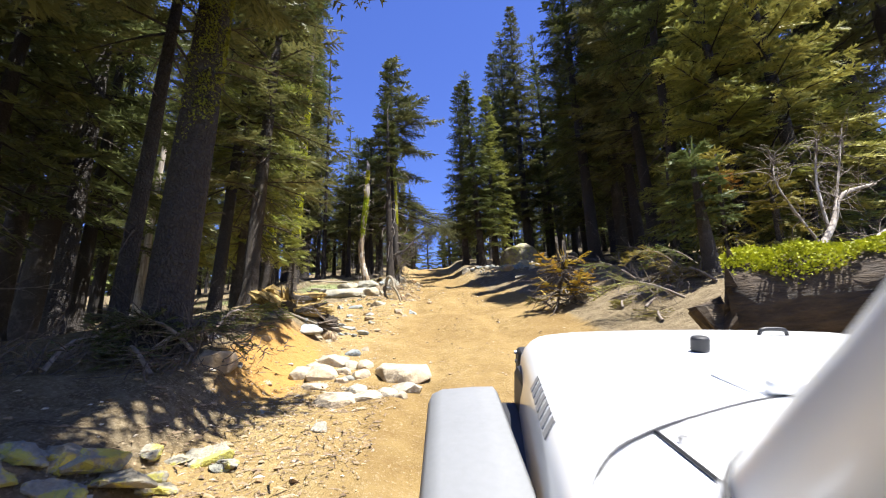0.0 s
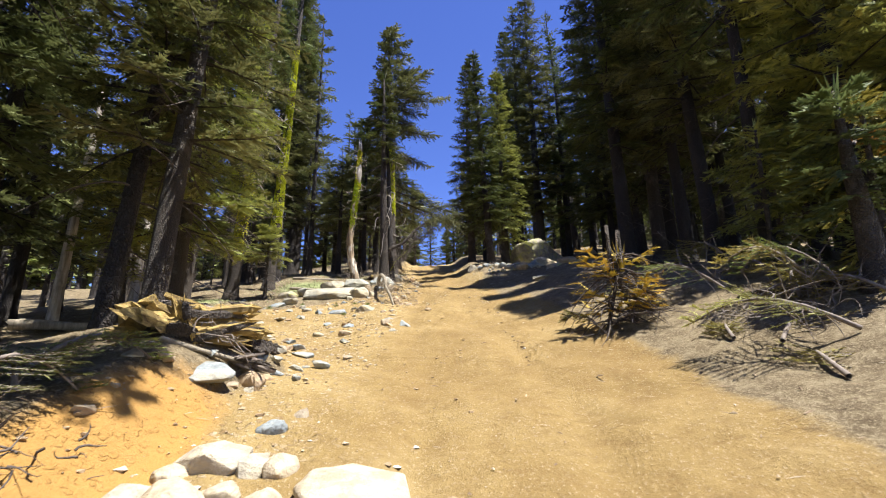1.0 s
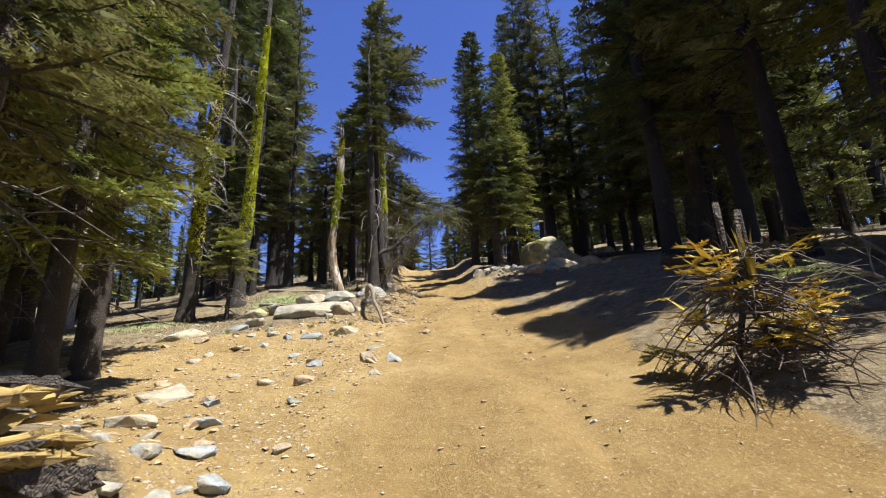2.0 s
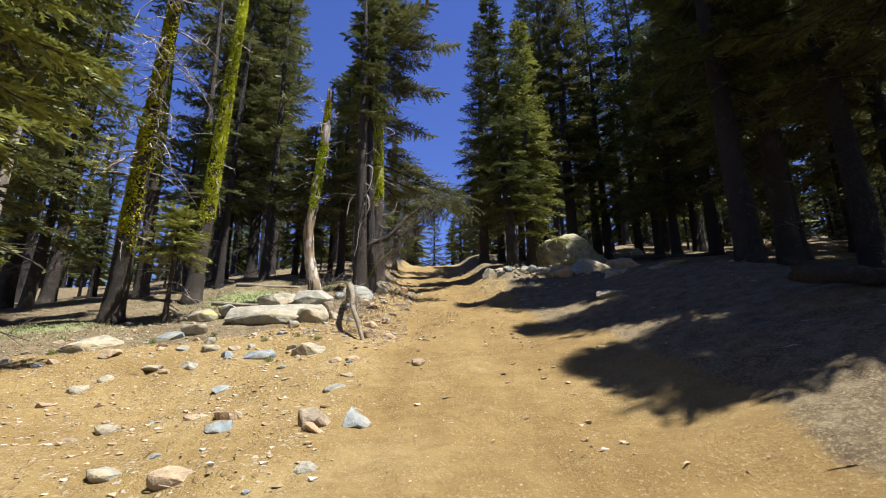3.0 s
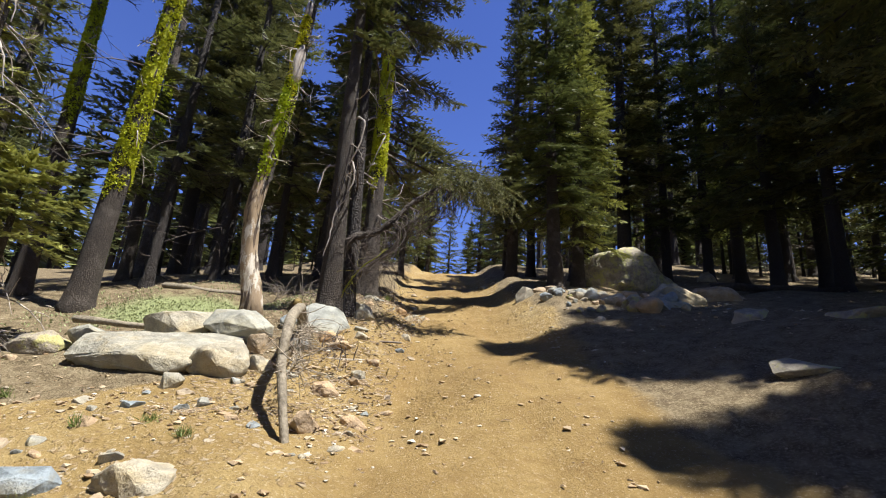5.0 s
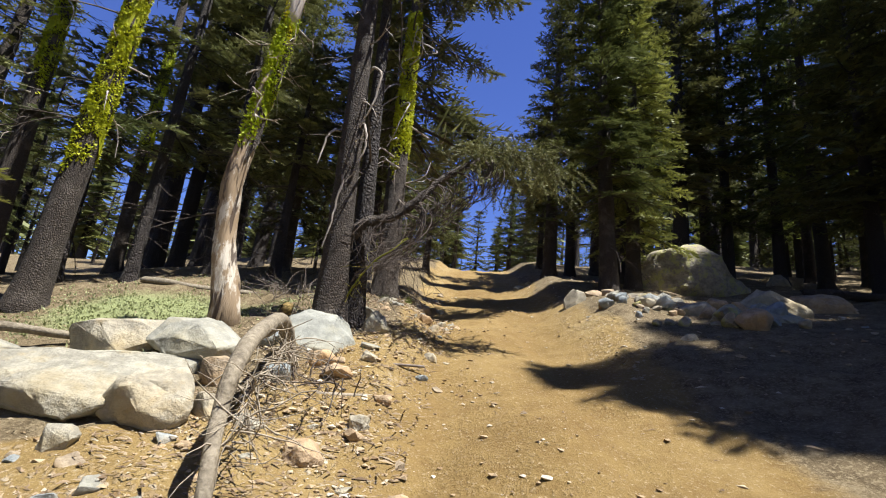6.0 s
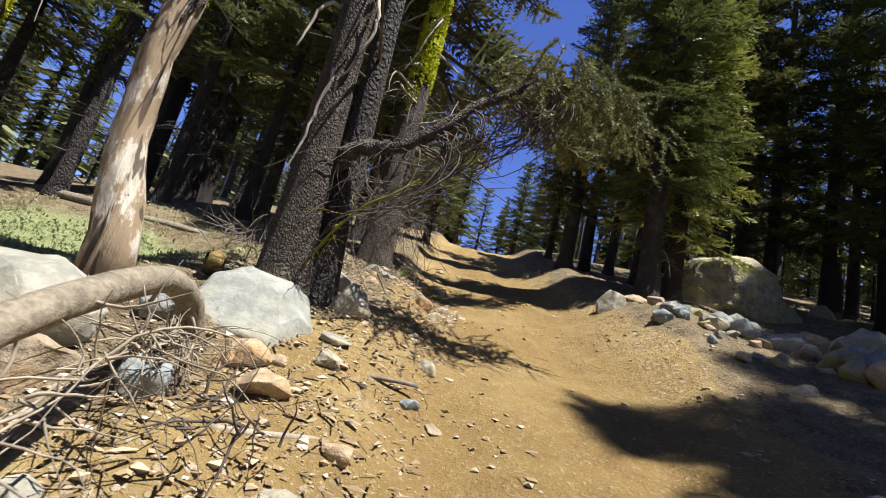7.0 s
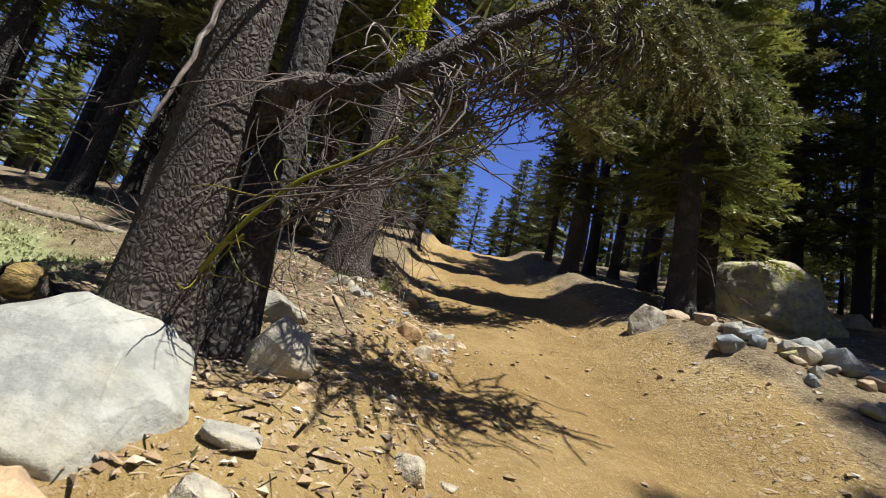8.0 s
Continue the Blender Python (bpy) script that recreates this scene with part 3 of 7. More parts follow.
def moss_pieces(rng, line, r, z0, z1, count, top=0.03, size=0.095, side=None):
    h = line[-1, 2]
    z = rng.uniform(0, 1, count) * (z1 - z0) + z0
    az = rng.uniform(0, 2 * math.pi, count)
    if side is not None:
        az = rng.normal(side, 1.0, count)
    z = z + (z1 - z) / (z1 - z0) * (0.28 * np.sin(az * 2 + z0 * 3) + 0.16 * np.sin(az * 5 + 1.0) + rng.normal(0, 0.09, count))
    clump = np.sin(z * 5.3 + az * 1.7) + np.sin(z * 11.0 - az * 2.3) + rng.normal(0, 0.8, count)
    keep = clump > -0.75
    z, az = z[keep], az[keep]
    c = np.array([on_line(line, q) for q in z])
    rad = r * (1 - np.clip(z / h, 0, 1) * (1 - top / r))
    n = np.stack([np.cos(az), np.sin(az), np.zeros_like(az)], 1)
    base = c + n * (rad * 1.0)[:, None]
    d = n * 0.55 + rng.normal(0, 0.5, n.shape) + [0, 0, -0.25]
    L = rng.uniform(0.5, 1.35, len(z)) * size * 0.72
    tufts = needles(base, d, L, L * 0.8, n + rng.normal(0, 0.6, n.shape))
    if side is not None:
        return tufts
    # a thin uneven coat under the tufts
    zs = np.linspace(z0 + 0.3, z1 - 0.05, 30)
    coat, faces = tube(np.array([on_line(line, q) for q in zs]), r * (1 - np.clip(zs / h, 0, 1) * (1 - top / r)) * 1.03, 16, rng, 0.045, cap=False)
    ragged = 0.2 * np.sin(np.arange(16) * 0.9) + rng.normal(0, 0.12, 16)
    for k in range(4):
        coat[16 * k:16 * k + 16, 2] += ragged * (1 - k / 4)
    mid = coat[faces].mean(axis=1)
    thick = [noise.noise(Vector(c) * 3.2) + 0.6 * noise.noise(Vector(c) * 8.0) > -0.12 for c in mid]
    faces = faces[np.array(thick)]
    return gather([(coat, np.vstack([faces[:, [0, 1, 2]], faces[:, [0, 2, 3]]])), tufts])


def conifer(name, place, rng, h, r, base, rmax, count, fine=False, lean=(0, 0), bend=(0, 0), dead=0, dead_z=(1.2, 5), moss=None, droop=1.0,
            gap=0.05, power=0.8, side=None, label="", group="trees of the forest", bark=None, leaf=None, reach=1.1, moss_count=9000, category="fir tree", pale=False, bare=None, moss_size=0.07, moss_of=None, curls=None):
    ob = thing(name, place, label, category, group)
    line = trunk_line(rng, h, lean, bend)
    child("trunk", trunk_mesh(rng, line, r, material=bark), ob)
    wood, leaves = crown_pieces(rng, line, base, rmax, count, fine, droop, gap, power, side, bare=bare)
    child("crown", quick_mesh("crown", *gather(leaves), leaf or LEAF_FIR), ob)
    if wood:
        child("branchwood", quick_mesh("branchwood", *gather(wood), bark or BARK), ob)
    if dead:
        child("deadwood", quick_mesh("deadwood", *gather(dead_pieces(rng, line, r, dead_z[0], dead_z[1], dead, reach)), WOOD_PALE if pale else WOOD_DARK, True), ob, "bare dead branches")
    if curls:
        z0, z1, count, far, side_of = curls
        for v, f in curl_pieces(np.random.default_rng(count), line, r, z0, z1, count, far, side_of):
            child("bare_branch", quick_mesh("bare_branch", v, f, WOOD_PALE, True), ob, "white curling dead branch")
    if moss:
        child("moss", quick_mesh("moss", *moss_pieces(rng, line, r, moss[0], moss[1], int(moss_count * 1.45), side=moss[2] if len(moss) > 2 else None, size=moss_size), moss_of or MOSS), ob, "lime green moss")
    return ob


def spot(x, y, sink=0.0):
    return (x, y, surface(x, y) - sink)


RNG = np.random.default_rng(11)

# trees that stand by the trail
conifer("fir_tree", spot(-2.1, 25.7), RNG, 13.6, 0.23, 3.6, 2.6, 140, True, (-0.03, 0.01), dead=40, dead_z=(1.2, 6.5), moss=(2.9, 6.6), moss_count=13000, bare=(8.6, -1.15, 0.1), side=0.4, gap=0.14,
        power=0.62, reach=1.5, curls=(1.8, 6.5, 16, 1.0, -1.6), label="tall fir with moss on its trunk beside the trail", group="trees beside the trail")
conifer("fir_tree", spot(-2.1, 22.4), RNG, 9.0, 0.19, 5.3, 0.8, 40, True, (-0.01, -0.07), bare=(20, -1.3, -0.1), leaf=LEAF_SHADE_TINT, dead=9, dead_z=(1.5, 6.0), reach=0.6, pale=True, bark=BARK, gap=0.2,
        label="dark fir trunk with bare pale branches behind the round rock", group="trees beside the trail")
conifer("fir_tree", spot(-1.84, 22.62), RNG, 8.0, 0.13, 4.8, 0.7, 36, True, (-0.02, -0.05), leaf=LEAF_SHADE_TINT, dead=8, dead_z=(0.6, 6), bark=BARK_DARK, gap=0.2,
        label="slim dark fir leaning beside its twin trunk", group="trees beside the trail")
conifer("fir_tree", spot(2.8, 28.3), RNG, 12.6, 0.22, 2.3, 1.55, 130, True, (-0.045, 0), dead=24, leaf=LEAF_SHADE_TINT, gap=0.12, label="bushy fir at the trail's edge", group="trees beside the trail")
conifer("fir_tree", spot(3.75, 29.6), RNG, 12.0, 0.2, 1.3, 1.6, 125, True, dead=10, leaf=LEAF_SUN_TINT, droop=1.4, label="fir with low green skirt beside a boulder", group="trees beside the trail")
conifer("fir_tree", spot(-4.4, 30.5), RNG, 9.6, 0.18, 2.4, 1.25, 110, True, dead=14, label="dense fir behind the pale snag", group="trees beside the trail")
conifer("fir_tree", spot(-5.6, 29.2), RNG, 5.6, 0.14, 1.6, 1.1, 70, True, dead=10, label="small fir behind the clearing", group="trees beside the trail")
conifer("fir_tree", spot(2.2, 34.6), RNG, 15.0, 0.25, 2.0, 1.8, 140, dead=8, leaf=LEAF_SHADE_TINT, label="fir beyond the bend of the trail", group="trees beside the trail")
conifer("fir_tree", spot(5.6, 37.6), RNG, 19.5, 0.32, 3.5, 2.3, 160, dead=8, leaf=LEAF_SHADE_TINT, label="tall fir rising over the trail", group="trees beside the trail")
conifer("fir_tree", spot(-7.3, 20.6), RNG, 17.0, 0.23, 8.5, 2.0, 90, True, (0.12, -0.15), dead=46, dead_z=(1.8, 8), moss=(1.8, 7.5, -2.2), reach=0.95, bare=(16.0, -0.44, -0.1),
        pale=True, curls=(3.0, 8.2, 34, 0.95, -1.8), label="mossy fir with pale dead branches by the clearing", group="trees beside the trail")
conifer("fir_tree", spot(-6.95, 23.3), RNG, 18.0, 0.23, 11.0, 2.0, 80, True, (0.045, 0.0), dead=12, dead_z=(3, 9), moss=(2.5, 11.5), moss_count=20000, bare=(16.0, -0.44, -0.1),
        curls=(3.0, 9.5, 13, 0.5, -1.3), label="fir trunk wrapped in lime green moss", group="trees beside the trail")
conifer("fir_tree", spot(-9.1, 24.4), RNG, 17.0, 0.2, 11.0, 1.8, 70, True, (-0.03, 0.0), dead=24, dead_z=(2, 8), moss=(4.2, 10.0), moss_count=12000, bare=(16.0, -0.44, -0.1),
        curls=(2.5, 9.0, 18, 0.7, -1.3), label="mossy fir at the back of the clearing", group="trees beside the trail")
for x, y, h in ((-8.4, 30.8, 22.0), (-9.5, 30.4, 22.0), (-9.3, 33.0, 25.0)):
    conifer("fir_tree", spot(x, y), np.random.default_rng(int(-x * 10)), h, 0.24, 3.0, 2.0, 150, False, dead=10, bark=BARK_DARK, leaf=LEAF_SHADE_TINT, label="tall dense dark fir behind the clearing", group="trees beside the trail")
conifer("fir_tree", spot(-9.5, 28.0), np.random.default_rng(305), 16.0, 0.18, 9.5, 1.7, 60, False, (-0.03, 0.0), dead=20, dead_z=(1.5, 8), moss=(3.0, 7.0), moss_count=6000, bare=(16.0, -0.44, -0.1),
        label="slim mossy fir beyond the clearing", group="trees beside the trail")
conifer("fir_tree", spot(-3.0, 5.5), np.random.default_rng(301), 19.0, 0.26, 5.4, 2.5, 130, True, (0.03, 0.02), dead=14, dead_z=(3.5, 8), moss=(2.8, 7.0, -0.3), moss_size=0.045, moss_count=9000, moss_of=MOSS_OLIVE, bark=BARK_DARK, droop=0.15, side=-0.1, gap=0.0,
        label="thick dark fir trunk on the cut bank", group="trees beside the trail")
conifer("fir_tree", spot(-4.5, 7.0), RNG, 15.0, 0.13, 4.8, 2.0, 80, 2, (0.03, 0.01), dead=12, bark=BARK_DARK, label="slim dark fir beside a thicker trunk", group="trees beside the trail")
# added outside the view so that its crown darkens the cut bank
conifer("fir_tree", spot(-2.8, 2.2), np.random.default_rng(302), 13.0, 0.2, 4.8, 2.7, 180, False, side=0.95, power=0.4, dead=0, droop=0.2, gap=0.0, bark=BARK_DARK, label="unseen fir added to shade the bank", group="trees beside the trail")
# another added shade caster, its trunk kept out of view
conifer("fir_tree", spot(-4.3, 3.3), np.random.default_rng(307), 14.0, 0.2, 4.4, 2.6, 120, False, dead=6, droop=0.2, gap=0.0, bark=BARK_DARK, label="second fir added to shade the bank", group="trees beside the trail")
conifer("fir_tree", spot(-4.6, 10.2), RNG, 14.0, 0.14, 2.6, 1.9, 80, 2, (0.02, 0.05), dead=12, bark=BARK_DARK, label="slim dark fir on the bank", group="trees beside the trail")
conifer("fir_tree", spot(-3.86, 10.05), RNG, 15.0, 0.17, 2.4, 1.9, 85, 2, (0.015, 0.03), dead=14, bark=BARK, label="fir behind the log pile", group="trees beside the trail")
conifer("fir_tree", spot(-5.3, 13.2), RNG, 14.0, 0.18, 2.2, 1.9, 120, True, (0.0, 0.02), dead=10, leaf=LEAF_SUN_TINT, label="sunlit fir with low branches", group="trees beside the trail")
conifer("fir_tree", spot(-6.3, 15.4), RNG, 17.0, 0.22, 5.0, 2.0, 100, True, (0.01, 0.02), dead=20, label="tall fir at the clearing's edge", group="trees beside the trail")
conifer("fir_tree", spot(6.8, 12.9), RNG, 17.0, 0.17, 6.0, 1.9, 80, True, (0.05, 0.02), dead=34, dead_z=(1.5, 8), bark=BARK_DARK, label="leaning fir with bare lower branches", group="trees beside the trail")
conifer("fir_tree", spot(6.75, 20.0), RNG, 18.0, 0.27, 4.0, 2.2, 120, True, dead=20, bark=BARK_DARK, leaf=LEAF_SHADE_TINT, label="dark fir on the shaded bank", group="trees beside the trail")
conifer("fir_tree", spot(8.0, 18.4), RNG, 16.0, 0.22, 3.6, 2.0, 110, True, dead=20, bark=BARK_DARK, leaf=LEAF_SHADE_TINT, label="dark fir above the shaded bank", group="trees beside the trail")
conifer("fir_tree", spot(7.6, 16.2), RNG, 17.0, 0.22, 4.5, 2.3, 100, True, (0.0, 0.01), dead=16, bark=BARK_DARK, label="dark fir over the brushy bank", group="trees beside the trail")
conifer("fir_tree", spot(9.0, 14.4), RNG, 15.0, 0.2, 3.0, 2.1, 100, False, dead=12, leaf=LEAF_SUN_TINT, label="sunlit fir over the brushy bank", group="trees beside the trail")
conifer("fir_tree", spot(9.4, 22.2), RNG, 19.0, 0.25, 4.5, 2.3, 100, False, dead=20, bark=BARK_DARK, leaf=LEAF_SHADE_TINT, label="tall dark fir in the wood", group="trees beside the trail")
conifer("fir_tree", spot(6.6, 33.6), RNG, 22.0, 0.3, 3.0, 2.3, 160, False, dead=14, bark=BARK_DARK, leaf=LEAF_SHADE_TINT, label="tall dark fir behind the boulder", group="trees beside the trail")
conifer("fir_tree", spot(13.2, 34.0), RNG, 20.0, 0.3, 6.0, 2.3, 110, False, dead=14, moss=(2.5, 7.0, 3.6), label="fir with a streak of moss in the dark wood", group="trees beside the trail")
conifer("young_fir", spot(5.05, 8.7), RNG, 2.5, 0.15, 0.95, 0.6, 26, True, gap=0.1, leaf=LEAF_FIR, droop=1.5, label="stout young fir with yellow and rust needles", group="young trees", category="young tree")
conifer("young_fir", spot(-6.1, 20.6), RNG, 2.6, 0.06, 1.45, 0.75, 34, True, leaf=LEAF_SUN_TINT, droop=1.1, dead=16, dead_z=(0.3, 1.4), pale=True, reach=0.7, label="small drooping fir between mossy trunks", group="young trees", category="young tree")

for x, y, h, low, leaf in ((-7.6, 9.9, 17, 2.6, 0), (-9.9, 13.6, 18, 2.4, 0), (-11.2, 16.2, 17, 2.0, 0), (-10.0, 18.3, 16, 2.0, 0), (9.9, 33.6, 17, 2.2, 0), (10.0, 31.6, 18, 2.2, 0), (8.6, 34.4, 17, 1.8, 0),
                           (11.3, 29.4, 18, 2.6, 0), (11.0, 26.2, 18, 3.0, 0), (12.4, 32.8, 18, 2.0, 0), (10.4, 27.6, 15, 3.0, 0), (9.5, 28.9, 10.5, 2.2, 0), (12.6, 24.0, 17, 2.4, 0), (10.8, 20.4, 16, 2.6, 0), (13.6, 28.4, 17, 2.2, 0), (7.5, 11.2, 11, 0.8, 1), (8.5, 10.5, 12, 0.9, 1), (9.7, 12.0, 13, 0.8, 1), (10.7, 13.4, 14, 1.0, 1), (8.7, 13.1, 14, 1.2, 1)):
    # sunlit or shaded look painted by the choice of needle colour
    conifer("fir_tree", spot(x, y), RNG, h, 0.2, low, 2.3, 95 if abs(x) < 8.6 and y < 11.5 else 85, abs(x) < 8.6 and y < 11.5, dead=10, bark=BARK_DARK, leaf=LEAF_SUN_TINT if leaf else (LEAF_SHADE_TINT if x > 0 else LEAF_FIR),
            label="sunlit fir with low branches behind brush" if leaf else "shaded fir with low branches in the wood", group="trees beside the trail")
for x, y, h in ((-3.7, 27.2, 8.6), (-4.9, 27.0, 6.0), (-6.2, 26.6, 15.0), (-3.3, 29.0, 10.0), (-7.5, 26.0, 17.0), (-5.2, 32.0, 10.0), (-3.9, 33.5, 9.0), (-6.6, 31.2, 7.0), (-8.6, 25.4, 6.0), (-7.0, 28.6, 9.0), (-4.4, 36.0, 9.0)):
    conifer("fir_tree", spot(x, y), RNG, h, 0.13, 2.6, 1.4, 40, True, dead=22, dead_z=(0.4, 4.0), bark=BARK_DARK, label="slim dark fir in the wood behind the clearing", group="trees beside the trail")
for x, y, h in ((-2.9, 38.5, 8.5), (-3.6, 44.0, 9.0), (2.6, 41.5, 9.0), (3.3, 46.0, 9.5), (-2.3, 49.5, 7.5), (1.5, 51.0, 7.0), (2.9, 55.0, 9.0), (-1.0, 60.0, 7.5), (0.9, 63.0, 7.0)):
    conifer("fir_tree", spot(x, y), RNG, h, 0.16, 0.9, 1.35, 70, False, label="young fir where the trail tops the rise", group="trees beside the trail")

# shared shapes for the wood around
NAMED = [(o.location.x, o.location.y) for o in scene.objects if o.name.startswith(("fir_tree", "young_fir"))]


def stock(far):
    rng = np.random.default_rng(5)
    out = []
    for h, r, base, rmax, n, dead, bark, leaf in (
            (19, 0.27, 4.5, 2.2, 95, 12, BARK_DARK, LEAF_FIR), (22, 0.32, 6.0, 2.4, 95, 10, BARK, LEAF_FIR), (15, 0.2, 3.0, 1.9, 85, 10, BARK_DARK, LEAF_FIR),
            (17, 0.23, 2.6, 2.0, 95, 8, BARK, LEAF_FIR), (12, 0.17, 2.0, 1.8, 80, 6, BARK, LEAF_SUN_TINT), (20, 0.25, 8.0, 2.1, 70, 14, BARK_DARK, LEAF_FIR)):
        line = trunk_line(rng, h, (rng.normal(0, 0.012), rng.normal(0, 0.012)), (0, 0))
        if far:
            wood, leaves = crown_pieces(rng, line, base * 0.8, rmax, int(n * 0.7), False, gap=0.05, sparse=True)
        else:
            wood, leaves = crown_pieces(rng, line, base, rmax, n, False, gap=0.05)
        out.append([("trunk", trunk_mesh(rng, line, r, sides=8 if far else 10, material=bark)), ("crown", quick_mesh("crown", *gather(leaves), leaf))])
        if not far:
            out[-1].append(("branchwood", quick_mesh("branchwood", *gather(wood), bark)))
            out[-1].append(("deadwood", quick_mesh("deadwood", *gather(dead_pieces(rng, line, r, 1.0, base + 1.5, dead, 1.2)), WOOD_DEAD)))
    return out


STOCK, STOCK_FAR = stock(False), stock(True)


def open_ground(x, y):
    c = -0.02 * max(0, y - 18)
    if y < 62 and -2.6 < x - c < 2.4:
        return True
    if x < 0:
        if y < 11 and x > -5.5 and y > -2:
            return True
        if 10 < y < 22 and x > -7.8 + 0.1 * (y - 10):
            return True
        return 20 < y < 29 and x > -7.9
    if y < 10:
        return x < 18
    if y < 18:
        return x < 12.5
    return y < 33 and x < (10.5 if 26.5 < y < 31.5 else 8.2 if y > 21.5 else 6.2)


def plant(x, y, rng, shape, s):
    ob = thing("fir_tree", spot(x, y, 0.05), "tall dark fir in the surrounding forest", "fir tree", "trees of the forest", rng.uniform(0, 6.28), s)
    ob.rotation_euler.x, ob.rotation_euler.y = rng.gauss(0, 0.02), rng.gauss(0, 0.02)
    for nm, me in shape:
        child(nm, me, ob)


def wood_around():
    rng = random.Random(23)
    done = list(NAMED)
    for count, tries, y0, y1, wide, close in ((56, 4000, -2, 46, 19, 1.6), (190, 24000, -4, 92, 46, 1.8)):
        made = 0
        for _ in range(tries):
            if made >= count:
                break
            y = rng.uniform(y0, y1)
            x = rng.uniform(-wide, wide) * (0.55 + 0.45 * rng.random())
            if y > 62 and abs(x) < 3.0 or open_ground(x, y) or math.hypot(x, y) < 4 or abs(x) > 0.95 * (y + 2) + 6:
                continue
            gap = close + 0.012 * math.hypot(x, y - 20)
            if any((x - a) ** 2 + (y - b) ** 2 < gap * gap for a, b in done):
                continue
            done.append((x, y))
            made += 1
            near = min(math.hypot(x, y - k) for k in (0, 7, 14, 20)) < 17
            s = rng.uniform(0.75, 1.2)
            if y > 44 and abs(x) < 9:
                s *= 0.6
            way = (x - 0.1) / max(y - 11, 0.1)
            if 24 < y < 46 and -0.3 < x / (y - 5) < -0.05:
                s = min(s, 0.5)
            if y > 24 and (-0.37 < way < -0.25 or -0.86 < way < -0.57):
                s *= 0.42
            plant(x, y, rng, rng.choice(STOCK if near else STOCK_FAR), s)


wood_around()


def undergrowth():
    """Small firs, shade put into their needle colour, that fill the wood between the trunks."""
    rng, gen = random.Random(58), np.random.default_rng(59)
    shapes = []
    for h, rmax in ((4.2, 1.3), (3.0, 1.1), (5.2, 1.4)):
        line = trunk_line(gen, h, (0.0, 0.0), (0, 0))
        wood, leaves = crown_pieces(gen, line, 0.5, rmax, 34, False, gap=0.05, sparse=True)
        shapes.append([("trunk", trunk_mesh(gen, line, 0.07, sides=6, material=BARK_DARK)), ("crown", quick_mesh("crown", *gather(leaves), LEAF_SHADE_TINT))])
    done = []
    while len(done) < 70:
        y = rng.uniform(24, 60)
        x = rng.uniform(0.42, 1.0) * (y - 8)
        if x < 13.5 or any((x - a) ** 2 + (y - b) ** 2 < 2.2 for a, b in done):
            continue
        done.append((x, y))
        ob = thing("young_fir", spot(x, y, 0.05), "small shaded fir between dark trunks", "young tree", "young trees", rng.uniform(0, 6.28), rng.uniform(0.8, 1.3))
        for nm, me in rng.choice(shapes):
            child(nm, me, ob)


undergrowth()


def close_behind():
    """The forest goes on behind and beside the start."""
    rng = random.Random(91)
    for x, y in ((-5.6, -1.5), (-7.2, 1.0), (-6.4, -5.0), (-8.8, 3.6), (-9.6, -2.0), (-4.2, -8.0), (-8.0, -9.0), (-11.6, 1.2), (-11.0, 6.0), (-2.6, -13.0), (4.0, -14.0), (9.5, -9.0), (13.0, -5.0), (14.5, -11.0), (15.5, 1.0), (17.0, 6.0)):
        plant(x, y, rng, rng.choice(STOCK_FAR), rng.uniform(0.9, 1.2))


close_behind()


# the woods further off
def far_woods():
    rng = np.random.default_rng(77)
    wood, leaves = [], []
    for i in range(520):
        a = rng.uniform(-1.45, 1.45)
        d = rng.uniform(48, 120)
        x, y = d * math.sin(a), 8 + d * math.cos(a)
        if abs(x + 0.7) < 1.2:
            continue
        h, z = rng.uniform(10, 20), ground_z(x, y)
        line = np.array([[x, y, z - 0.5], [x, y, z + h]])
        wood.append(tube(np.array([[x, y, z - 0.5], [x, y, z + h * 0.5], [x, y, z + h]]), [0.26, 0.16, 0.03], 6, cap=False))
        n = 150
        u = rng.random(n) ** 0.85
        az = rng.uniform(0, 6.283, n)
        L = 2.0 * (1 - u) ** 0.75 + 0.25
        base = np.stack([np.full(n, x), np.full(n, y), z + h * (0.12 + 0.86 * u)], 1)
        dirs = np.stack([np.cos(az), np.sin(az), 0.3 * u - 0.35 * (1 - u)], 1)
        leaves.append(needles(base, dirs, L * rng.uniform(0.7, 1.2, n), 0.28 + 0.3 * L, np.tile([0, 0, 1.0], (n, 1)) + rng.normal(0, 0.4, (n, 3))))
    ob = thing("far_woods", (0, 0, 0), "dark fir woods filling the slope beyond", "forest", kind="stuff")
    child("trunks", quick_mesh("trunks", *gather(wood), BARK_DARK, True), ob)
    child("needles", quick_mesh("needles", *gather(leaves), LEAF_FIR), ob)


far_woods()


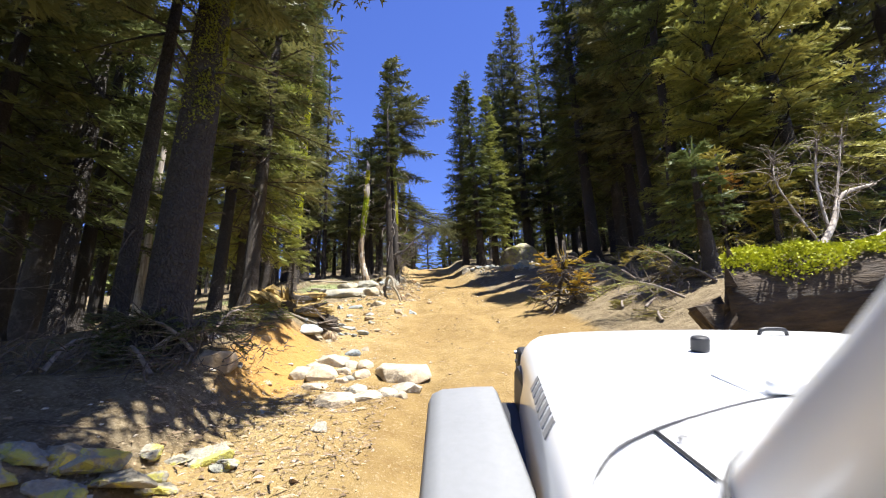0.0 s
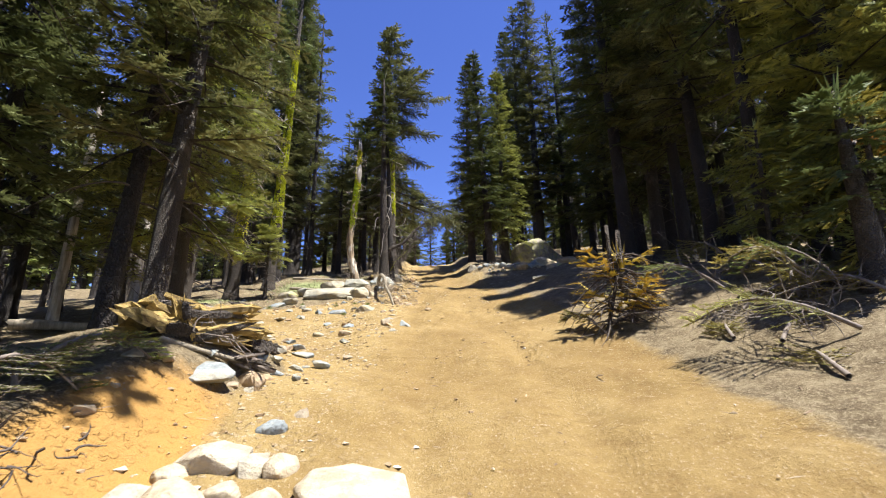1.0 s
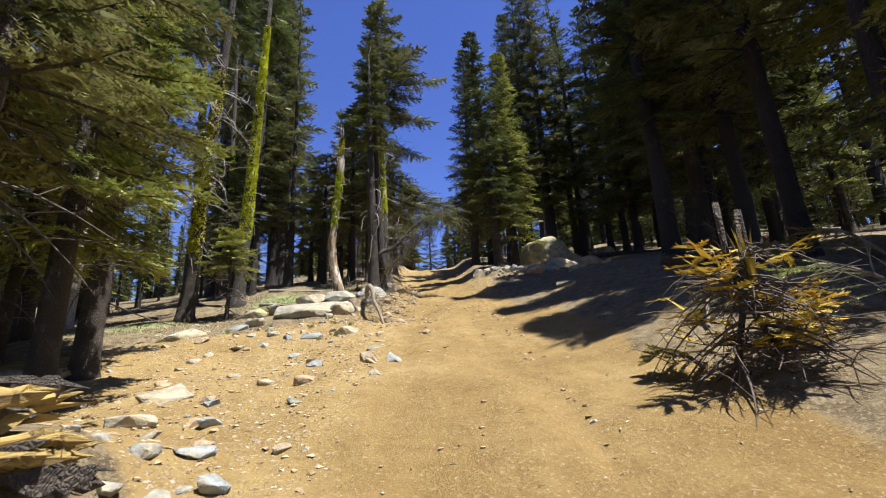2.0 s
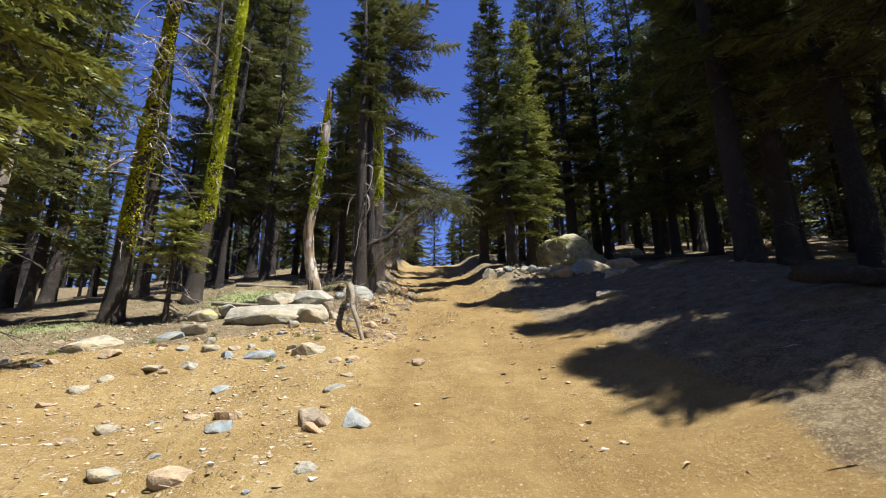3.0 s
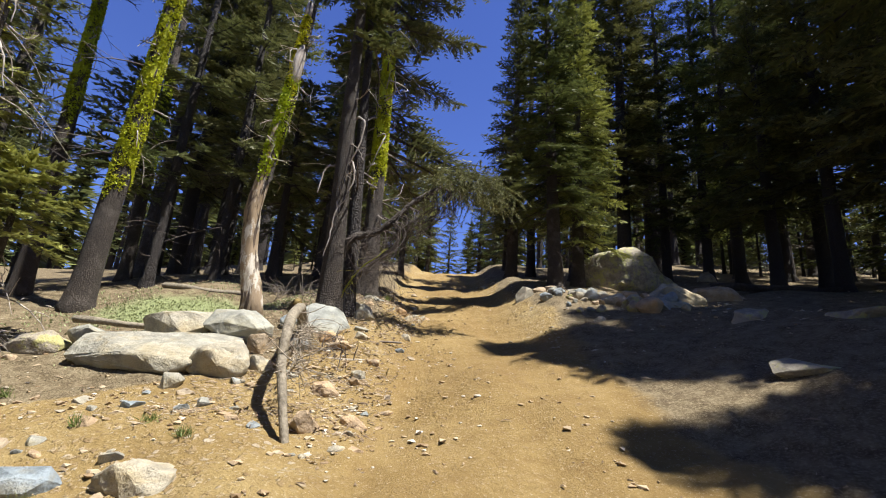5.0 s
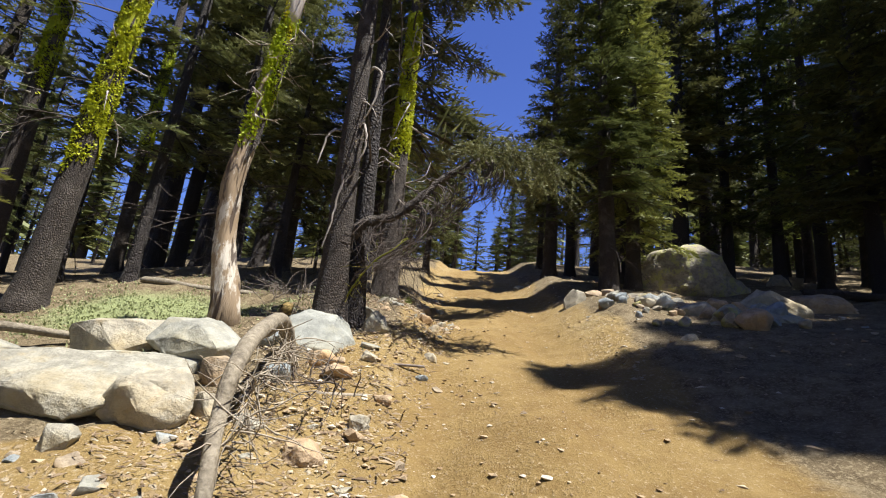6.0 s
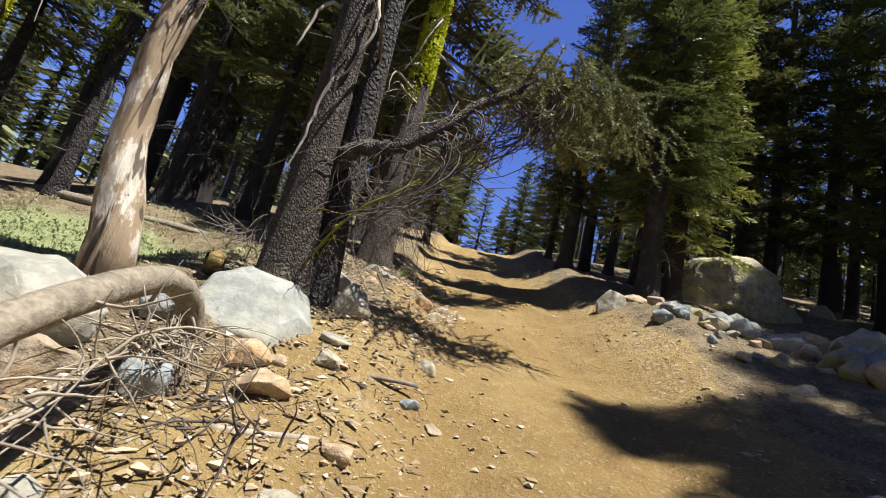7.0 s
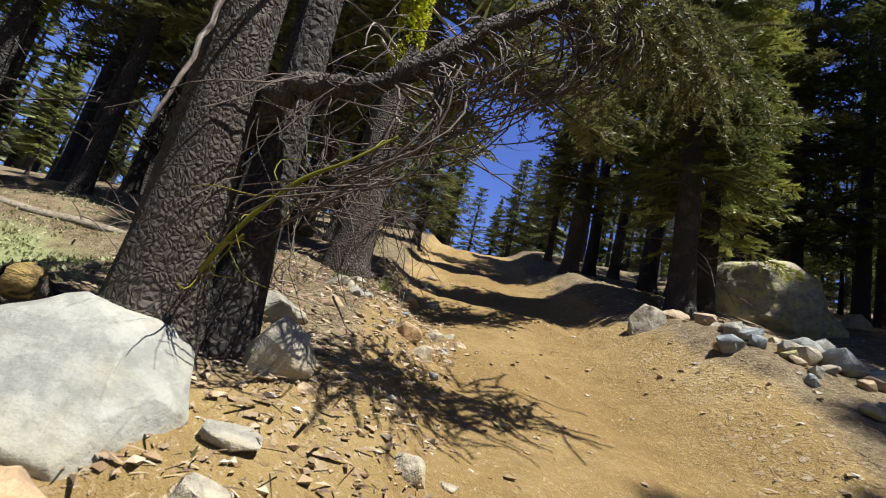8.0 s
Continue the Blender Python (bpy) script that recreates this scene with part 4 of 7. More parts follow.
# ---- rocks ----
def rock_mesh(seed, dims, material, cuts=9, rough=0.09, level=3):
    """An angular stone: a hull of scattered points with worn edges and a broken surface."""
    rng = random.Random(seed)
    bm = bmesh.new()
    for _ in range(cuts + 8 + seed % 7):
        d = Vector((rng.gauss(0, 1), rng.gauss(0, 1), rng.gauss(0, 1))).normalized()
        k = 1 / max(abs(d.x), abs(d.y), abs(d.z))
        d = d * (0.5 * (0.34 * k + 0.66)) * rng.uniform(0.86, 1.08)
        bm.verts.new((d.x * dims[0], d.y * dims[1], d.z * dims[2]))
    hull = bmesh.ops.convex_hull(bm, input=bm.verts)
    bmesh.ops.delete(bm, geom=list({g for g in hull["geom_interior"] + hull["geom_unused"] if isinstance(g, bmesh.types.BMVert)}), context="VERTS")
    size = min(dims)
    bmesh.ops.dissolve_limit(bm, angle_limit=radians(14), verts=bm.verts, edges=bm.edges)
    bmesh.ops.bevel(bm, geom=list(bm.edges), offset=size * 0.085, segments=2 if level > 2 else 1, affect="EDGES", profile=0.5, clamp_overlap=True)
    bmesh.ops.triangulate(bm, faces=bm.faces)
    for _ in range(max(0, level - 2) + (1 if 0.3 < size and level == 3 else 0)):
        longest = [e for e in bm.edges if e.calc_length() > size * (0.18 if level < 4 else 0.12)]
        bmesh.ops.subdivide_edges(bm, edges=longest, cuts=1)
        bmesh.ops.triangulate(bm, faces=bm.faces)
    off = Vector((rng.uniform(0, 50), rng.uniform(0, 50), rng.uniform(0, 50)))
    bm.normal_update()
    f = 1.6 / size
    for v in bm.verts:
        k = noise.noise(v.co * f + off) + 0.5 * noise.noise(v.co * f * 2.7 + off) + 0.3 * noise.noise(v.co * f * 6 + off)
        v.co += v.normal * rough * size * 0.85 * (k + 0.3 * noise.noise(v.co * f * 13 + off))
    me = bm_mesh("rock", bm, material, True)
    me.set_sharp_from_angle(angle=radians(34))
    return me


def rock(x, y, dims, material, seed, label, turn=0.0, tilt=(0, 0), sink=0.35, group="rocks beside the trail", cuts=9, name="rock", rough=0.09, level=3, lift=0.0):
    ob = new(name, rock_mesh(seed, dims, material, cuts, rough, level))
    ob.matrix_basis = pose(x, y, surface(x, y) + dims[2] * (0.42 - sink) + lift, tilt[0], tilt[1], turn)
    return tagged(ob, label, "rock", group)


rock(-2.08, 22.0, (0.9, 0.84, 0.42), ROCK_WHITE, 3, "large smooth pale grey rock under a dark fir", 6, (42, 6), 0.3, cuts=60, rough=0.05, level=4, lift=-0.08)
rock(-1.86, 21.55, (0.4, 0.3, 0.2), ROCK_TAN, 4, "flat pinkish rock leaning under a bigger one", 20, (0, -8), 0.3)
rock(-1.6, 21.34, (0.34, 0.3, 0.22), ROCK_TAN, 5, "rounded pinkish rock in the dirt", 50, (0, 0), 0.4)
rock(-1.45, 22.08, (0.27, 0.2, 0.07), ROCK_PALE, 6, "flat white three-cornered rock on the bank", 10, (14, 6), 0.2, cuts=1)
rock(-1.4, 21.84, (0.2, 0.17, 0.15), ROCK_PALE, 7, "squarish white rock in the bank", 20, (12, 8), 0.35)
rock(-1.55, 22.62, (0.36, 0.3, 0.42), ROCK_PALE, 8, "split pale rock in the shaded bank", 30, (10, 20), 0.3)
rock(-1.78, 23.2, (0.4, 0.3, 0.3), ROCK_PALE, 9, "pale rock half in shade", 80, (0, 0), 0.35)
rock(-1.84, 24.75, (0.34, 0.26, 0.2), ROCK_PALE, 10, "rounded pale rock on top of the bank", 0, (0, 0), 0.35)
rock(-1.13, 24.28, (0.3, 0.26, 0.22), ROCK_TAN, 12, "round tan rock beside the wheel track", 40, (0, 0), 0.35, rough=0.05)
rock(-2.05, 20.95, (0.28, 0.22, 0.3), ROCK_BLUE, 13, "bluish rock under a bent dead branch", 25, (0, 20), 0.3)
rock(-3.66, 20.6, (2.35, 1.25, 0.55), ROCK_PALE, 14, "broad flat granite slab at the clearing's edge", -6, (20, 2), 0.5, rough=0.06, level=4)
rock(-2.72, 20.3, (0.82, 0.66, 0.6), ROCK_PALE, 15, "block of pale granite beside the slab", -20, (15, 0), 0.35)
rock(-2.95, 21.15, (1.05, 0.75, 0.46), ROCK_WHITE, 16, "pale boulder with a golden brown underside", -15, (18, 6), 0.3, cuts=24, rough=0.06, level=4)
rock(-3.75, 21.3, (1.15, 0.8, 0.62), ROCK_PALE, 17, "pale rounded boulder by the green patch", 10, (18, 0), 0.35)
rock(-4.75, 21.0, (0.8, 0.55, 0.36), ROCK_PALE, 18, "low pale boulder by the green patch", 60, (0, 15), 0.4)
rock(-2.42, 21.5, (0.3, 0.24, 0.26), ROCK_BLUE, 19, "small bluish block at the foot of a snag", 30, (0, 20), 0.3)
rock(-2.45, 20.75, (0.5, 0.36, 0.3), ROCK_TAN, 21, "golden stained rock among pale boulders", 30, (10, 0), 0.25)
rock(-2.3, 20.35, (0.4, 0.3, 0.26), ROCK_PALE, 22, "pale rock at the foot of boulders", 70, (0, 10), 0.3)
rock(-5.3, 20.75, (0.8, 0.5, 0.4), ROCK_LICHEN, 23, "weathered grey rock by the wood's edge", 20, (0, 0), 0.35)
rock(-4.85, 19.5, (0.5, 0.4, 0.4), ROCK_PALE, 24, "upright white rock beside the slab", 45, (10, 10), 0.3)
rock(-1.08, 14.6, (0.42, 0.3, 0.3), ROCK_TAN, 25, "tan angular rock in the trail", 65, (24, 20), 0.42, cuts=3)
rock(-0.74, 14.62, (0.38, 0.34, 0.2), ROCK_BLUE, 29, "bluish rock in the trail", 80, (34, -10), 0.4, cuts=14)
rock(-1.05, 14.3, (0.22, 0.18, 0.14), ROCK_TAN, 27, "small tan rock beside bigger ones", 10, (0, 20), 0.3, cuts=3)
rock(-2.14, 8.16, (0.62, 0.58, 0.2), ROCK_BLUE, 33, "large flat pale bluish rock below the log pile", 12, (26, 6), 0.4, cuts=3)
for i, (x, y, w, m) in enumerate(((-2.35, 7.85, 0.24, ROCK_TAN), (-1.95, 8.4, 0.2, ROCK_TAN), (-2.25, 8.5, 0.26, ROCK_BLUE), (-1.75, 9.1, 0.28, ROCK_BLUE), (-1.6, 9.45, 0.22, ROCK_TAN), (-1.5, 10.1, 0.34, ROCK_BLUE), (-1.9, 10.6, 0.36, ROCK_BLUE),
                                  (-2.5, 7.6, 0.2, ROCK_PALE), (-1.45, 8.8, 0.16, ROCK_PALE), (-2.4, 10.9, 0.3, ROCK_PALE), (-1.3, 10.9, 0.24, ROCK_TAN), (-2.0, 9.75, 0.26, ROCK_PALE), (-2.9, 11.4, 0.5, ROCK_PALE), (-2.2, 11.5, 0.3, ROCK_BLUE))):
    rock(x, y, (w, w * 0.7, w * 0.42), m, 320 + i, "broken flat rock around the log pile", i * 61, (12 * math.sin(i * 2.1), 10 * math.cos(i * 1.4)), 0.3, "rocks around the log pile", cuts=3)
rock(-2.95, 19.75, (0.26, 0.24, 0.2), ROCK_PALE, 20, "small pale rock below the slab", 0, (0, 0), 0.3)
for i, (x, y, w, d, h, m, lab) in enumerate((
        (-2.16, 18.1, 0.6, 0.4, 0.36, ROCK_PALE, "pale angular rock on the sandy clearing"), (-3.02, 18.1, 0.64, 0.3, 0.24, ROCK_BLUE, "long bluish rock on the sandy clearing"),
        (-3.54, 18.15, 0.32, 0.24, 0.24, ROCK_BLUE, "small bluish rock on the clearing"), (-4.61, 17.8, 0.46, 0.28, 0.16, ROCK_PALE, "flat pale rock on the clearing"),
        (-6.3, 18.7, 1.05, 0.7, 0.42, ROCK_PALE, "whitish boulder at the wood's edge"), (-4.0, 18.5, 0.34, 0.26, 0.22, ROCK_PALE, "pale rock on the clearing"),
        (-4.3, 19.1, 0.3, 0.24, 0.22, ROCK_PALE, "pale rock on the clearing"), (-3.95, 17.75, 0.3, 0.25, 0.18, ROCK_PALE, "pale rock on the clearing"),
        (-5.2, 19.3, 0.6, 0.4, 0.26, ROCK_BLUE, "bluish rock below a mossy fir"), (-5.6, 18.3, 0.5, 0.34, 0.22, ROCK_TAN, "tan rock on the clearing"),
         
        (-0.23, 16.58, 0.24, 0.18, 0.16, ROCK_TAN, "small tan rock in the trail"), (-2.07, 14.86, 0.3, 0.22, 0.16, ROCK_TAN, "tan rock on the sand"),
        (-1.78, 13.42, 0.32, 0.26, 0.24, ROCK_TAN, "tan rock on the sand"), (-0.87, 13.5, 0.18, 0.15, 0.16, ROCK_PALE, "small pale rock in the trail"),
        (-1.94, 14.45, 0.34, 0.26, 0.16, ROCK_BLUE, "flat bluish rock on the sand"), (-2.4, 13.6, 0.26, 0.22, 0.14, ROCK_PALE, "pale rock on the sand"),
        (-1.2, 15.9, 0.3, 0.2, 0.1, ROCK_PALE, "flat pale rock on the sand"), (-1.5, 17.2, 0.26, 0.2, 0.16, ROCK_TAN, "tan rock below a dead pole"),
        (-1.35, 19.15, 0.32, 0.28, 0.34, ROCK_TAN, "pinkish rock at the foot of a dead pole"), (-0.95, 19.6, 0.3, 0.26, 0.24, ROCK_TAN, "tan rock in the bank"),
        (-1.4, 20.2, 0.36, 0.28, 0.26, ROCK_TAN, "pinkish rock in the dirt bank"), (-1.2, 20.8, 0.24, 0.2, 0.2, ROCK_PALE, "pale rock in the dirt bank"),
         (-1.85, 8.62, 0.32, 0.24, 0.3, ROCK_TAN, "square pinkish rock below the log pile"),
        (-2.05, 9.3, 0.26, 0.2, 0.3, ROCK_BLUE, "upright bluish rock by the log pile"), (-2.15, 10.3, 0.44, 0.3, 0.16, ROCK_BLUE, "flat grey rock by the trail"),
        (-1.75, 9.9, 0.3, 0.22, 0.12, ROCK_PALE, "flat pale rock by the trail"), (-3.4, 12.8, 0.7, 0.4, 0.3, ROCK_PALE, "white rock at the wood's edge"),
        
        
        
        (-1.25, 7.5, 0.24, 0.2, 0.18, ROCK_BLUE, "bluish rock by the cut bank"),
        
        
        (-1.6, 12.3, 0.26, 0.2, 0.14, ROCK_PALE, "pale rock on the sand"), (-2.75, 12.6, 0.3, 0.22, 0.16, ROCK_TAN, "tan rock on the sand"),
        (-3.6, 15.4, 0.34, 0.24, 0.16, ROCK_PALE, "pale rock on the sand"), (-4.4, 14.6, 0.3, 0.24, 0.2, ROCK_TAN, "tan rock on the sand"),
        (-2.9, 16.6, 0.28, 0.2, 0.14, ROCK_BLUE, "flat bluish rock on the sand"), (-5.1, 16.9, 0.36, 0.3, 0.22, ROCK_PALE, "pale rock on the sand"),
        (1.68, 26.6, 0.46, 0.38, 0.85, ROCK_PALE, "upright pale rock at the trail's edge"), (2.1, 26.9, 0.4, 0.3, 0.26, ROCK_TAN, "tan rock at the trail's edge"),
        (2.5, 26.2, 0.5, 0.36, 0.3, ROCK_TAN, "tan rock in a row beside the trail"), (2.9, 25.6, 0.4, 0.3, 0.26, ROCK_PALE, "pale rock in a row beside the trail"),
        (3.25, 25.2, 0.5, 0.34, 0.32, ROCK_TAN, "tan rock in a row beside the trail"), (3.0, 26.8, 0.5, 0.4, 0.4, ROCK_LICHEN, "dark rock below the fir"),
        (3.4, 24.9, 0.75, 0.5, 0.45, ROCK_PALE, "pale rock in a row beside the trail"), (4.2, 24.2, 0.9, 0.6, 0.45, ROCK_PALE, "pale slab beside the trail"),
        (4.9, 25.6, 1.7, 1.0, 0.85, ROCK_PALE, "broad granite block below the boulder"), (6.3, 26.2, 1.3, 0.8, 0.75, ROCK_TAN, "tan granite block in the shade"),
        (4.6, 22.2, 0.8, 0.6, 0.34, ROCK_LICHEN, "dark rock on the shaded bank"), (5.4, 21.0, 0.9, 0.7, 0.36, ROCK_LICHEN, "dark slab on the shaded bank"),
        (3.6, 19.6, 0.7, 0.5, 0.28, ROCK_LICHEN, "low dark rock on the shaded bank"), (1.12, 34.0, 0.6, 0.45, 0.42, ROCK_PALE, "pale rock far up the trail"),
        (1.5, 34.6, 0.4, 0.3, 0.3, ROCK_PALE, "pale rock far up the trail"), (-1.5, 27.2, 0.4, 0.3, 0.26, ROCK_TAN, "tan rock on the bank"),
        (-1.35, 29.3, 0.34, 0.3, 0.22, ROCK_TAN, "tan rock on the bank"), (9.8, 33.5, 0.8, 0.6, 0.9, ROCK_PALE, "pale upright rock in the dark wood"))):
    rock(x, y, (w * 1.1, d * 1.1, h), m, 40 + i, lab, (i * 47) % 360 if w < 0.55 else -20 + (i * 17) % 40, (16 if i % 3 else -6, (i * 5) % 20 - 10), 0.48)
# whitish rocks that stick out of the trail, close together
for i, (x, y, w, d, h) in enumerate(((-1.45, 6.95, 0.46, 0.44, 0.28), (-1.45, 6.4, 0.4, 0.42, 0.3), (-1.7, 6.38, 0.26, 0.32, 0.22), (-1.2, 6.95, 0.28, 0.32, 0.22), (-0.98, 6.95, 0.24, 0.28, 0.22), (-0.96, 6.47, 0.22, 0.3, 0.22),
                                     (-0.42, 6.62, 0.7, 0.84, 0.28), (-0.36, 6.02, 0.42, 0.42, 0.18), (-1.08, 5.5, 0.44, 0.42, 0.26), (-0.75, 5.58, 0.37, 0.36, 0.22), (-0.91, 5.78, 0.26, 0.26, 0.2), (-0.55, 5.66, 0.25, 0.26, 0.17),
                                     (-0.4, 5.55, 0.16, 0.16, 0.12), (-1.4, 6.0, 0.38, 0.17, 0.12), (-1.2, 6.55, 0.2, 0.2, 0.16), (-1.15, 6.2, 0.16, 0.14, 0.12), (-1.62, 6.75, 0.22, 0.2, 0.18))):
    rock(x, y, (w * 1.08, d * 1.08, h), ROCK_BED, 240 + i, "whitish rock sticking out of the trail among others", (i * 31) % 50 - 25, (9, (i * 7) % 16 - 8), 0.44, "whitish rocks in the trail", cuts=34, rough=0.055)
rock(5.62, 31.0, (3.3, 2.4, 1.8), ROCK_LICHEN, 101, "huge weathered boulder among firs", 8, (-6, 7), 0.2, "boulders", cuts=22, name="boulder", rough=0.085, level=5)
RUBBLE = random.Random(33)
for i in range(26):
    u = i / 25
    w = RUBBLE.uniform(0.16, 0.5)
    rock(-2.6 + 0.9 * u + RUBBLE.uniform(-0.22, 0.22), 2.5 + 1.45 * u + RUBBLE.uniform(-0.2, 0.2), (w, w * RUBBLE.uniform(0.5, 0.85), w * RUBBLE.uniform(0.3, 0.55)), ROCK_CRUST, 120 + i,
         "low broken rock crusted with yellow lichen", RUBBLE.uniform(0, 180), (RUBBLE.uniform(-16, 16), RUBBLE.uniform(-16, 16)), 0.3, "lichened rubble along the bank", cuts=2, rough=0.18)
for i in range(64):
    u = RUBBLE.random()
    w = 0.17 + 0.42 * RUBBLE.random() ** 2.2
    rock(1.75 + 2.6 * u + RUBBLE.gauss(0, 0.12), 25.7 - 1.3 * u + RUBBLE.gauss(0, 0.5), (w, w * RUBBLE.uniform(0.6, 0.9), w * RUBBLE.uniform(0.45, 0.85)), (ROCK_PALE, ROCK_TAN, ROCK_LICHEN, ROCK_BLUE)[i % 4], 150 + i,
         "pale stone in a heap beside the trail", i * 53, (RUBBLE.uniform(-25, 25), RUBBLE.uniform(-25, 25)), 0.24, "heap of stones beside the trail", level=2)
rock(-2.35, 5.4, (0.5, 0.4, 0.3), ROCK_TAN, 104, "dusty rock on the cut bank", 20, (0, 0), 0.35)
rock(6.6, 9.6, (1.2, 0.8, 0.6), ROCK_PALE, 105, "pale boulder behind brush", 20, (0, 0), 0.35)
rock(7.4, 7.9, (1.4, 1.0, 0.8), ROCK_BLUE, 106, "grey boulder behind a mossy log", 50, (0, 0), 0.35)

# loose rocks, from a few shapes
LOOSE = [rock_mesh(200 + i, (0.2, 0.15 + 0.01 * i, 0.1 + 0.008 * i), (ROCK_TAN, ROCK_PALE, ROCK_TAN, ROCK_BLUE, ROCK_TAN, ROCK_PALE)[i % 6], 8, 0.08, 2) for i in range(8)]


def loose_rocks():
    rng = random.Random(9)
    zones = ((-7.5, -1.0, 11.5, 21.0, 90), (-7.0, -1.8, 17.6, 20.0, 60), (-2.0, -0.6, 18.5, 26.0, 60), (-2.4, -1.0, 25.0, 31.0, 20), (1.6, 6.0, 22.0, 28.5, 25), (-3.0, -1.0, 4.5, 12.0, 28), (1.7, 4.5, 28.0, 38.0, 10), (2.2, 5.0, 7.0, 20.0, 10))
    for x0, x1, y0, y1, count in zones:
        for _ in range(count):
            x, y = rng.uniform(x0, x1), rng.uniform(y0, y1)
            s = 0.45 + 0.9 * rng.random() ** 2.2
            ob = new("stone", rng.choice(LOOSE))
            ob.matrix_basis = Matrix.LocRotScale((x, y, surface(x, y) - 0.018 * s), Euler((rng.gauss(0, 0.2), rng.gauss(0, 0.2), rng.uniform(0, 6.28))), (s, s, s))
            tagged(ob, "small loose stone lying on dry dirt", "stone", "loose stones")


loose_rocks()


def pebbles():
    rng = np.random.default_rng(31)
    unit = np.array([(1, 0, 0), (-1, 0, 0), (0, 1, 0), (0, -1, 0), (0, 0, 1), (0, 0, -1)], float)
    tri = np.array([(0, 2, 4), (2, 1, 4), (1, 3, 4), (3, 0, 4), (2, 0, 5), (1, 2, 5), (3, 1, 5), (0, 3, 5)])
    vs, fs = [], []
    o = 0
    for x0, x1, y0, y1, count in ((-7.5, 1.6, 10, 21, 7500), (-2.4, 0.0, 18.5, 27, 5500), (-2.2, 1.8, 19, 31, 2600), (-3, 0.6, 2.5, 11, 1600), (1.5, 6, 21, 29, 900), (-1.5, 1.8, 30, 42, 400)):
        for _ in range(count):
            x, y = rng.uniform(x0, x1), rng.uniform(y0, y1)
            if -0.9 < x < 1.3 and rng.random() < 0.8:
                continue
            if noise.noise(Vector((x * 0.9, y * 0.9, 2.0))) + 0.6 * noise.noise(Vector((x * 2.7, y * 2.7, 5.0))) < rng.uniform(-0.5, 0.45):
                continue
            s = 0.007 + 0.036 * rng.random() ** 3.0
            a = rng.uniform(0, 6.28)
            m = unit @ np.linalg.qr(rng.normal(0, 1, (3, 3)))[0] * rng.uniform(0.7, 1.25, (6, 1)) * [s * 1.35, s, s * 0.5]
            m = np.stack([m[:, 0] * math.cos(a) - m[:, 1] * math.sin(a), m[:, 0] * math.sin(a) + m[:, 1] * math.cos(a), m[:, 2]], 1)
            vs.append(m + [x, y, surface(x, y) + s * 0.12])
            fs.append(tri + o)
            o += 6
    m, nt, b = mat("pebble_stone", 0.9)
    nt.links.new(ramp(nt, island(nt), [(0.0, (0.2, 0.13, 0.065)), (0.4, (0.32, 0.23, 0.13)), (0.8, (0.42, 0.34, 0.23)), (1.0, (0.55, 0.51, 0.43))]), b.inputs["Base Color"])
    ob = new("pebbles", quick_mesh("pebbles", np.vstack(vs), np.vstack(fs), m))
    tagged(ob, "loose pebbles strewn over the dirt", "pebbles", kind="stuff")


pebbles()


def litter():
    """Bark chips, needles and twigs on the ground."""
    rng = np.random.default_rng(41)
    vs, fs = [], []
    o = 0
    for x0, x1, y0, y1, count, size in ((-12, -1.7, -1, 30, 4200, 1.0), (1.8, 14, 2, 34, 3200, 1.0), (-1.9, 1.6, 1, 30, 700, 0.7), (-2.8, -0.7, 19, 26, 5600, 0.9), (-2.2, -0.5, 2.4, 6.0, 2200, 0.8)):
        for _ in range(count):
            x, y, a = rng.uniform(x0, x1), rng.uniform(y0, y1), rng.uniform(0, 6.28)
            L, w, lift = size * (0.025 + 0.13 * rng.random() ** 2.4), 0.003 + 0.009 * rng.random() ** 3, rng.uniform(0.0, 0.25)
            d, s = np.array([math.cos(a), math.sin(a), lift]), np.array([-math.sin(a), math.cos(a), 0])
            p = np.array([x, y, surface(x, y) + 0.006])
            vs.append(np.array([p - s * w, p + s * w, p + d * L + s * w * 0.6, p + d * L - s * w * 0.6, p + d * L * 0.5 + [0, 0, w * 1.6]]))
            fs.append(np.array([(0, 1, 4), (1, 2, 4), (2, 3, 4), (3, 0, 4)]) + o)
            o += 5
    m, nt, b = mat("bark_and_twig_litter", 0.9)
    nt.links.new(ramp(nt, island(nt), [(0.0, (0.15, 0.1, 0.06)), (0.5, (0.26, 0.185, 0.11)), (0.85, (0.38, 0.29, 0.18)), (1.0, (0.5, 0.43, 0.32))]), b.inputs["Base Color"])
    tagged(new("forest_litter", quick_mesh("forest_litter", np.vstack(vs), np.vstack(fs), m)), "bark chips and dry twigs on the ground", "litter", kind="stuff")


litter()


def ground_plants():
    rng = np.random.default_rng(51)
    n = 16000
    t = rng.random(n)
    x = np.where(t < 0.75, rng.normal(-5.0, 1.25, n), rng.normal(-8.2, 1.0, n))
    y = np.where(t < 0.75, rng.normal(23.7, 1.15, n), rng.normal(19.8, 0.6, n))
    keep = np.array([noise.noise(Vector((a * 1.1, b * 1.1, 9))) > -0.25 for a, b in zip(x, y)])
    x, y = x[keep], y[keep]
    base = np.array([(a, b, surface(a, b) - 0.01) for a, b in zip(x, y)])
    d = rng.normal(0, 0.8, base.shape) + [0, 0, 0.6]
    L = rng.uniform(0.025, 0.07, len(x))
    v, f = blades(base, d, L, L * 0.45, rng.normal(0, 1, base.shape))
    tagged(new("ground_plants", quick_mesh("ground_plants", v, f, GRASS)), "patch of pale green low ground plants", "ground plants", kind="stuff")


ground_plants()


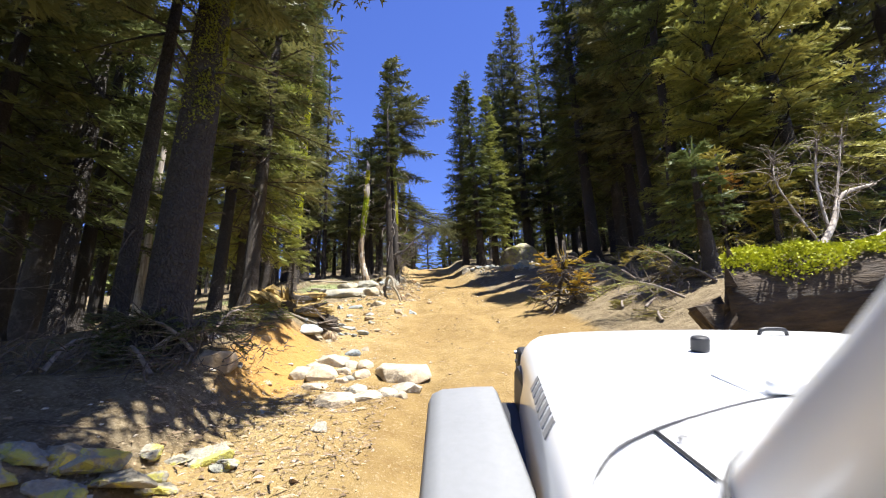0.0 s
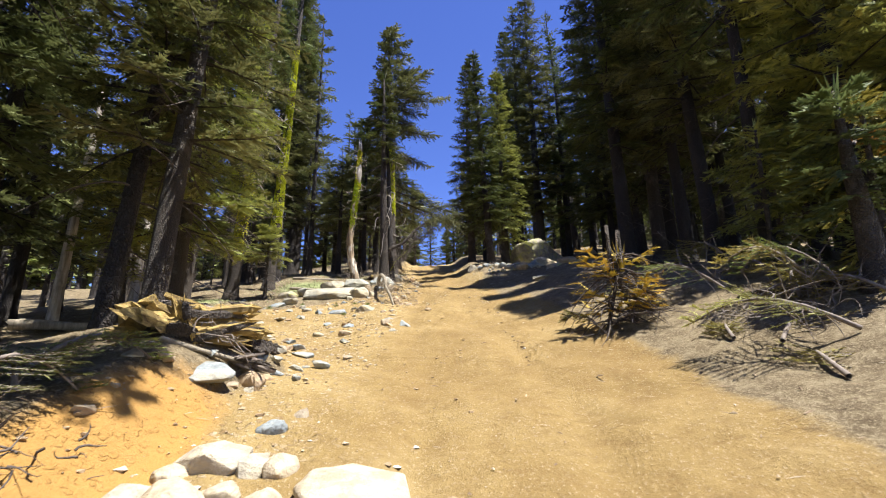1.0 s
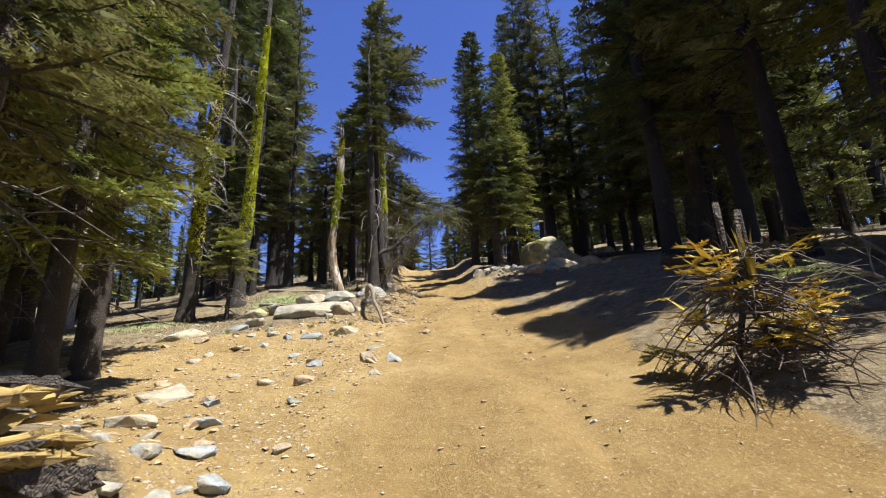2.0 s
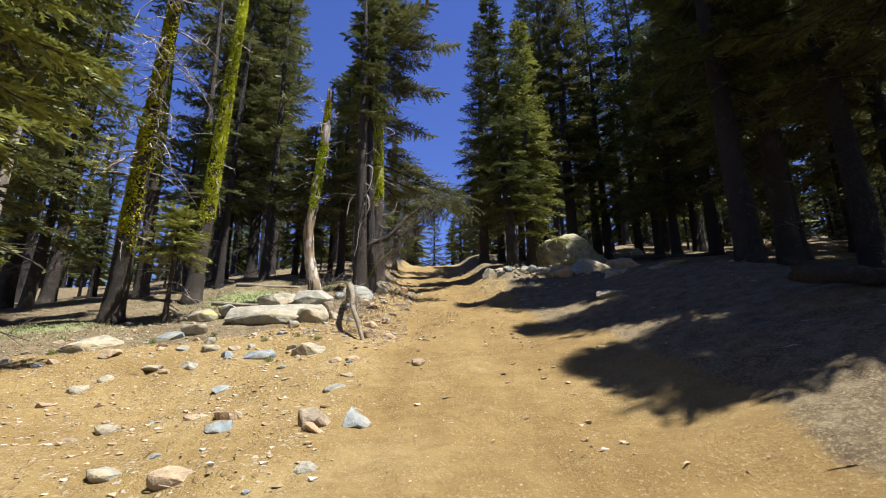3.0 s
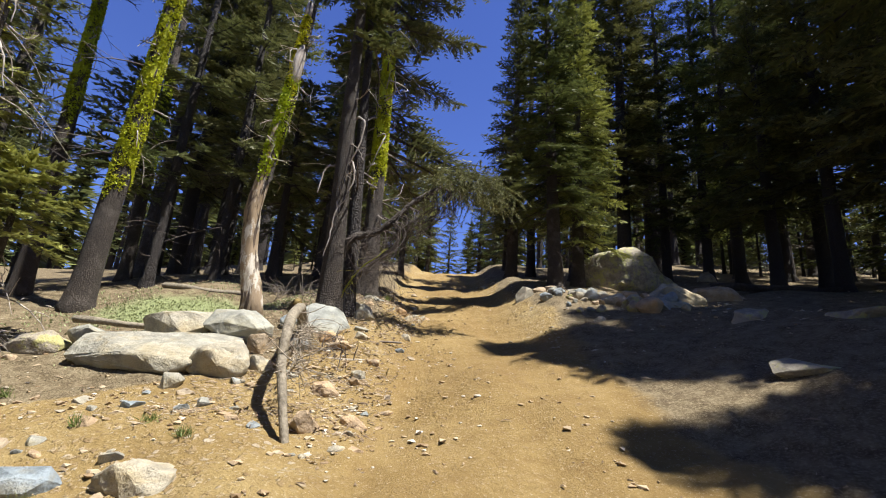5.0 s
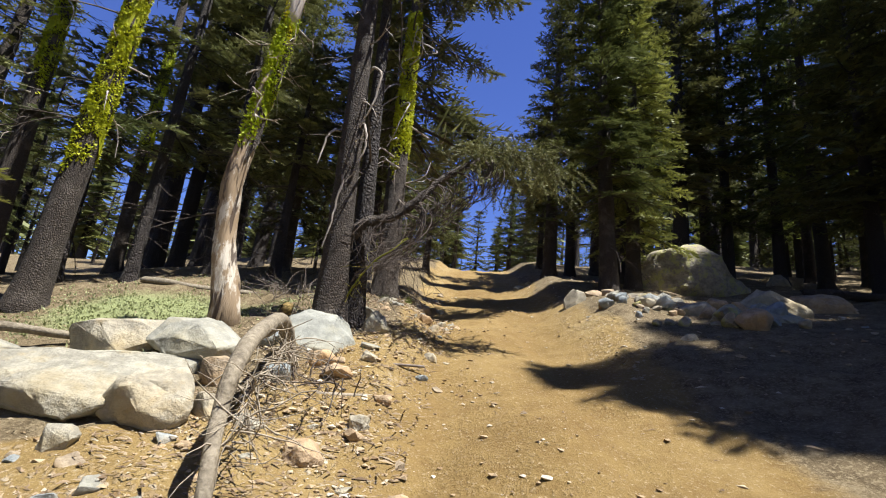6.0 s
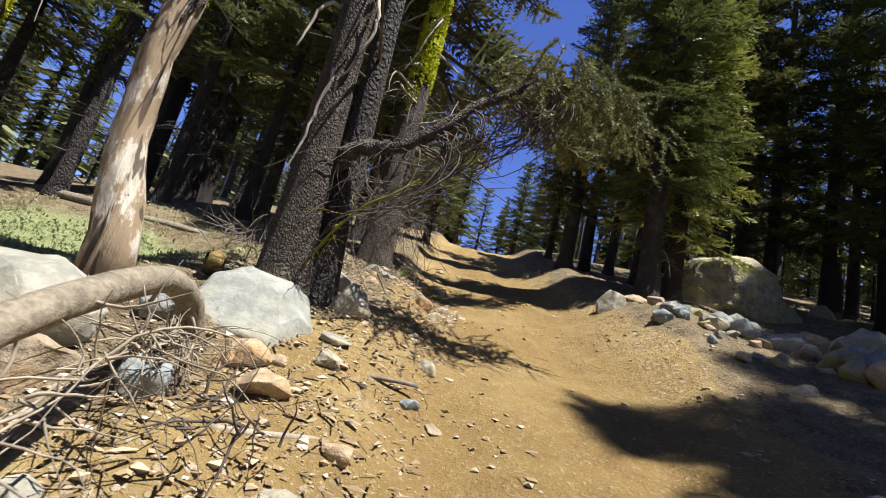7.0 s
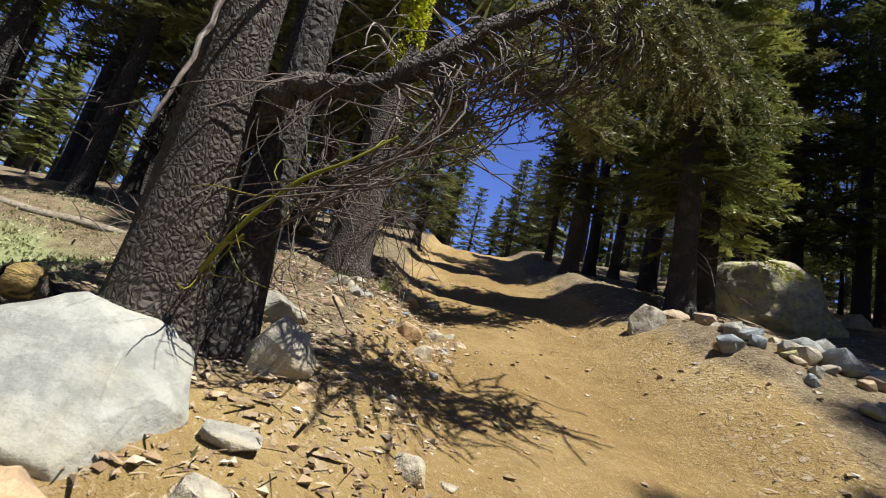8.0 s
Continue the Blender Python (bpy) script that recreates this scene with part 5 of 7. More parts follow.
def grass_tuft(x, y, size, seed):
    rng = np.random.default_rng(seed)
    n = 70
    base = rng.normal(0, 0.035, (n, 3)) * [1, 1, 0]
    v, f = needles(base, rng.normal(0, 0.45, (n, 3)) + [0, 0, 1], rng.uniform(0.5, 1.0, n) * size, np.full(n, 0.009), rng.normal(0, 1, (n, 3)))
    ob = new("grass_tuft", quick_mesh("grass_tuft", v, f, GRASS_TUFT))
    ob.location = spot(x, y, 0.005)
    tagged(ob, "small green grass tuft in dry dirt", "grass tuft", "grass tufts")


GRASS_TUFT = leaf_material("green_grass_blades", (0.06, 0.08, 0.02), (0.14, 0.17, 0.05), (0.26, 0.28, 0.1))
for i, (x, y, size) in enumerate(((-3.17, 18.82, 0.16), (-2.73, 17.86, 0.14), (-2.17, 18.67, 0.12), (-2.6, 18.9, 0.1), (-4.4, 19.4, 0.14), (-5.3, 18.9, 0.16), (-1.9, 24.9, 0.18), (-1.6, 25.6, 0.2), (-6.6, 18.2, 0.15), (-7.0, 18.9, 0.14))):
    grass_tuft(x, y, size, 400 + i)


# ---- dead wood ----
def smooth_line(points, n):
    pts = np.asarray(points, float)
    t = np.linspace(0, len(pts) - 1, n)
    out = []
    for q in t:
        i = min(int(q), len(pts) - 2)
        p0, p1, p2, p3 = pts[max(i - 1, 0)], pts[i], pts[i + 1], pts[min(i + 2, len(pts) - 1)]
        u = q - i
        out.append(0.5 * ((2 * p1) + (-p0 + p2) * u + (2 * p0 - 5 * p1 + 4 * p2 - p3) * u * u + (-p0 + 3 * p1 - 3 * p2 + p3) * u ** 3))
    return np.array(out)


def twig_pieces(rng, start, reach, n, spread, drop, thick=0.012):
    out = []
    for _ in range(n):
        p = start[rng.integers(len(start))] + rng.normal(0, 0.02, 3)
        d = rng.normal(0, 1, 3) * spread + drop
        d /= np.linalg.norm(d)
        L = reach * rng.uniform(0.3, 1.1)
        pts = [p]
        turn = rng.normal(0, 0.22, 3)
        for k in range(7):
            d = d + turn + rng.normal(0, 0.22, 3)
            d /= np.linalg.norm(d)
            pts.append(pts[-1] + d * L / 7)
        out.append(tube(np.array(pts), thick * rng.uniform(0.5, 1.2) * np.linspace(1, 0.25, 8), 4, cap=False))
    return out


def snag():
    rng = np.random.default_rng(61)
    x, y = -3.14, 21.9
    ob = thing("dead_snag", spot(x, y), "bare pale dead trunk with mossy broken top", "dead tree")
    h = 5.9
    line = np.array([(0.03, 0, 0), (-0.06, 0, 0.35), (-0.2, -0.02, 0.9), (-0.26, -0.05, 1.7), (-0.18, 0.0, 2.6), (-0.05, 0.05, 4.0), (0.04, 0.1, h)], float)
    zs = np.linspace(0, h, 26)
    pts = np.array([on_line(line, z) for z in zs])
    pts[0, 2] = -0.3
    rad = 0.142 * (1 - 0.45 * zs / h) * (1 + 0.35 * np.exp(-zs / 0.25)) * (1 + 0.05 * np.sin(zs * 4))
    child("bare_trunk", quick_mesh("bare_trunk", *tube(pts[:15], rad[:15], 18, rng, 0.085), WOOD_SNAG, True), ob, "barkless pale cracked lower trunk")
    v, f = tube(pts[9:] + [0.012, 0.02, 0], rad[9:] * 1.07, 16, rng, 0.06, cap=False)
    v[:16, 2] += 0.35 + 0.4 * np.sin(np.arange(16) * 0.39 + 1.0) + rng.normal(0, 0.12, 16)
    v[16:32, 2] += 0.3 + 0.35 * np.sin(np.arange(16) * 0.39 + 1.0) + rng.normal(0, 0.05, 16)
    v[32:48, 2] += 0.25 + 0.25 * np.sin(np.arange(16) * 0.39 + 1.0)
    v[48:64, 2] += 0.15
    child("upper_trunk", quick_mesh("upper_trunk", v, f, BARK, True), ob, "upper trunk still in bark")
    child("deadwood", quick_mesh("deadwood", *gather(dead_pieces(rng, line, 0.15, 2.4, 5.7, 20, 0.45)), WOOD_GREY, True), ob, "bare pale branch stubs")
    child("moss", quick_mesh("moss", *moss_pieces(rng, line, 0.145, 2.5, 4.25, 7000, 0.075, 0.065), MOSS), ob, "lime green moss")
    child("moss", quick_mesh("moss", *moss_pieces(rng, line, 0.145, 4.1, 5.6, 4200, 0.075, 0.06, side=-2.3), MOSS), ob, "lime green moss")
    # where the bark has come off, and the splintered top
    patch, pf = tube(np.array([on_line(line, z) for z in (4.0, 4.25, 4.5, 4.75, 4.95)]) + [0.03, -0.03, 0], [0.05, 0.1, 0.108, 0.1, 0.05], 12, rng, 0.08)
    child("bare_patch", quick_mesh("bare_patch", patch, pf, WOOD_PALE, True), ob, "white wood where bark is gone")
    for k in range(5):
        a = k * 1.26 + 0.4
        foot = on_line(line, 5.5) + [0.045 * math.cos(a), 0.045 * math.sin(a), 0]
        child("splinter", quick_mesh("splinter", *tube(np.array([foot, foot + [0.01 * math.cos(a), 0.01 * math.sin(a), 0.3], foot + [0.0, 0.0, 0.5 + 0.09 * (k % 3)]]), [0.042, 0.032, 0.006], 6, rng, 0.1), WOOD_PALE, True), ob, "pale splinter at the broken top")
    for v, f in curl_pieces(rng, line, 0.13, 2.5, 5.2, 9, 0.55, -0.9):
        child("bare_branch", quick_mesh("bare_branch", v, f, WOOD_PALE, True), ob, "white curling dead branch")


snag()


def bent_pole():
    rng = np.random.default_rng(62)
    ob = thing("bent_dead_branch", (0, 0, 0), "thick bent grey branch arching over the bank", "dead branch")
    pts = smooth_line([(-1.34, 18.75, 5.25), (-1.5, 18.95, 5.7), (-1.68, 19.3, 6.05), (-1.72, 19.45, 6.32), (-1.85, 19.92, 6.56), (-2.02, 20.7, 6.78), (-2.12, 21.1, 6.79), (-2.18, 21.4, 6.7), (-2.18, 21.58, 6.4)], 34)
    rad = np.interp(np.linspace(0, 1, 34), [0, 0.3, 0.6, 0.9, 1], [0.035, 0.05, 0.066, 0.075, 0.07])
    child("stem", quick_mesh("stem", *tube(pts, rad, 12, rng, 0.05), WOOD_STEM, True), ob)
    for k in range(9):
        child("side_branch", quick_mesh("side_branch", *gather(twig_pieces(rng, pts[12:30], 0.45, 1, 0.5, np.array([0.4, -0.1, -1.0]), 0.013)), WOOD_GREY, True), ob)
    child("brushwood", quick_mesh("brushwood", *gather(twig_pieces(rng, pts[10:32] + [0.15, -0.1, -0.25], 0.6, 150, 1.0, np.array([0.3, 0.0, -0.3]), 0.0065)), WOOD_GREY, True), ob)


bent_pole()


def overhanging_limb():
    rng = np.random.default_rng(63)
    ob = thing("overhanging_limb", (0, 0, 0), "broken dead limb with hanging twigs over the trail", "dead branch")
    pts = smooth_line([(-2.02, 22.45, 8.02), (-1.88, 22.36, 8.24), (-1.7, 22.34, 8.34), (-1.45, 22.4, 8.42), (-1.17, 22.45, 8.72), (-0.85, 22.55, 9.1), (-0.46, 22.71, 9.44), (-0.08, 22.95, 9.66), (0.3, 23.2, 9.78), (0.65, 23.4, 9.75)], 40)
    pts += rng.normal(0, 0.012, pts.shape)
    rad = np.interp(np.linspace(0, 1, 40), [0, 0.3, 0.5, 0.7, 1], [0.07, 0.062, 0.046, 0.03, 0.01]) * (1 + 0.13 * rng.normal(0, 1, 40))
    child("stem", quick_mesh("stem", *tube(pts, rad, 10, rng, 0.1), BARK, True), ob)
    for k in range(52):
        p = pts[rng.integers(14, 29)]
        L = rng.uniform(0.55, 1.15)
        out = rng.uniform(0.1, 0.32)
        q = smooth_line([p, p + [out * L, rng.normal(0, 0.05), -0.12 * L], p + [out * 0.8 * L, rng.normal(0, 0.1), -0.5 * L], p + [-0.25 * L + rng.normal(0, 0.1), rng.normal(-0.05, 0.15), -0.85 * L],
                         p + [-0.55 * L + rng.normal(0, 0.12), rng.normal(-0.05, 0.2), -1.05 * L]], 12)
        twigs = [tube(q, np.linspace(0.009, 0.003, 12), 4, cap=False)] + twig_pieces(rng, q[4:], 0.3, 4, 0.6, np.array([-0.4, 0, -0.6]), 0.0035)
        child("hanging_twig", quick_mesh("hanging_twig", *gather(twigs), WOOD_DARK, True), ob)
    child("brushwood", quick_mesh("brushwood", *gather(twig_pieces(rng, pts[4:26], 0.8, 70, 0.7, np.array([-0.3, -0.1, -0.9]), 0.005)), WOOD_DARK, True), ob)
    # drooping dead skirt round the firs behind
    low = np.array([(-1.9, 22.9, 7.9), (-1.7, 23.2, 8.2), (-1.95, 24.6, 8.6), (-1.8, 25.2, 8.4), (-1.6, 24.9, 8.5)])
    child("brushwood", quick_mesh("brushwood", *gather(twig_pieces(rng, low, 0.95, 170, 0.8, np.array([0.05, -0.15, -0.5]), 0.006)), WOOD_DARK, True), ob)
    moss = smooth_line([(-1.85, 22.2, 7.3), (-1.72, 22.15, 7.53), (-1.56, 22.15, 7.76), (-1.38, 22.15, 7.9), (-1.2, 22.2, 8.1)], 14)
    child("mossy_twig", quick_mesh("mossy_twig", *tube(moss, np.linspace(0.014, 0.006, 14), 6, rng, 0.15, cap=False), MOSS_OLIVE, True), ob, "thin twig coated in yellow moss")
    for k in range(12):
        child("side_twig", quick_mesh("side_twig", *twig_pieces(rng, moss, 0.35, 1, 0.6, np.array([-0.3, 0, -0.5]), 0.005)[0], MOSS_OLIVE, True), ob)
    leaves, wood = [], []
    for k in range(230):
        p = pts[rng.integers(26, 40)] + rng.normal(0, 1, 3) * [0.14, 0.2, 0.1]
        d = np.array([rng.normal(0.15, 0.6), rng.normal(0, 0.6), rng.normal(-0.15, 0.5)])
        d /= np.linalg.norm(d)
        L = rng.uniform(0.25, 0.6)
        t = np.linspace(0.05, 1, 26)
        q = p + d * (t * L)[:, None] + np.array([0, 0, -0.45]) * (t ** 2 * L)[:, None]
        wood.append(tube(q[::8], [0.006, 0.004, 0.003, 0.002], 3, cap=False))
        for _ in range(5):
            dd = d * 0.6 + rng.normal(0, 0.5, (26, 3))
            leaves.append(needles(q, dd, rng.uniform(0.03, 0.06, 26), np.full(26, 0.011), rng.normal(0, 1, (26, 3))))
    child("branchwood", quick_mesh("branchwood", *gather(wood), WOOD_DARK), ob)
    child("needles", quick_mesh("needles", *gather(leaves), LEAF_FIR), ob, "green needle sprays")


overhanging_limb()


def split_log(place, length, r, az, tilt, material, label, rng, wedge=False, name="log", spin=0.0):
    """A log lying on the ground: whole and round, or rotten and split into long splinters."""
    ob = thing(name, place, label, "log", "logs of the wood pile" if wedge else "")
    ob.rotation_euler = (0, tilt, az)
    if wedge:
        for k in range(10):
            L = length * rng.uniform(0.3, 0.85)
            w, h = r * rng.uniform(0.45, 1.05), r * rng.uniform(0.35, 0.85)
            n = 9
            x = np.linspace(-L / 2, L / 2, n)
            ring = np.array([(-0.5, -0.5), (0.1, -0.6), (0.55, -0.35), (0.5, 0.4), (-0.05, 0.6), (-0.55, 0.3)]) * rng.uniform(0.7, 1.3, (6, 2))
            taper = np.interp(np.linspace(0, 1, n), [0, 0.12, 0.85, 1], [rng.uniform(0.2, 0.8), 1, 1, rng.uniform(0.1, 0.6)]) * rng.uniform(0.7, 1.2, n)
            v = np.stack([np.repeat(x, 6) + rng.normal(0, 0.012, 6 * n), (taper[:, None] * ring[:, 0] * w).ravel(), (taper[:, None] * ring[:, 1] * h).ravel() + np.repeat(0.02 * np.sin(x * 5 + k), 6)], 1)
            v[:6, 0] += rng.normal(0, 0.07, 6)
            v[-6:, 0] += rng.normal(0, 0.07, 6)
            q, e = np.meshgrid(np.arange(n - 1), np.arange(6), indexing="ij")
            f = np.stack([q * 6 + e, q * 6 + (e + 1) % 6, (q + 1) * 6 + (e + 1) % 6, (q + 1) * 6 + e], -1).reshape(-1, 4)
            f = np.vstack([f, [(0, 5, 4, 3), (0, 3, 2, 1), (6 * n - 6, 6 * n - 5, 6 * n - 4, 6 * n - 3), (6 * n - 6, 6 * n - 3, 6 * n - 2, 6 * n - 1)]])
            p = child("splinter", quick_mesh("splinter", v, f, material if k % 6 else BARK), ob)
            p.matrix_basis = pose((length - L) * rng.uniform(-0.5, 0.5), r * (k - 4.5) * 0.3, r * rng.uniform(-0.35, 0.75), rng.uniform(-70, 70), rng.uniform(-14, 14), rng.uniform(-20, 20))
        return ob
    n, sides = 14, 14
    x = np.linspace(-length / 2, length / 2, n)
    rr = np.full(n, r) * (1 + 0.06 * np.sin(x * 5))
    pts = np.stack([x, 0.045 * length * np.sin(x * 2.2 / length + 0.6) + 0.012 * np.sin(x * 7), 0.012 * np.sin(x * 5)], 1)
    rr = rr * np.linspace(1.12, 0.72, n)
    v, f = tube(pts, rr, sides, rng, 0.07)
    end = np.abs(v[:, 0]) > length / 2 - 0.01
    v[end, 0] += rng.normal(0, r * 0.3, end.sum())
    child("wood", quick_mesh("wood", v, f, material, True), ob)
    return ob


def wood_pile():
    rng = np.random.default_rng(64)
    for x, y, dz, L, r, az, tilt, m, w, lab in (
            (-2.55, 9.0, 0.14, 1.2, 0.15, 1.0, -0.15, WOOD_GOLD, True, "split golden rotten log on the pile"), (-2.3, 8.85, 0.1, 0.9, 0.12, 0.8, -0.18, WOOD_GOLD, True, "splintered golden log in the pile"),
            (-2.65, 9.4, 0.3, 1.1, 0.14, 1.1, -0.1, WOOD_GOLD, True, "rotten log with golden heartwood"), (-2.2, 9.55, 0.2, 0.55, 0.18, 0.9, 0.1, WOOD_GOLD, True, "stubby bark-covered log piece"),
            (-2.85, 9.2, 0.26, 0.9, 0.11, 0.9, -0.1, BARK_GREY, True, "old bark-covered split log in the pile"), (-2.45, 9.5, 0.42, 0.9, 0.11, 1.15, -0.2, WOOD_GOLD, True, "splintered golden log atop the pile"),
            (-2.2, 9.25, 0.26, 0.7, 0.1, 0.7, -0.1, WOOD_GOLD, True, "ragged golden wood on the pile"), (-2.0, 9.0, 0.06, 0.5, 0.06, 1.1, 0.1, WOOD_DEAD, True, "grey brown rotten wood piece"),
            (-2.5, 8.5, 0.16, 0.5, 0.08, 1.3, 1.1, WOOD_GOLD, True, "upright golden wood shard"), (-2.05, 8.85, 0.05, 0.9, 0.05, -0.5, 0.1, WOOD_DEAD, True, "broken plank-like split of wood"),
            (-2.8, 8.45, 0.1, 0.8, 0.2, 1.0, 0.2, WOOD_GOLD, True, "thick golden log end"), (-2.2, 8.55, 0.12, 1.0, 0.025, 0.8, 0.25, WOOD_STEM, False, "grey stick across the pile")):
        z = surface(x, y) + dz * 0.35
        split_log((x, y - 0.15, z), L, r, az, tilt, m, lab, rng, w)


wood_pile()


def moss_log():
    rng = np.random.default_rng(65)
    x, y = 3.48, 2.53
    ob = thing("fallen_log", (x, y, 2.22), "huge fallen log with thick lime moss on top", "log")
    ob.rotation_euler.z = -0.55
    L, r = 3.3, 0.34
    n = 22
    xs = np.linspace(-L / 2, L / 2, n)
    pts = np.stack([xs, 0 * xs, 0.04 * np.sin(xs)], 1)
    v, f = tube(pts, np.full(n, r), 22, rng, 0.03)
    child("bark", quick_mesh("bark", v, f, WOOD_ROT, True), ob)
    ends = np.array([(-L / 2 + 0.03, 0, 0), (-L / 2 - 0.03, 0, 0), (-L / 2 - 0.07, 0, 0.02), (-L / 2 - 0.03, 0, 0.03)], float)
    v, f = tube(ends, [r * 0.97, r * 0.9, r * 0.66, r * 0.2], 22, rng, 0.16)
    child("broken_end", quick_mesh("broken_end", v, f, WOOD_ROT), ob, "dark rotten broken end")
    k = 60000
    a = rng.normal(math.pi / 2 - 0.25, 0.62, k)
    px = rng.uniform(-L / 2, L / 2, k)
    lump = np.sin(px * 6 + a * 3) + np.sin(px * 15 - a * 5) * 0.6 + rng.normal(0, 0.5, k)
    keep = (lump > -0.6) & (np.abs(a - math.pi / 2 + 0.2) < 0.95 + 0.16 * np.sin(px * 9) + 0.1 * np.sin(px * 23))
    px, a, lump = px[keep], a[keep], lump[keep]
    nrm = np.stack([0 * a, -np.cos(a), np.sin(a)], 1)
    base = np.stack([px, -np.cos(a) * r, np.sin(a) * r], 1) + nrm * (0.004 + 0.03 * np.maximum(lump, 0))[:, None]
    d = nrm * 0.5 + rng.normal(0, 0.5, nrm.shape)
    ll = rng.uniform(0.01, 0.026, len(a))
    child("moss", quick_mesh("moss", *needles(base, d, ll, ll * 0.85, rng.normal(0, 1, nrm.shape)), MOSS_LOG), ob, "thick lime green moss")
    # short prop rocks under it
    rock(2.65, 3.05, (0.5, 0.5, 0.4), ROCK_LICHEN, 110, "dark rock under a mossy log", 0, (0, 0), 0.2)
    rock(4.35, 2.0, (0.6, 0.6, 0.4), ROCK_LICHEN, 111, "dark rock propping a mossy log", 30, (0, 0), 0.25)


moss_log()


def leafy_branch(x, y, length, az, rng, leaf, label, lift=0.25, name="fallen_branch"):
    ob = thing(name, spot(x, y), label, "branch", "fallen branches", az)
    s = np.linspace(0, 1, 8)
    pts = np.stack([s * length, 0.1 * length * np.sin(s * 3), lift * np.sin(s * 2.6) + 0.04], 1)
    child("stem", quick_mesh("stem", *tube(pts, 0.022 * (1 - 0.8 * s) + 0.003, 6, cap=False), WOOD_DEAD, True), ob)
    leaves, wood = [], []
    for k in np.linspace(0.15, 1, 16):
        for sg in (-1, 1):
            p = np.array([np.interp(k, s, pts[:, c]) for c in range(3)])
            L = length * 0.4 * (1.1 - k) + 0.12
            d = np.array([0.7, sg * 0.8, rng.normal(0.05, 0.2)])
            d /= np.linalg.norm(d)
            q = p + d * (np.linspace(0, 1, 9) * L)[:, None]
            wood.append(tube(q[::4], [0.006, 0.004, 0.002], 3, cap=False))
            for sg2 in (-1, 1):
                q = p + d * (np.linspace(0, 1, 22) * L)[:, None]
                dd = d + sg2 * np.cross(d, [0, 0, 1]) * 0.8 + rng.normal(0, 0.3, (22, 3))
                ll = rng.uniform(0.03, 0.075, 22)
                leaves.append(needles(q, dd, ll, ll * 0.24, np.tile([0, 0, 1.0], (22, 1)) + rng.normal(0, 0.5, (22, 3))))
    child("brushwood", quick_mesh("brushwood", *gather(wood), WOOD_DEAD), ob)
    child("needles", quick_mesh("needles", *gather(leaves), leaf), ob)
    return ob


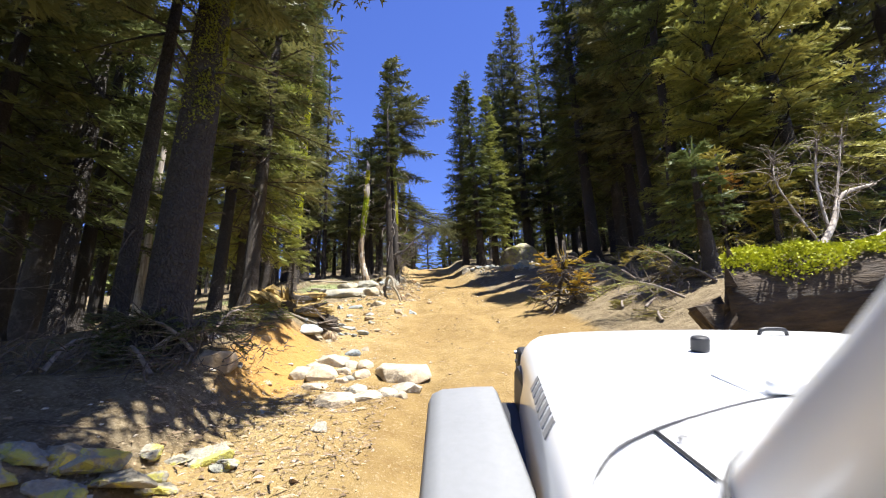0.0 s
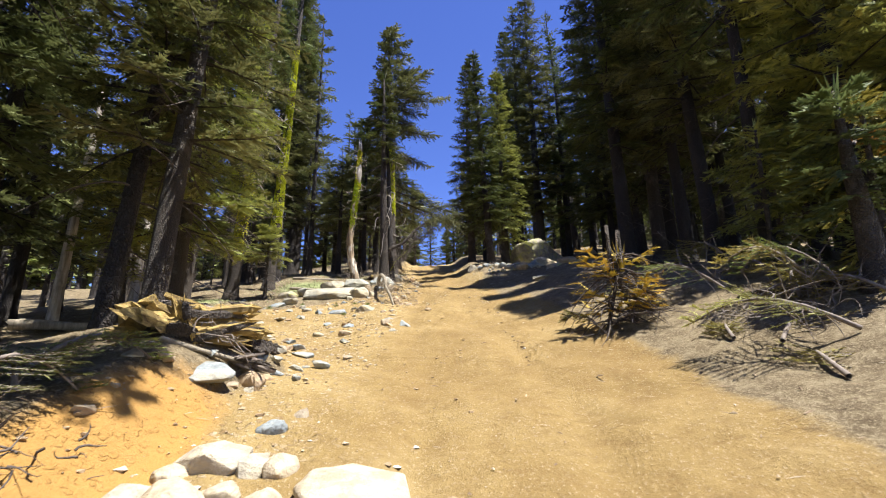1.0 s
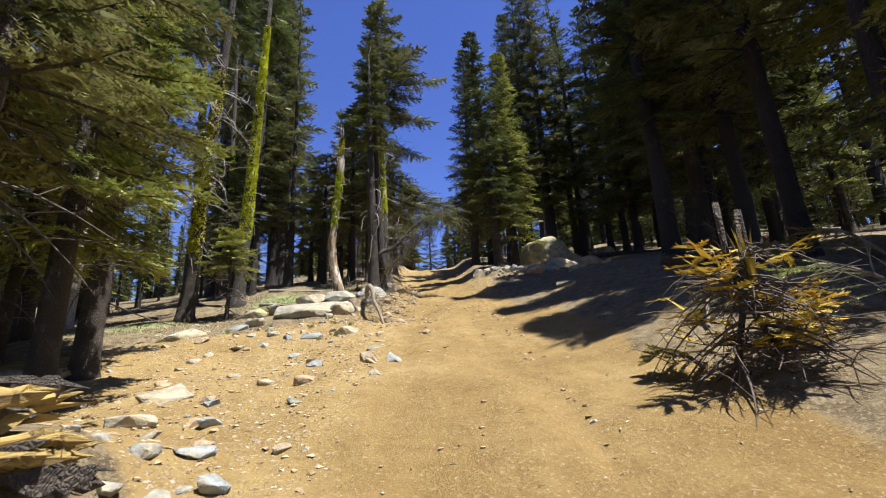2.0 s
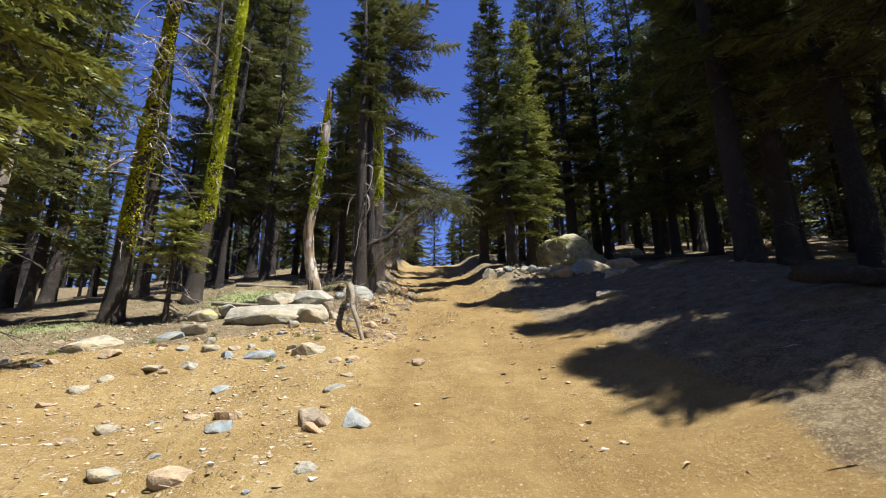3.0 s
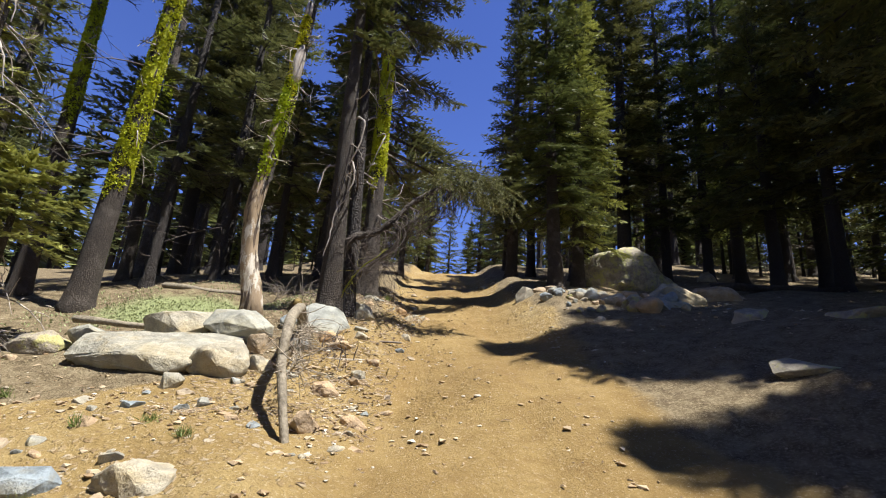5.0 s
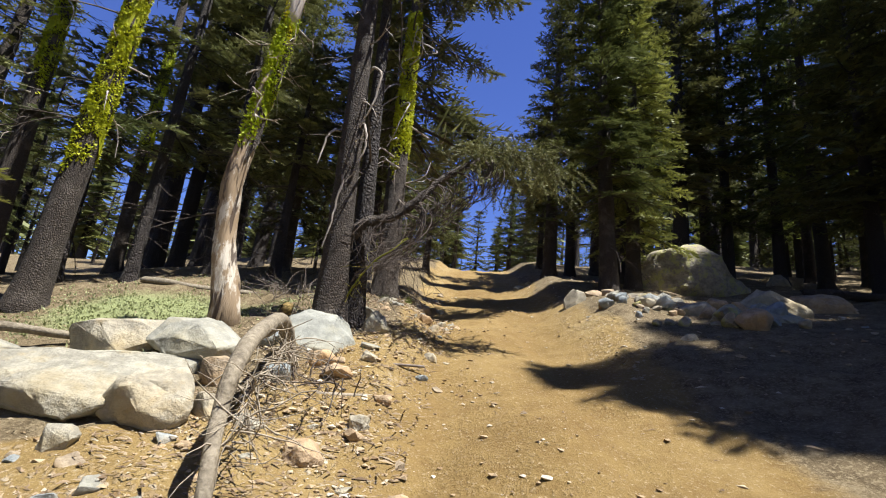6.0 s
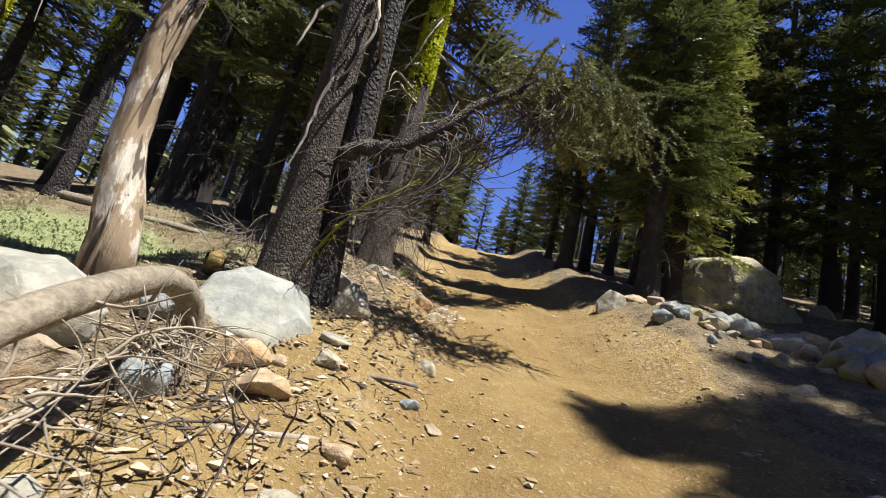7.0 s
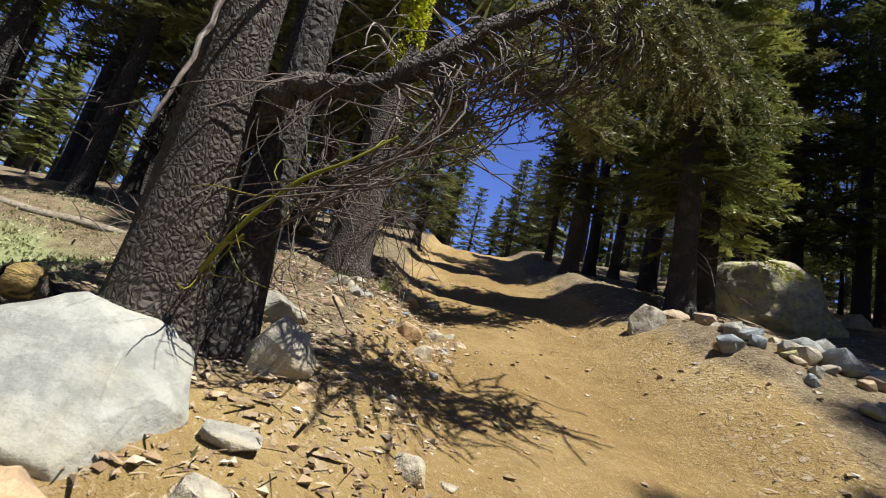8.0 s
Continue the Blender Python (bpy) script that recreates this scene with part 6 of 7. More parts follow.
def brush():
    rng = np.random.default_rng(66)
    conifer("broken_young_fir", spot(2.7, 11.0), rng, 1.15, 0.025, 0.05, 0.6, 18, 2, (0.25, -0.1), gap=0.6, power=0.3, droop=-0.4, leaf=LEAF_GOLD, dead=50, dead_z=(0.1, 1.3), reach=0.8,
            label="broken young fir with yellowing needles", group="brush", category="young tree")
    conifer("broken_young_fir", spot(3.15, 10.9), rng, 0.85, 0.025, 0.05, 0.6, 16, 2, (-0.35, 0.1), gap=0.6, power=0.3, droop=-0.4, leaf=LEAF_GOLD, dead=50, dead_z=(0.1, 0.9), reach=0.8,
            label="bent young fir with drying needles", group="brush", category="young tree")
    for x, y, L, az, leaf, lift in ((3.1, 11.2, 0.8, 0.4, LEAF_YELLOW, 0.25), (3.6, 8.4, 1.5, 0.5, LEAF_YELLOW, 0.3), (4.1, 8.0, 1.4, 2.6, LEAF_SUN_TINT, 0.35), (3.4, 7.4, 1.3, 1.0, LEAF_YELLOW, 0.25),
                                    (4.6, 7.3, 1.2, 0.1, LEAF_YELLOW, 0.3), (3.4, 8.9, 0.8, 1.0, LEAF_YELLOW, 0.2), (5.2, 10.4, 1.4, 1.4, LEAF_YELLOW, 0.5), (4.5, 10.8, 1.3, 2.4, LEAF_SUN_TINT, 0.5),
                                    (4.0, 9.6, 1.2, -0.6, LEAF_YELLOW, 0.35), (5.9, 10.9, 1.2, 2.0, LEAF_SUN_TINT, 0.5), (6.2, 9.3, 1.5, 1.1, LEAF_SUN_TINT, 0.9), (-2.6, 6.6, 1.0, 2.2, LEAF_SUN_TINT, 0.3),
                                    (-2.9, 6.9, 0.9, 0.9, LEAF_SUN_TINT, 0.35), (-3.4, 6.3, 1.0, 3.0, LEAF_FIR, 0.3), (3.3, 12.4, 1.0, 0.7, LEAF_YELLOW, 0.5), (2.7, 11.5, 0.5, 2.7, LEAF_YELLOW, 0.2),
                                    (5.6, 12.2, 1.1, 1.9, LEAF_YELLOW, 0.6), (-2.5, 4.5, 0.9, 2.3, LEAF_SHADE_TINT, 0.3), (-2.9, 4.9, 1.0, 0.7, LEAF_SHADE_TINT, 0.4), (-3.3, 4.3, 1.1, 1.6, LEAF_SHADE_TINT, 0.35), (-2.5, 5.3, 0.8, 3.5, LEAF_SHADE_TINT, 0.35), (-3.7, 5.0, 1.1, 0.2, LEAF_SHADE_TINT, 0.4),
                                    (-2.7, 6.0, 0.9, 1.2, LEAF_SHADE_TINT, 0.45), (-4.2, 4.6, 1.2, 2.8, LEAF_SHADE_TINT, 0.4), (-3.4, 5.9, 1.0, 2.2, LEAF_SHADE_TINT, 0.4), (4.4, 9.1, 1.2, 0.8, LEAF_YELLOW, 0.45), (5.0, 9.6, 1.1, 2.9, LEAF_YELLOW, 0.5),
                                    (4.8, 8.2, 1.1, 1.7, LEAF_YELLOW, 0.4), (5.6, 9.9, 1.2, 2.3, LEAF_SUN_TINT, 0.6), (5.2, 13.4, 1.0, 1.0, LEAF_YELLOW, 0.5)):
        leafy_branch(x, y, L, az, rng, leaf, "fallen fir branch with drying needles on the ground", lift)
    for x, y, r, n, label in ((3.9, 8.9, 0.9, 60, "tangle of dead sticks among brush"), (-2.9, 5.8, 0.8, 80, "tangle of dead roots on the cut bank"), (-2.3, 23.4, 0.7, 80, "dead twigs piled between fir trunks"),
                              (-3.7, 25.0, 0.9, 60, "heap of dead branches behind the snag"), (4.9, 11.3, 0.8, 40, "dead sticks among brush"), (-1.7, 20.9, 0.5, 30, "dry roots on the dirt bank"),
                              (-1.7, 26.3, 0.6, 50, "dead twigs at a fir's foot"), (-2.3, 8.6, 0.5, 40, "broken sticks around the log pile"), (-2.6, 4.8, 0.7, 70, "dark dead roots on the shaded bank"), (-3.4, 4.5, 0.8, 70, "dark dead roots on the shaded bank"), (4.6, 9.2, 0.8, 60, "dead sticks among brush"), (-2.2, 6.0, 0.4, 40, "dark roots hanging over the cut bank")):
        z = surface(x, y)
        start = rng.normal(0, 0.4, (30, 3)) * [r, r, 0.15] + [0, 0, 0.12]
        ob = thing("stick_tangle", (x, y, z), label, "dead branches", "dead wood")
        child("brushwood", quick_mesh("brushwood", *gather(twig_pieces(rng, start, r * 0.9, n, 0.8, np.array([0, 0, 0.1]), 0.008)), WOOD_DARK if "roots" in label else WOOD_DEAD, True), ob)
    for x, y, L, r, az, m, label in ((-5.2, 25.3, 2.6, 0.06, 0.2, WOOD_STEM, "grey pole lying behind the green patch"), (-4.3, 21.6, 2.4, 0.045, 0.1, WOOD_STEM, "pale stick lying behind boulders"),
                                     (5.9, 15.5, 3.4, 0.11, 0.15, BARK, "fallen log on the brown forest floor"), (7.9, 14.0, 2.6, 0.09, 0.5, WOOD_GREY, "grey fallen log in the wood"),
                                     (4.7, 9.6, 1.3, 0.05, 2.2, BARK, "leaning stick among brush"), (6.4, 8.3, 2.4, 0.07, 0.6, WOOD_PALE, "pale dead log beside brush"),
                                     (-7.5, 14.2, 3.0, 0.1, 0.3, WOOD_GREY, "grey fallen log among dark trees"), (8.5, 27.5, 3.2, 0.1, -0.2, BARK, "fallen log in the dark wood"),
                                     (-1.35, 21.15, 0.7, 0.02, 0.4, WOOD_GREY, "weathered stick on the dirt bank"), (-1.1, 22.0, 0.6, 0.018, 0.2, WOOD_DEAD, "dry stick on the dirt bank")):
        split_log((x, y, surface(x, y) + r * 0.7), L, r, az, 0.0, m, label, rng, False, "fallen_log" if r > 0.05 else "stick")
    # the short log with a golden broken end beside the dark fir
    log = thing("log", (-2.66, 22.4, surface(-2.66, 22.4) + 0.05), "short log with a golden rotten broken end", "log")
    line = np.array([(0.12, -0.24, 0.05), (0.06, -0.12, 0.02), (0, 0, 0), (-0.1, 0.2, -0.02), (-0.2, 0.42, -0.03)])
    child("bark", quick_mesh("bark", *tube(line, [0.07, 0.078, 0.08, 0.078, 0.075], 14, rng, 0.07, cap=False), BARK, True), log)
    v, f = tube(np.array([(0.105, -0.21, 0.045), (0.128, -0.255, 0.055), (0.135, -0.272, 0.058)]), [0.075, 0.06, 0.018], 14, rng, 0.14)
    child("broken_end", quick_mesh("broken_end", v, f, WOOD_GOLD, True), log, "golden rotten wood")
    # grey dead trunk deep in the wood
    for x, y, h, r, m, lab in ((-9.3, 15.3, 6.5, 0.13, WOOD_PALE, "white barkless dead trunk in the wood"), (-10.4, 12.7, 16, 0.42, BARK, "thick grey trunk in the wood"), (-11.0, 21.0, 6, 0.16, WOOD_PALE, "pale dead trunk in the wood")):
        ob = thing("dead_tree", spot(x, y), lab, "dead tree")
        line = trunk_line(rng, h, (0.03, 0.0), (0, 0))
        child("trunk", trunk_mesh(rng, line, r, 0.08, 14, m), ob)


brush()


def dead_treetop():
    """A fallen dead top with pale limbs and twigs, and drooping yellowed young firs before it."""
    rng = np.random.default_rng(72)
    ob = thing("dead_treetop", (0, 0, 0), "fallen dead treetop with pale bare limbs behind brush", "dead tree")
    z = surface(7.4, 8.6)
    for pts, r in (([(6.6, 8.3, z - 0.1), (7.3, 8.5, z + 0.7), (7.7, 8.6, z + 1.3), (8.6, 8.8, z + 1.6)], 0.075), ([(7.2, 8.5, z + 0.6), (7.3, 8.6, z + 1.6), (7.6, 8.7, z + 2.5)], 0.035),
                   ([(7.5, 8.6, z + 1.0), (8.0, 8.8, z + 2.0), (8.3, 8.9, z + 2.7)], 0.03), ([(6.9, 8.4, z + 0.3), (6.4, 8.4, z + 1.4), (6.5, 8.5, z + 2.0)], 0.025), ([(7.4, 8.4, z), (8.4, 8.6, z + 0.6), (9.6, 8.9, z + 0.9)], 0.06)):
        q = smooth_line(pts, 14)
        child("limb", quick_mesh("limb", *tube(q, np.linspace(r, r * 0.35, 14), 8, rng, 0.06), WOOD_PALE, True), ob)
        child("brushwood", quick_mesh("brushwood", *gather(twig_pieces(rng, q[3:], 0.9, 45, 0.8, np.array([0.1, 0, 0.5]), 0.01)), WOOD_DEAD, True), ob)
    for x, y, h, rm in ((5.75, 9.3, 2.4, 0.6), (6.5, 8.9, 1.7, 0.6), (7.0, 9.5, 2.2, 0.65), (8.0, 9.8, 2.0, 0.7), (5.9, 11.6, 2.6, 0.8)):
        conifer("young_fir", spot(x, y), rng, h, 0.05, 0.4, rm, 26, 2, (0.03, -0.05), gap=0.15, droop=2.2, leaf=LEAF_YELLOW if y < 9.4 else LEAF_SUN_TINT, dead=8, dead_z=(0.2, 1.0), reach=0.5,
                label="drooping young fir with yellowed needles", group="young trees", category="young tree")


dead_treetop()


def rust_spray():
    rng = np.random.default_rng(70)
    x, y = 5.2, 8.75
    leafy_branch(x, y, 0.9, 0.4, rng, LEAF_RUST, "rust brown dead fir spray on a young fir", 0.3, "dead_spray").location.z += 1.7


rust_spray()


def pale_limbs():
    """Bare white branches that curl down the dark fir's trunk."""
    rng = np.random.default_rng(71)
    ob = thing("bare_branches", (0, 0, 0), "pale curling dead branches on a dark fir", "dead branch")
    for pts in ([(-2.1, 22.6, 10.6), (-1.85, 22.3, 10.75), (-1.7, 22.2, 10.5), (-1.8, 22.2, 10.0), (-2.0, 22.3, 9.6)], [(-2.0, 22.5, 10.0), (-1.82, 22.25, 9.8), (-1.78, 22.2, 9.4), (-1.95, 22.25, 9.0)],
                [(-2.1, 22.45, 9.4), (-2.0, 22.25, 9.1), (-2.02, 22.2, 8.6), (-2.1, 22.2, 8.1)], [(-2.1, 22.5, 9.9), (-2.3, 22.3, 9.7), (-2.35, 22.2, 9.2)]):
        q = smooth_line(pts, 18) + [-0.12, -0.12, -0.25] + rng.normal(0, 0.008, (18, 3))
        child("branch", quick_mesh("branch", *tube(q, np.linspace(0.024, 0.008, 18), 6, cap=False), WOOD_PALE, True), ob)


pale_limbs()


# ---- the vehicle, standing where the drive begins ----
def car_axes():
    m = look(PATH[0][1], PATH[0][2], PATH[0][3])
    return m @ Matrix(((1, 0, 0, 0), (0, 0, 1, 0), (0, -1, 0, 0), (0, 0, 0, 1)))


PAINT = plain_material("white_paint", (0.8, 0.81, 0.82), 0.28, 0.0, 0.02, 30, 0.0, 0.6)
PLASTIC = plain_material("grey_weathered_plastic", (0.17, 0.175, 0.18), 0.6, 0.0, 0.25, 45, 0.001)
BLACK = plain_material("black_plastic", (0.02, 0.02, 0.022), 0.5, 0.0, 0.2, 30, 0.001)
RUBBER = plain_material("tyre_rubber", (0.025, 0.025, 0.025), 0.85, 0.0, 0.3, 20, 0.003)
STEEL = plain_material("dull_steel", (0.5, 0.5, 0.5), 0.4, 1.0, 0.15, 40)
FABRIC = plain_material("black_roof_fabric", (0.03, 0.03, 0.032), 0.9, 0.0, 0.2, 60, 0.002)
LAMP = plain_material("lamp_glass", (0.75, 0.77, 0.78), 0.08, 0.0, 0.05, 30, 0.0, 1.0)
DECAL = plain_material("grey_decal", (0.25, 0.25, 0.25), 0.5, 0.0, 0.1)
GLASS, gnt, gb = mat("window_glass", 0.02)
gb.inputs["Transmission Weight"].default_value, gb.inputs["Base Color"].default_value = 1.0, (0.9, 0.95, 0.93, 1)


def slab_box(u0, u1, v0, v1, w0, w1, bevel=0.01, segs=2):
    bm = bmesh.new()
    bmesh.ops.create_cube(bm, size=1, matrix=Matrix.LocRotScale(((u0 + u1) / 2, (v0 + v1) / 2, (w0 + w1) / 2), None, (u1 - u0, v1 - v0, w1 - w0)))
    bmesh.ops.bevel(bm, geom=list(bm.edges), offset=bevel, segments=segs, affect="EDGES", profile=0.5)
    return bm


def disc(r, w, matrix, segs=28, bevel=0.0):
    bm = bmesh.new()
    bmesh.ops.create_cone(bm, cap_ends=True, segments=segs, radius1=r, radius2=r, depth=w, matrix=matrix)
    if bevel:
        bmesh.ops.bevel(bm, geom=[e for e in bm.edges if abs(e.calc_face_angle(0)) > 0.8], offset=bevel, segments=3, affect="EDGES", profile=0.5)
    return bm


def shell(sections, close=False):
    """A skin over cross-sections that all have the same number of points."""
    bm = bmesh.new()
    rows = [[bm.verts.new(p) for p in sec] for sec in sections]
    for a, b in zip(rows, rows[1:]):
        for i in range(len(a) - 1):
            bm.faces.new((a[i], a[i + 1], b[i + 1], b[i]))
    return bm


UC = 0.95


def bonnet_section(v, half, top, drop, r=0.11):
    pts = []
    left = [(-half - 0.015, -drop), (-half - 0.008, -drop * 0.6), (-half, -r)] + [(-half + r - r * math.cos(a), -r + r * math.sin(a)) for a in (0.3, 0.6, 0.9, 1.2, math.pi / 2)]
    mid = [(-half * k, 0.0 + 0.018 * (1 - k * k)) for k in (0.7, 0.45, 0.2)]
    prof = left + mid
    prof = prof + [(0, 0.018)] + [(-a, b) for a, b in reversed(prof)]
    return [(UC + a, v, top + b) for a, b in prof]


def vehicle():
    car = new("off_road_car")
    car.matrix_world = car_axes()
    tagged(car, "white off-road car with grey fender flares on the trail", "car")
    # bonnet with rounded front
    secs = []
    for k in range(13):
        t = k / 12
        secs.append(bonnet_section(0.36 + 1.465 * t, 0.82 - 0.155 * t, -0.28 - 0.035 * t, 0.3 + 0.1 * (1 - t)))
    for k in range(1, 6):
        a = k / 5 * math.pi / 2
        secs.append(bonnet_section(1.825 + 0.09 * math.sin(a), 0.665 - 0.03 * (1 - math.cos(a)), -0.315 - 0.1 * (1 - math.cos(a)), 0.3 - 0.1 * (1 - math.cos(a))))
    bonnet = part("bonnet", shell(secs), PAINT, car, "white rounded bonnet", True)
    part("rubber_stop", disc(0.026, 0.045, pose(0.725, 1.4, -0.268), 20, 0.009), BLACK, bonnet, "grey rubber stop")
    loop = smooth_line([(1.08, 1.7, -0.305), (1.085, 1.7, -0.285), (1.1, 1.7, -0.275), (1.16, 1.7, -0.275), (1.175, 1.7, -0.285), (1.18, 1.7, -0.305)], 16)
    child("latch_loop", quick_mesh("latch_loop", *tube(loop, np.full(16, 0.007), 8), BLACK, True), bonnet, "black metal loop")
    part("washer_nozzle", slab_box(0.825, 0.855, 1.35, 1.37, -0.3, -0.288, 0.004), BLACK, bonnet)
    part("hinge", slab_box(0.6, 0.65, 0.96, 1.12, -0.285, -0.27, 0.005), PAINT, bonnet)
    child("hinge_pin", quick_mesh("hinge_pin", *tube(np.array([(0.62, 0.945, -0.262), (0.7, 0.945, -0.262), (0.78, 0.945, -0.262)]), [0.016, 0.016, 0.016], 10), PAINT, True), bonnet)
    for k in range(7):
        v = 0.98 + 0.058 * k
        half = 0.82 - 0.155 * (v - 0.36) / 1.465
        bar = bmesh.new()
        bmesh.ops.create_cube(bar, size=1, matrix=pose(UC - half + 0.0135, v, -0.337 - 0.024 * (v - 0.36), 0, 28.6, -6) @ Matrix.Diagonal((0.003, 0.034, 0.042, 1)))
        part("decal_bar", bar, DECAL, bonnet, "plain grey lettering bar")
    # dark seams: the curved rear edge of the bonnet and the joint behind it
    def on_top(u, v):
        t = (v - 0.36) / 1.465
        half, k = 0.82 - 0.155 * t, abs(u - UC)
        flat = half - 0.11
        drop = 0.11 - math.sqrt(max(0.0, 0.11 ** 2 - max(0.0, k - flat) ** 2))
        return (u, v, -0.28 - 0.035 * t + 0.018 * (1 - min(1, k / half) ** 2) - drop + 0.001)

    edge = smooth_line([on_top(u * 1.045, v * 1.045) if u < 0.7 else on_top(u, v * 1.02) for u, v in ((0.125, 0.5), (0.15, 0.575), (0.21, 0.655), (0.29, 0.722), (0.42, 0.805), (0.58, 0.885), (0.78, 0.95), (0.95, 0.965), (1.12, 0.95), (1.32, 0.885), (1.5, 0.79), (1.62, 0.7), (1.7, 0.62), (1.75, 0.55))], 60)
    child("bonnet_gap", quick_mesh("bonnet_gap", *tube(edge, np.full(60, 0.0032), 6, cap=False), BLACK, True), bonnet, "dark gap behind the bonnet")
    joint = smooth_line([on_top(0.33, v) for v in (0.77, 0.68, 0.6, 0.5, 0.4)], 20)
    child("seam", quick_mesh("seam", *tube(joint, np.full(20, 0.003), 6, cap=False), BLACK, True), bonnet)
    part("bolt", disc(0.008, 0.012, pose(*on_top(0.352, 0.728)), 12), STEEL, bonnet)
    part("engine_bay", slab_box(0.26, 1.64, 0.4, 1.84, -1.0, -0.42, 0.03), BLACK, car, "dark inner body")
    for u0, u1 in ((0.15, 0.27), (1.63, 1.75)):
        part("inner_fender", slab_box(u0, u1, 0.6, 1.82, -1.0, -0.56, 0.01), BLACK, car, "dark inner fender")
    # nose
    part("grille", slab_box(0.37, 1.53, 1.83, 1.9, -0.95, -0.44, 0.03, 3), PAINT, car, "white slotted grille")
    for k in range(7):
        part("grille_slot", slab_box(0.72 + 0.07 * k, 0.755 + 0.07 * k, 1.895, 1.908, -0.85, -0.52, 0.003, 1), BLACK, car, "dark grille slot")
    for u in (0.53, 1.37):
        part("headlight", disc(0.095, 0.05, pose(u, 1.905, -0.62, 90), 24, 0.012), LAMP, car, "round clear headlight")
    part("front_bumper", slab_box(0.05, 1.85, 1.98, 2.16, -1.05, -0.86, 0.03, 3), BLACK, car, "black steel bumper")
    bracket = part("light_bracket", slab_box(0.29, 0.35, 1.9, 2.0, -0.5, -0.39, 0.02, 3), BLACK, car, "black bracket with bolts")
    for k in range(3):
        part("bolt", disc(0.007, 0.01, pose(0.288, 1.93 + 0.02 * k, -0.47 + 0.03 * k, 0, 90, 0), 10), STEEL, bracket)
    # flares and wheels
    for sgn in (0, 1):
        def flip(u):
            return 2 * UC - u if sgn else u
        for v0, tag in ((1.22, "front"), (-1.3, "rear")):
            secs = []
            for k in range(13):
                a = math.pi * (0.06 + 0.88 * k / 12)
                v, w = v0 + 0.6 * math.cos(a) * (0.98 if math.cos(a) > 0 else 1.25), -1.0 + 0.545 * min(1, 1.5 * math.sin(a)) ** 0.8
                secs.append([(flip(0.165), v, w - 0.012), (flip(0.155), v, w + 0.002), (flip(0.1), v, w), (flip(0.0), v, w - 0.008), (flip(-0.026), v, w - 0.02), (flip(-0.036), v, w - 0.045), (flip(-0.036), v, w - 0.1), (flip(-0.02), v, w - 0.1)])
            flare = part("fender_flare", shell(secs), PLASTIC, car, "grey plastic fender flare", True)
            sol = flare.modifiers.new("thick", "SOLIDIFY")
            sol.thickness = 0.012
            wheel = part("wheel", disc(0.235, 0.22, pose(flip(0.13), v0, -1.1, 0, 90, 0), 28, 0.02), STEEL, car, "dull alloy wheel")
            bm = bmesh.new()
            ring = [(0.24, -0.12), (0.33, -0.135), (0.4, -0.125), (0.42, -0.09), (0.425, 0.0), (0.42, 0.09), (0.4, 0.125), (0.33, 0.135), (0.24, 0.12), (0.22, 0.0)]
            rows = [[bm.verts.new((flip(0.13) + b, v0 + (a + (0.012 if (i % 2 and 3 <= j <= 5) else 0)) * math.cos(i * math.pi / 24), -1.1 + (a + (0.012 if (i % 2 and 3 <= j <= 5) else 0)) * math.sin(i * math.pi / 24)))
                     for j, (a, b) in enumerate(ring)] for i in range(48)]
            for i in range(48):
                p, q = rows[i], rows[(i + 1) % 48]
                for j in range(10):
                    bm.faces.new((p[j], p[(j + 1) % 10], q[(j + 1) % 10], q[j]))
            part("tyre", bm, RUBBER, wheel, "black knobbly tyre")
    # body
    part("rocker", slab_box(0.24, 1.66, -0.85, 0.4, -1.02, -0.75, 0.03), PAINT, car)
    for u0, u1 in ((0.3, 0.36), (1.54, 1.6)):
        door = part("door", slab_box(u0, u1, -0.72, 0.33, -0.95, -0.28, 0.03, 3), PAINT, car, "white front door")
        part("handle", slab_box(u0 - 0.02 if u0 < 1 else u1, u0 if u0 < 1 else u1 + 0.02, -0.66, -0.52, -0.42, -0.39, 0.006), BLACK, door)
        part("window", slab_box(u0 + 0.02, u1 - 0.02, -0.68, 0.12, -0.27, 0.24, 0.005, 1), GLASS, door)
    part("rear_tub", slab_box(0.3, 1.6, -1.95, -0.75, -0.98, -0.28, 0.05, 3), PAINT, car, "white rear body")
    part("floor_pan", slab_box(0.36, 1.54, -0.75, 0.4, -1.0, -0.93, 0.02), BLACK, car)
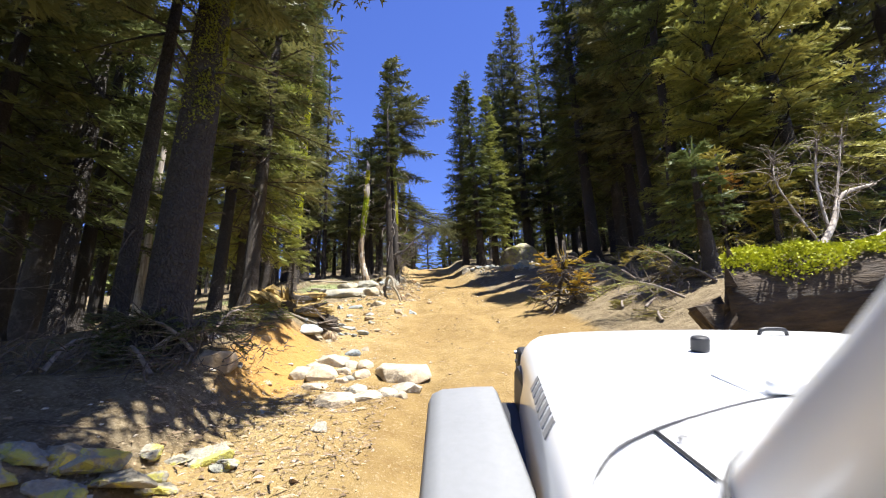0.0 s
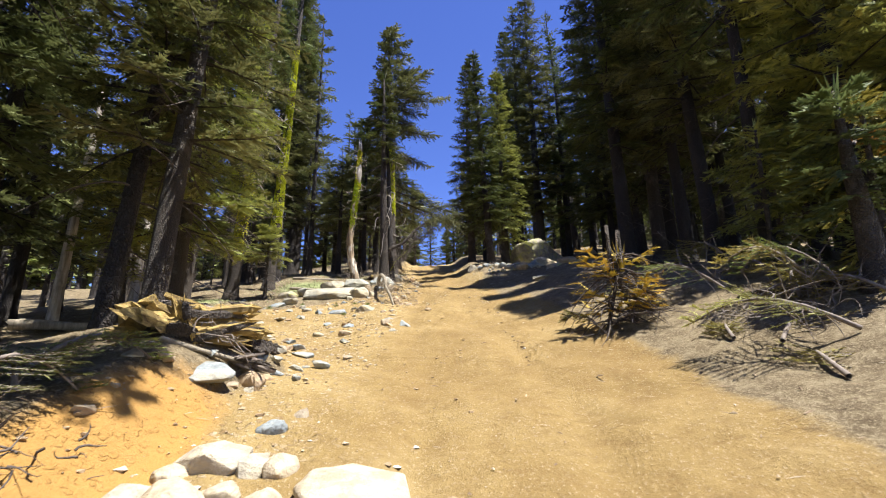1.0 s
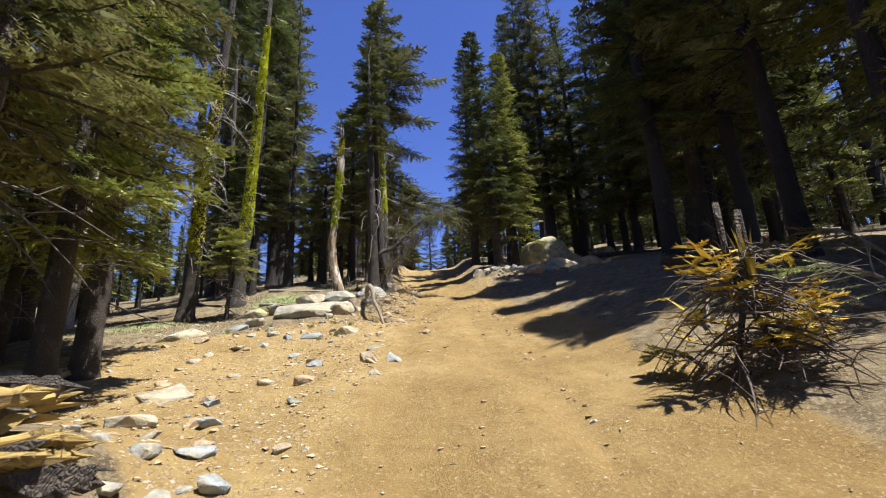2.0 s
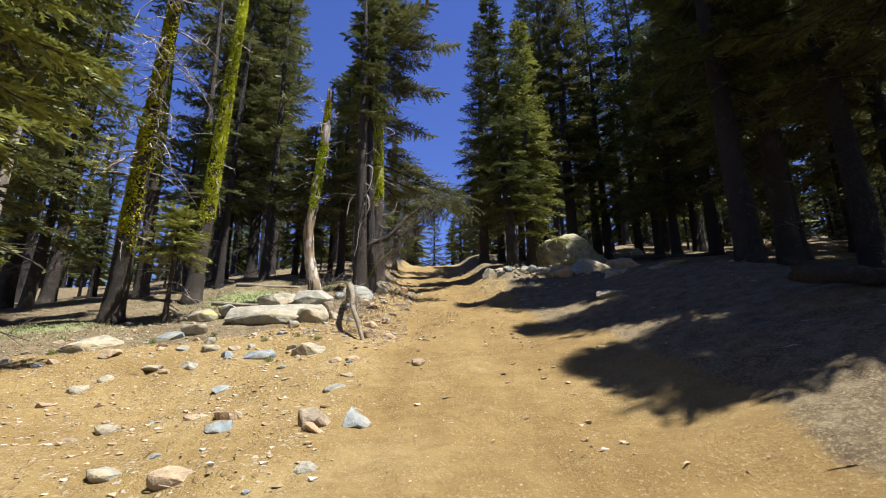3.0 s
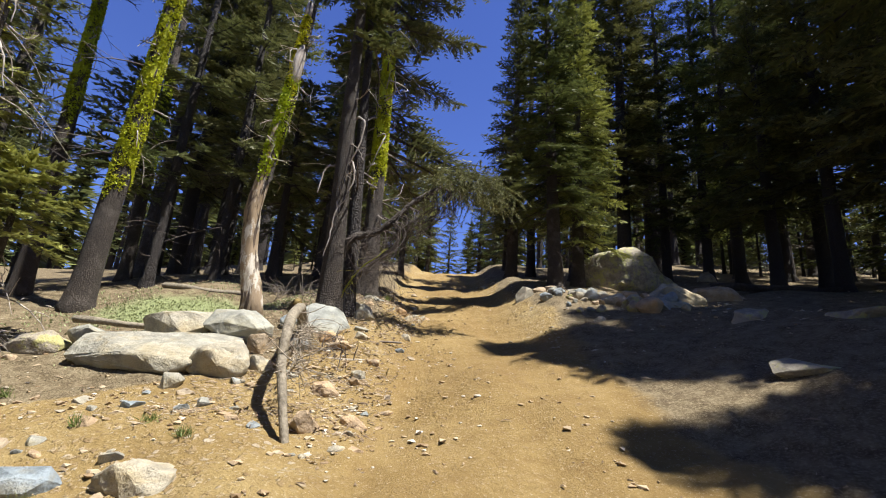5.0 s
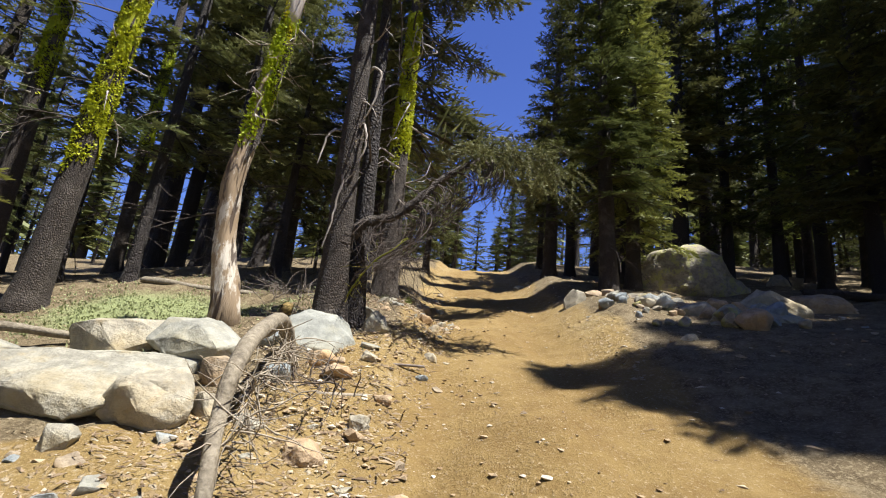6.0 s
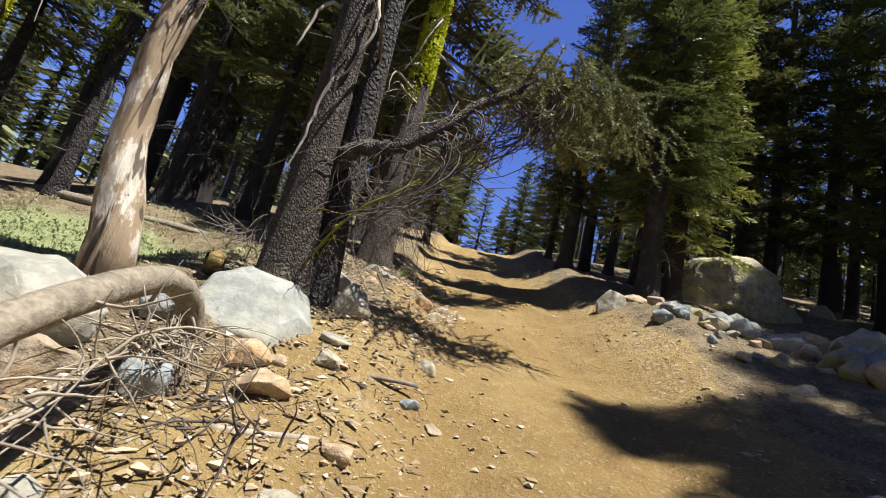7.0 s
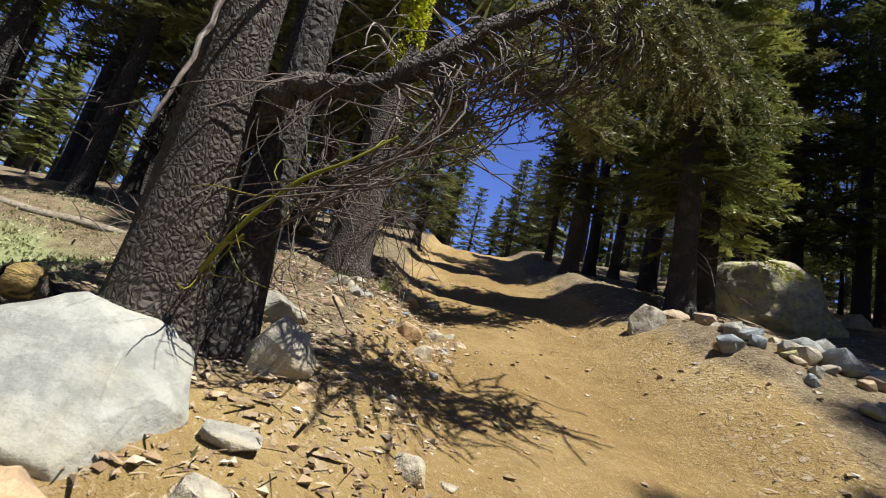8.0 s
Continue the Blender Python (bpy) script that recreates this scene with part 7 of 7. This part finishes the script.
    # windscreen frame: two posts leaning back and a header
    frame_ob = part("windscreen_frame", slab_box(0.3, 1.6, 0.1, 0.16, 0.24, 0.31, 0.02, 3), PAINT, car, "white windscreen frame")
    for u in (0.335, 1.565):
        post = smooth_line([(u, 0.53, -0.34), (u, 0.42, -0.185), (u, 0.29, -0.02), (u, 0.13, 0.27)], 12)
        child("post", quick_mesh("post", *tube(post, np.interp(np.linspace(0, 3, 12), [0, 1, 2, 3], [0.076, 0.057, 0.05, 0.05]), 16), PAINT, True), frame_ob, "thick white windscreen post")
        part("post_seam", disc(0.069, 0.006, pose(u, 0.462, -0.245, 40), 24), BLACK, frame_ob)
    bm = bmesh.new()
    bm.faces.new([bm.verts.new(p) for p in ((0.36, 0.45, -0.24), (1.54, 0.45, -0.24), (1.54, 0.15, 0.25), (0.36, 0.15, 0.25))])
    part("windscreen", bm, GLASS, frame_ob, "clear windscreen")
    part("soft_top", slab_box(0.31, 1.59, -1.9, 0.13, 0.27, 0.34, 0.03, 3), FABRIC, car, "black fabric roof")
    for u in (0.33, 1.57):
        part("side_panel", slab_box(u - 0.01, u + 0.01, -1.9, -0.78, -0.27, 0.28, 0.004, 1), FABRIC, car, "black fabric side panel")
    part("back_panel", slab_box(0.34, 1.56, -1.91, -1.89, -0.27, 0.28, 0.004, 1), FABRIC, car)
    for u in (0.68, 1.22):
        seat = part("seat", slab_box(u - 0.22, u + 0.22, -0.6, -0.1, -0.75, -0.55, 0.05, 3), FABRIC, car, "dark fabric seat")
        part("seat_back", slab_box(u - 0.22, u + 0.22, -0.68, -0.55, -0.6, 0.05, 0.05, 3), FABRIC, seat)
    part("dashboard", slab_box(0.38, 1.52, 0.12, 0.4, -0.5, -0.3, 0.04, 3), BLACK, car)
    part("spare_tyre", disc(0.4, 0.24, pose(1.0, -2.09, -0.6, 90), 32, 0.05), RUBBER, car, "black spare tyre")
    part("rear_bumper", slab_box(0.2, 1.7, -2.1, -1.96, -1.05, -0.88, 0.03, 3), BLACK, car)
    return car


vehicle()
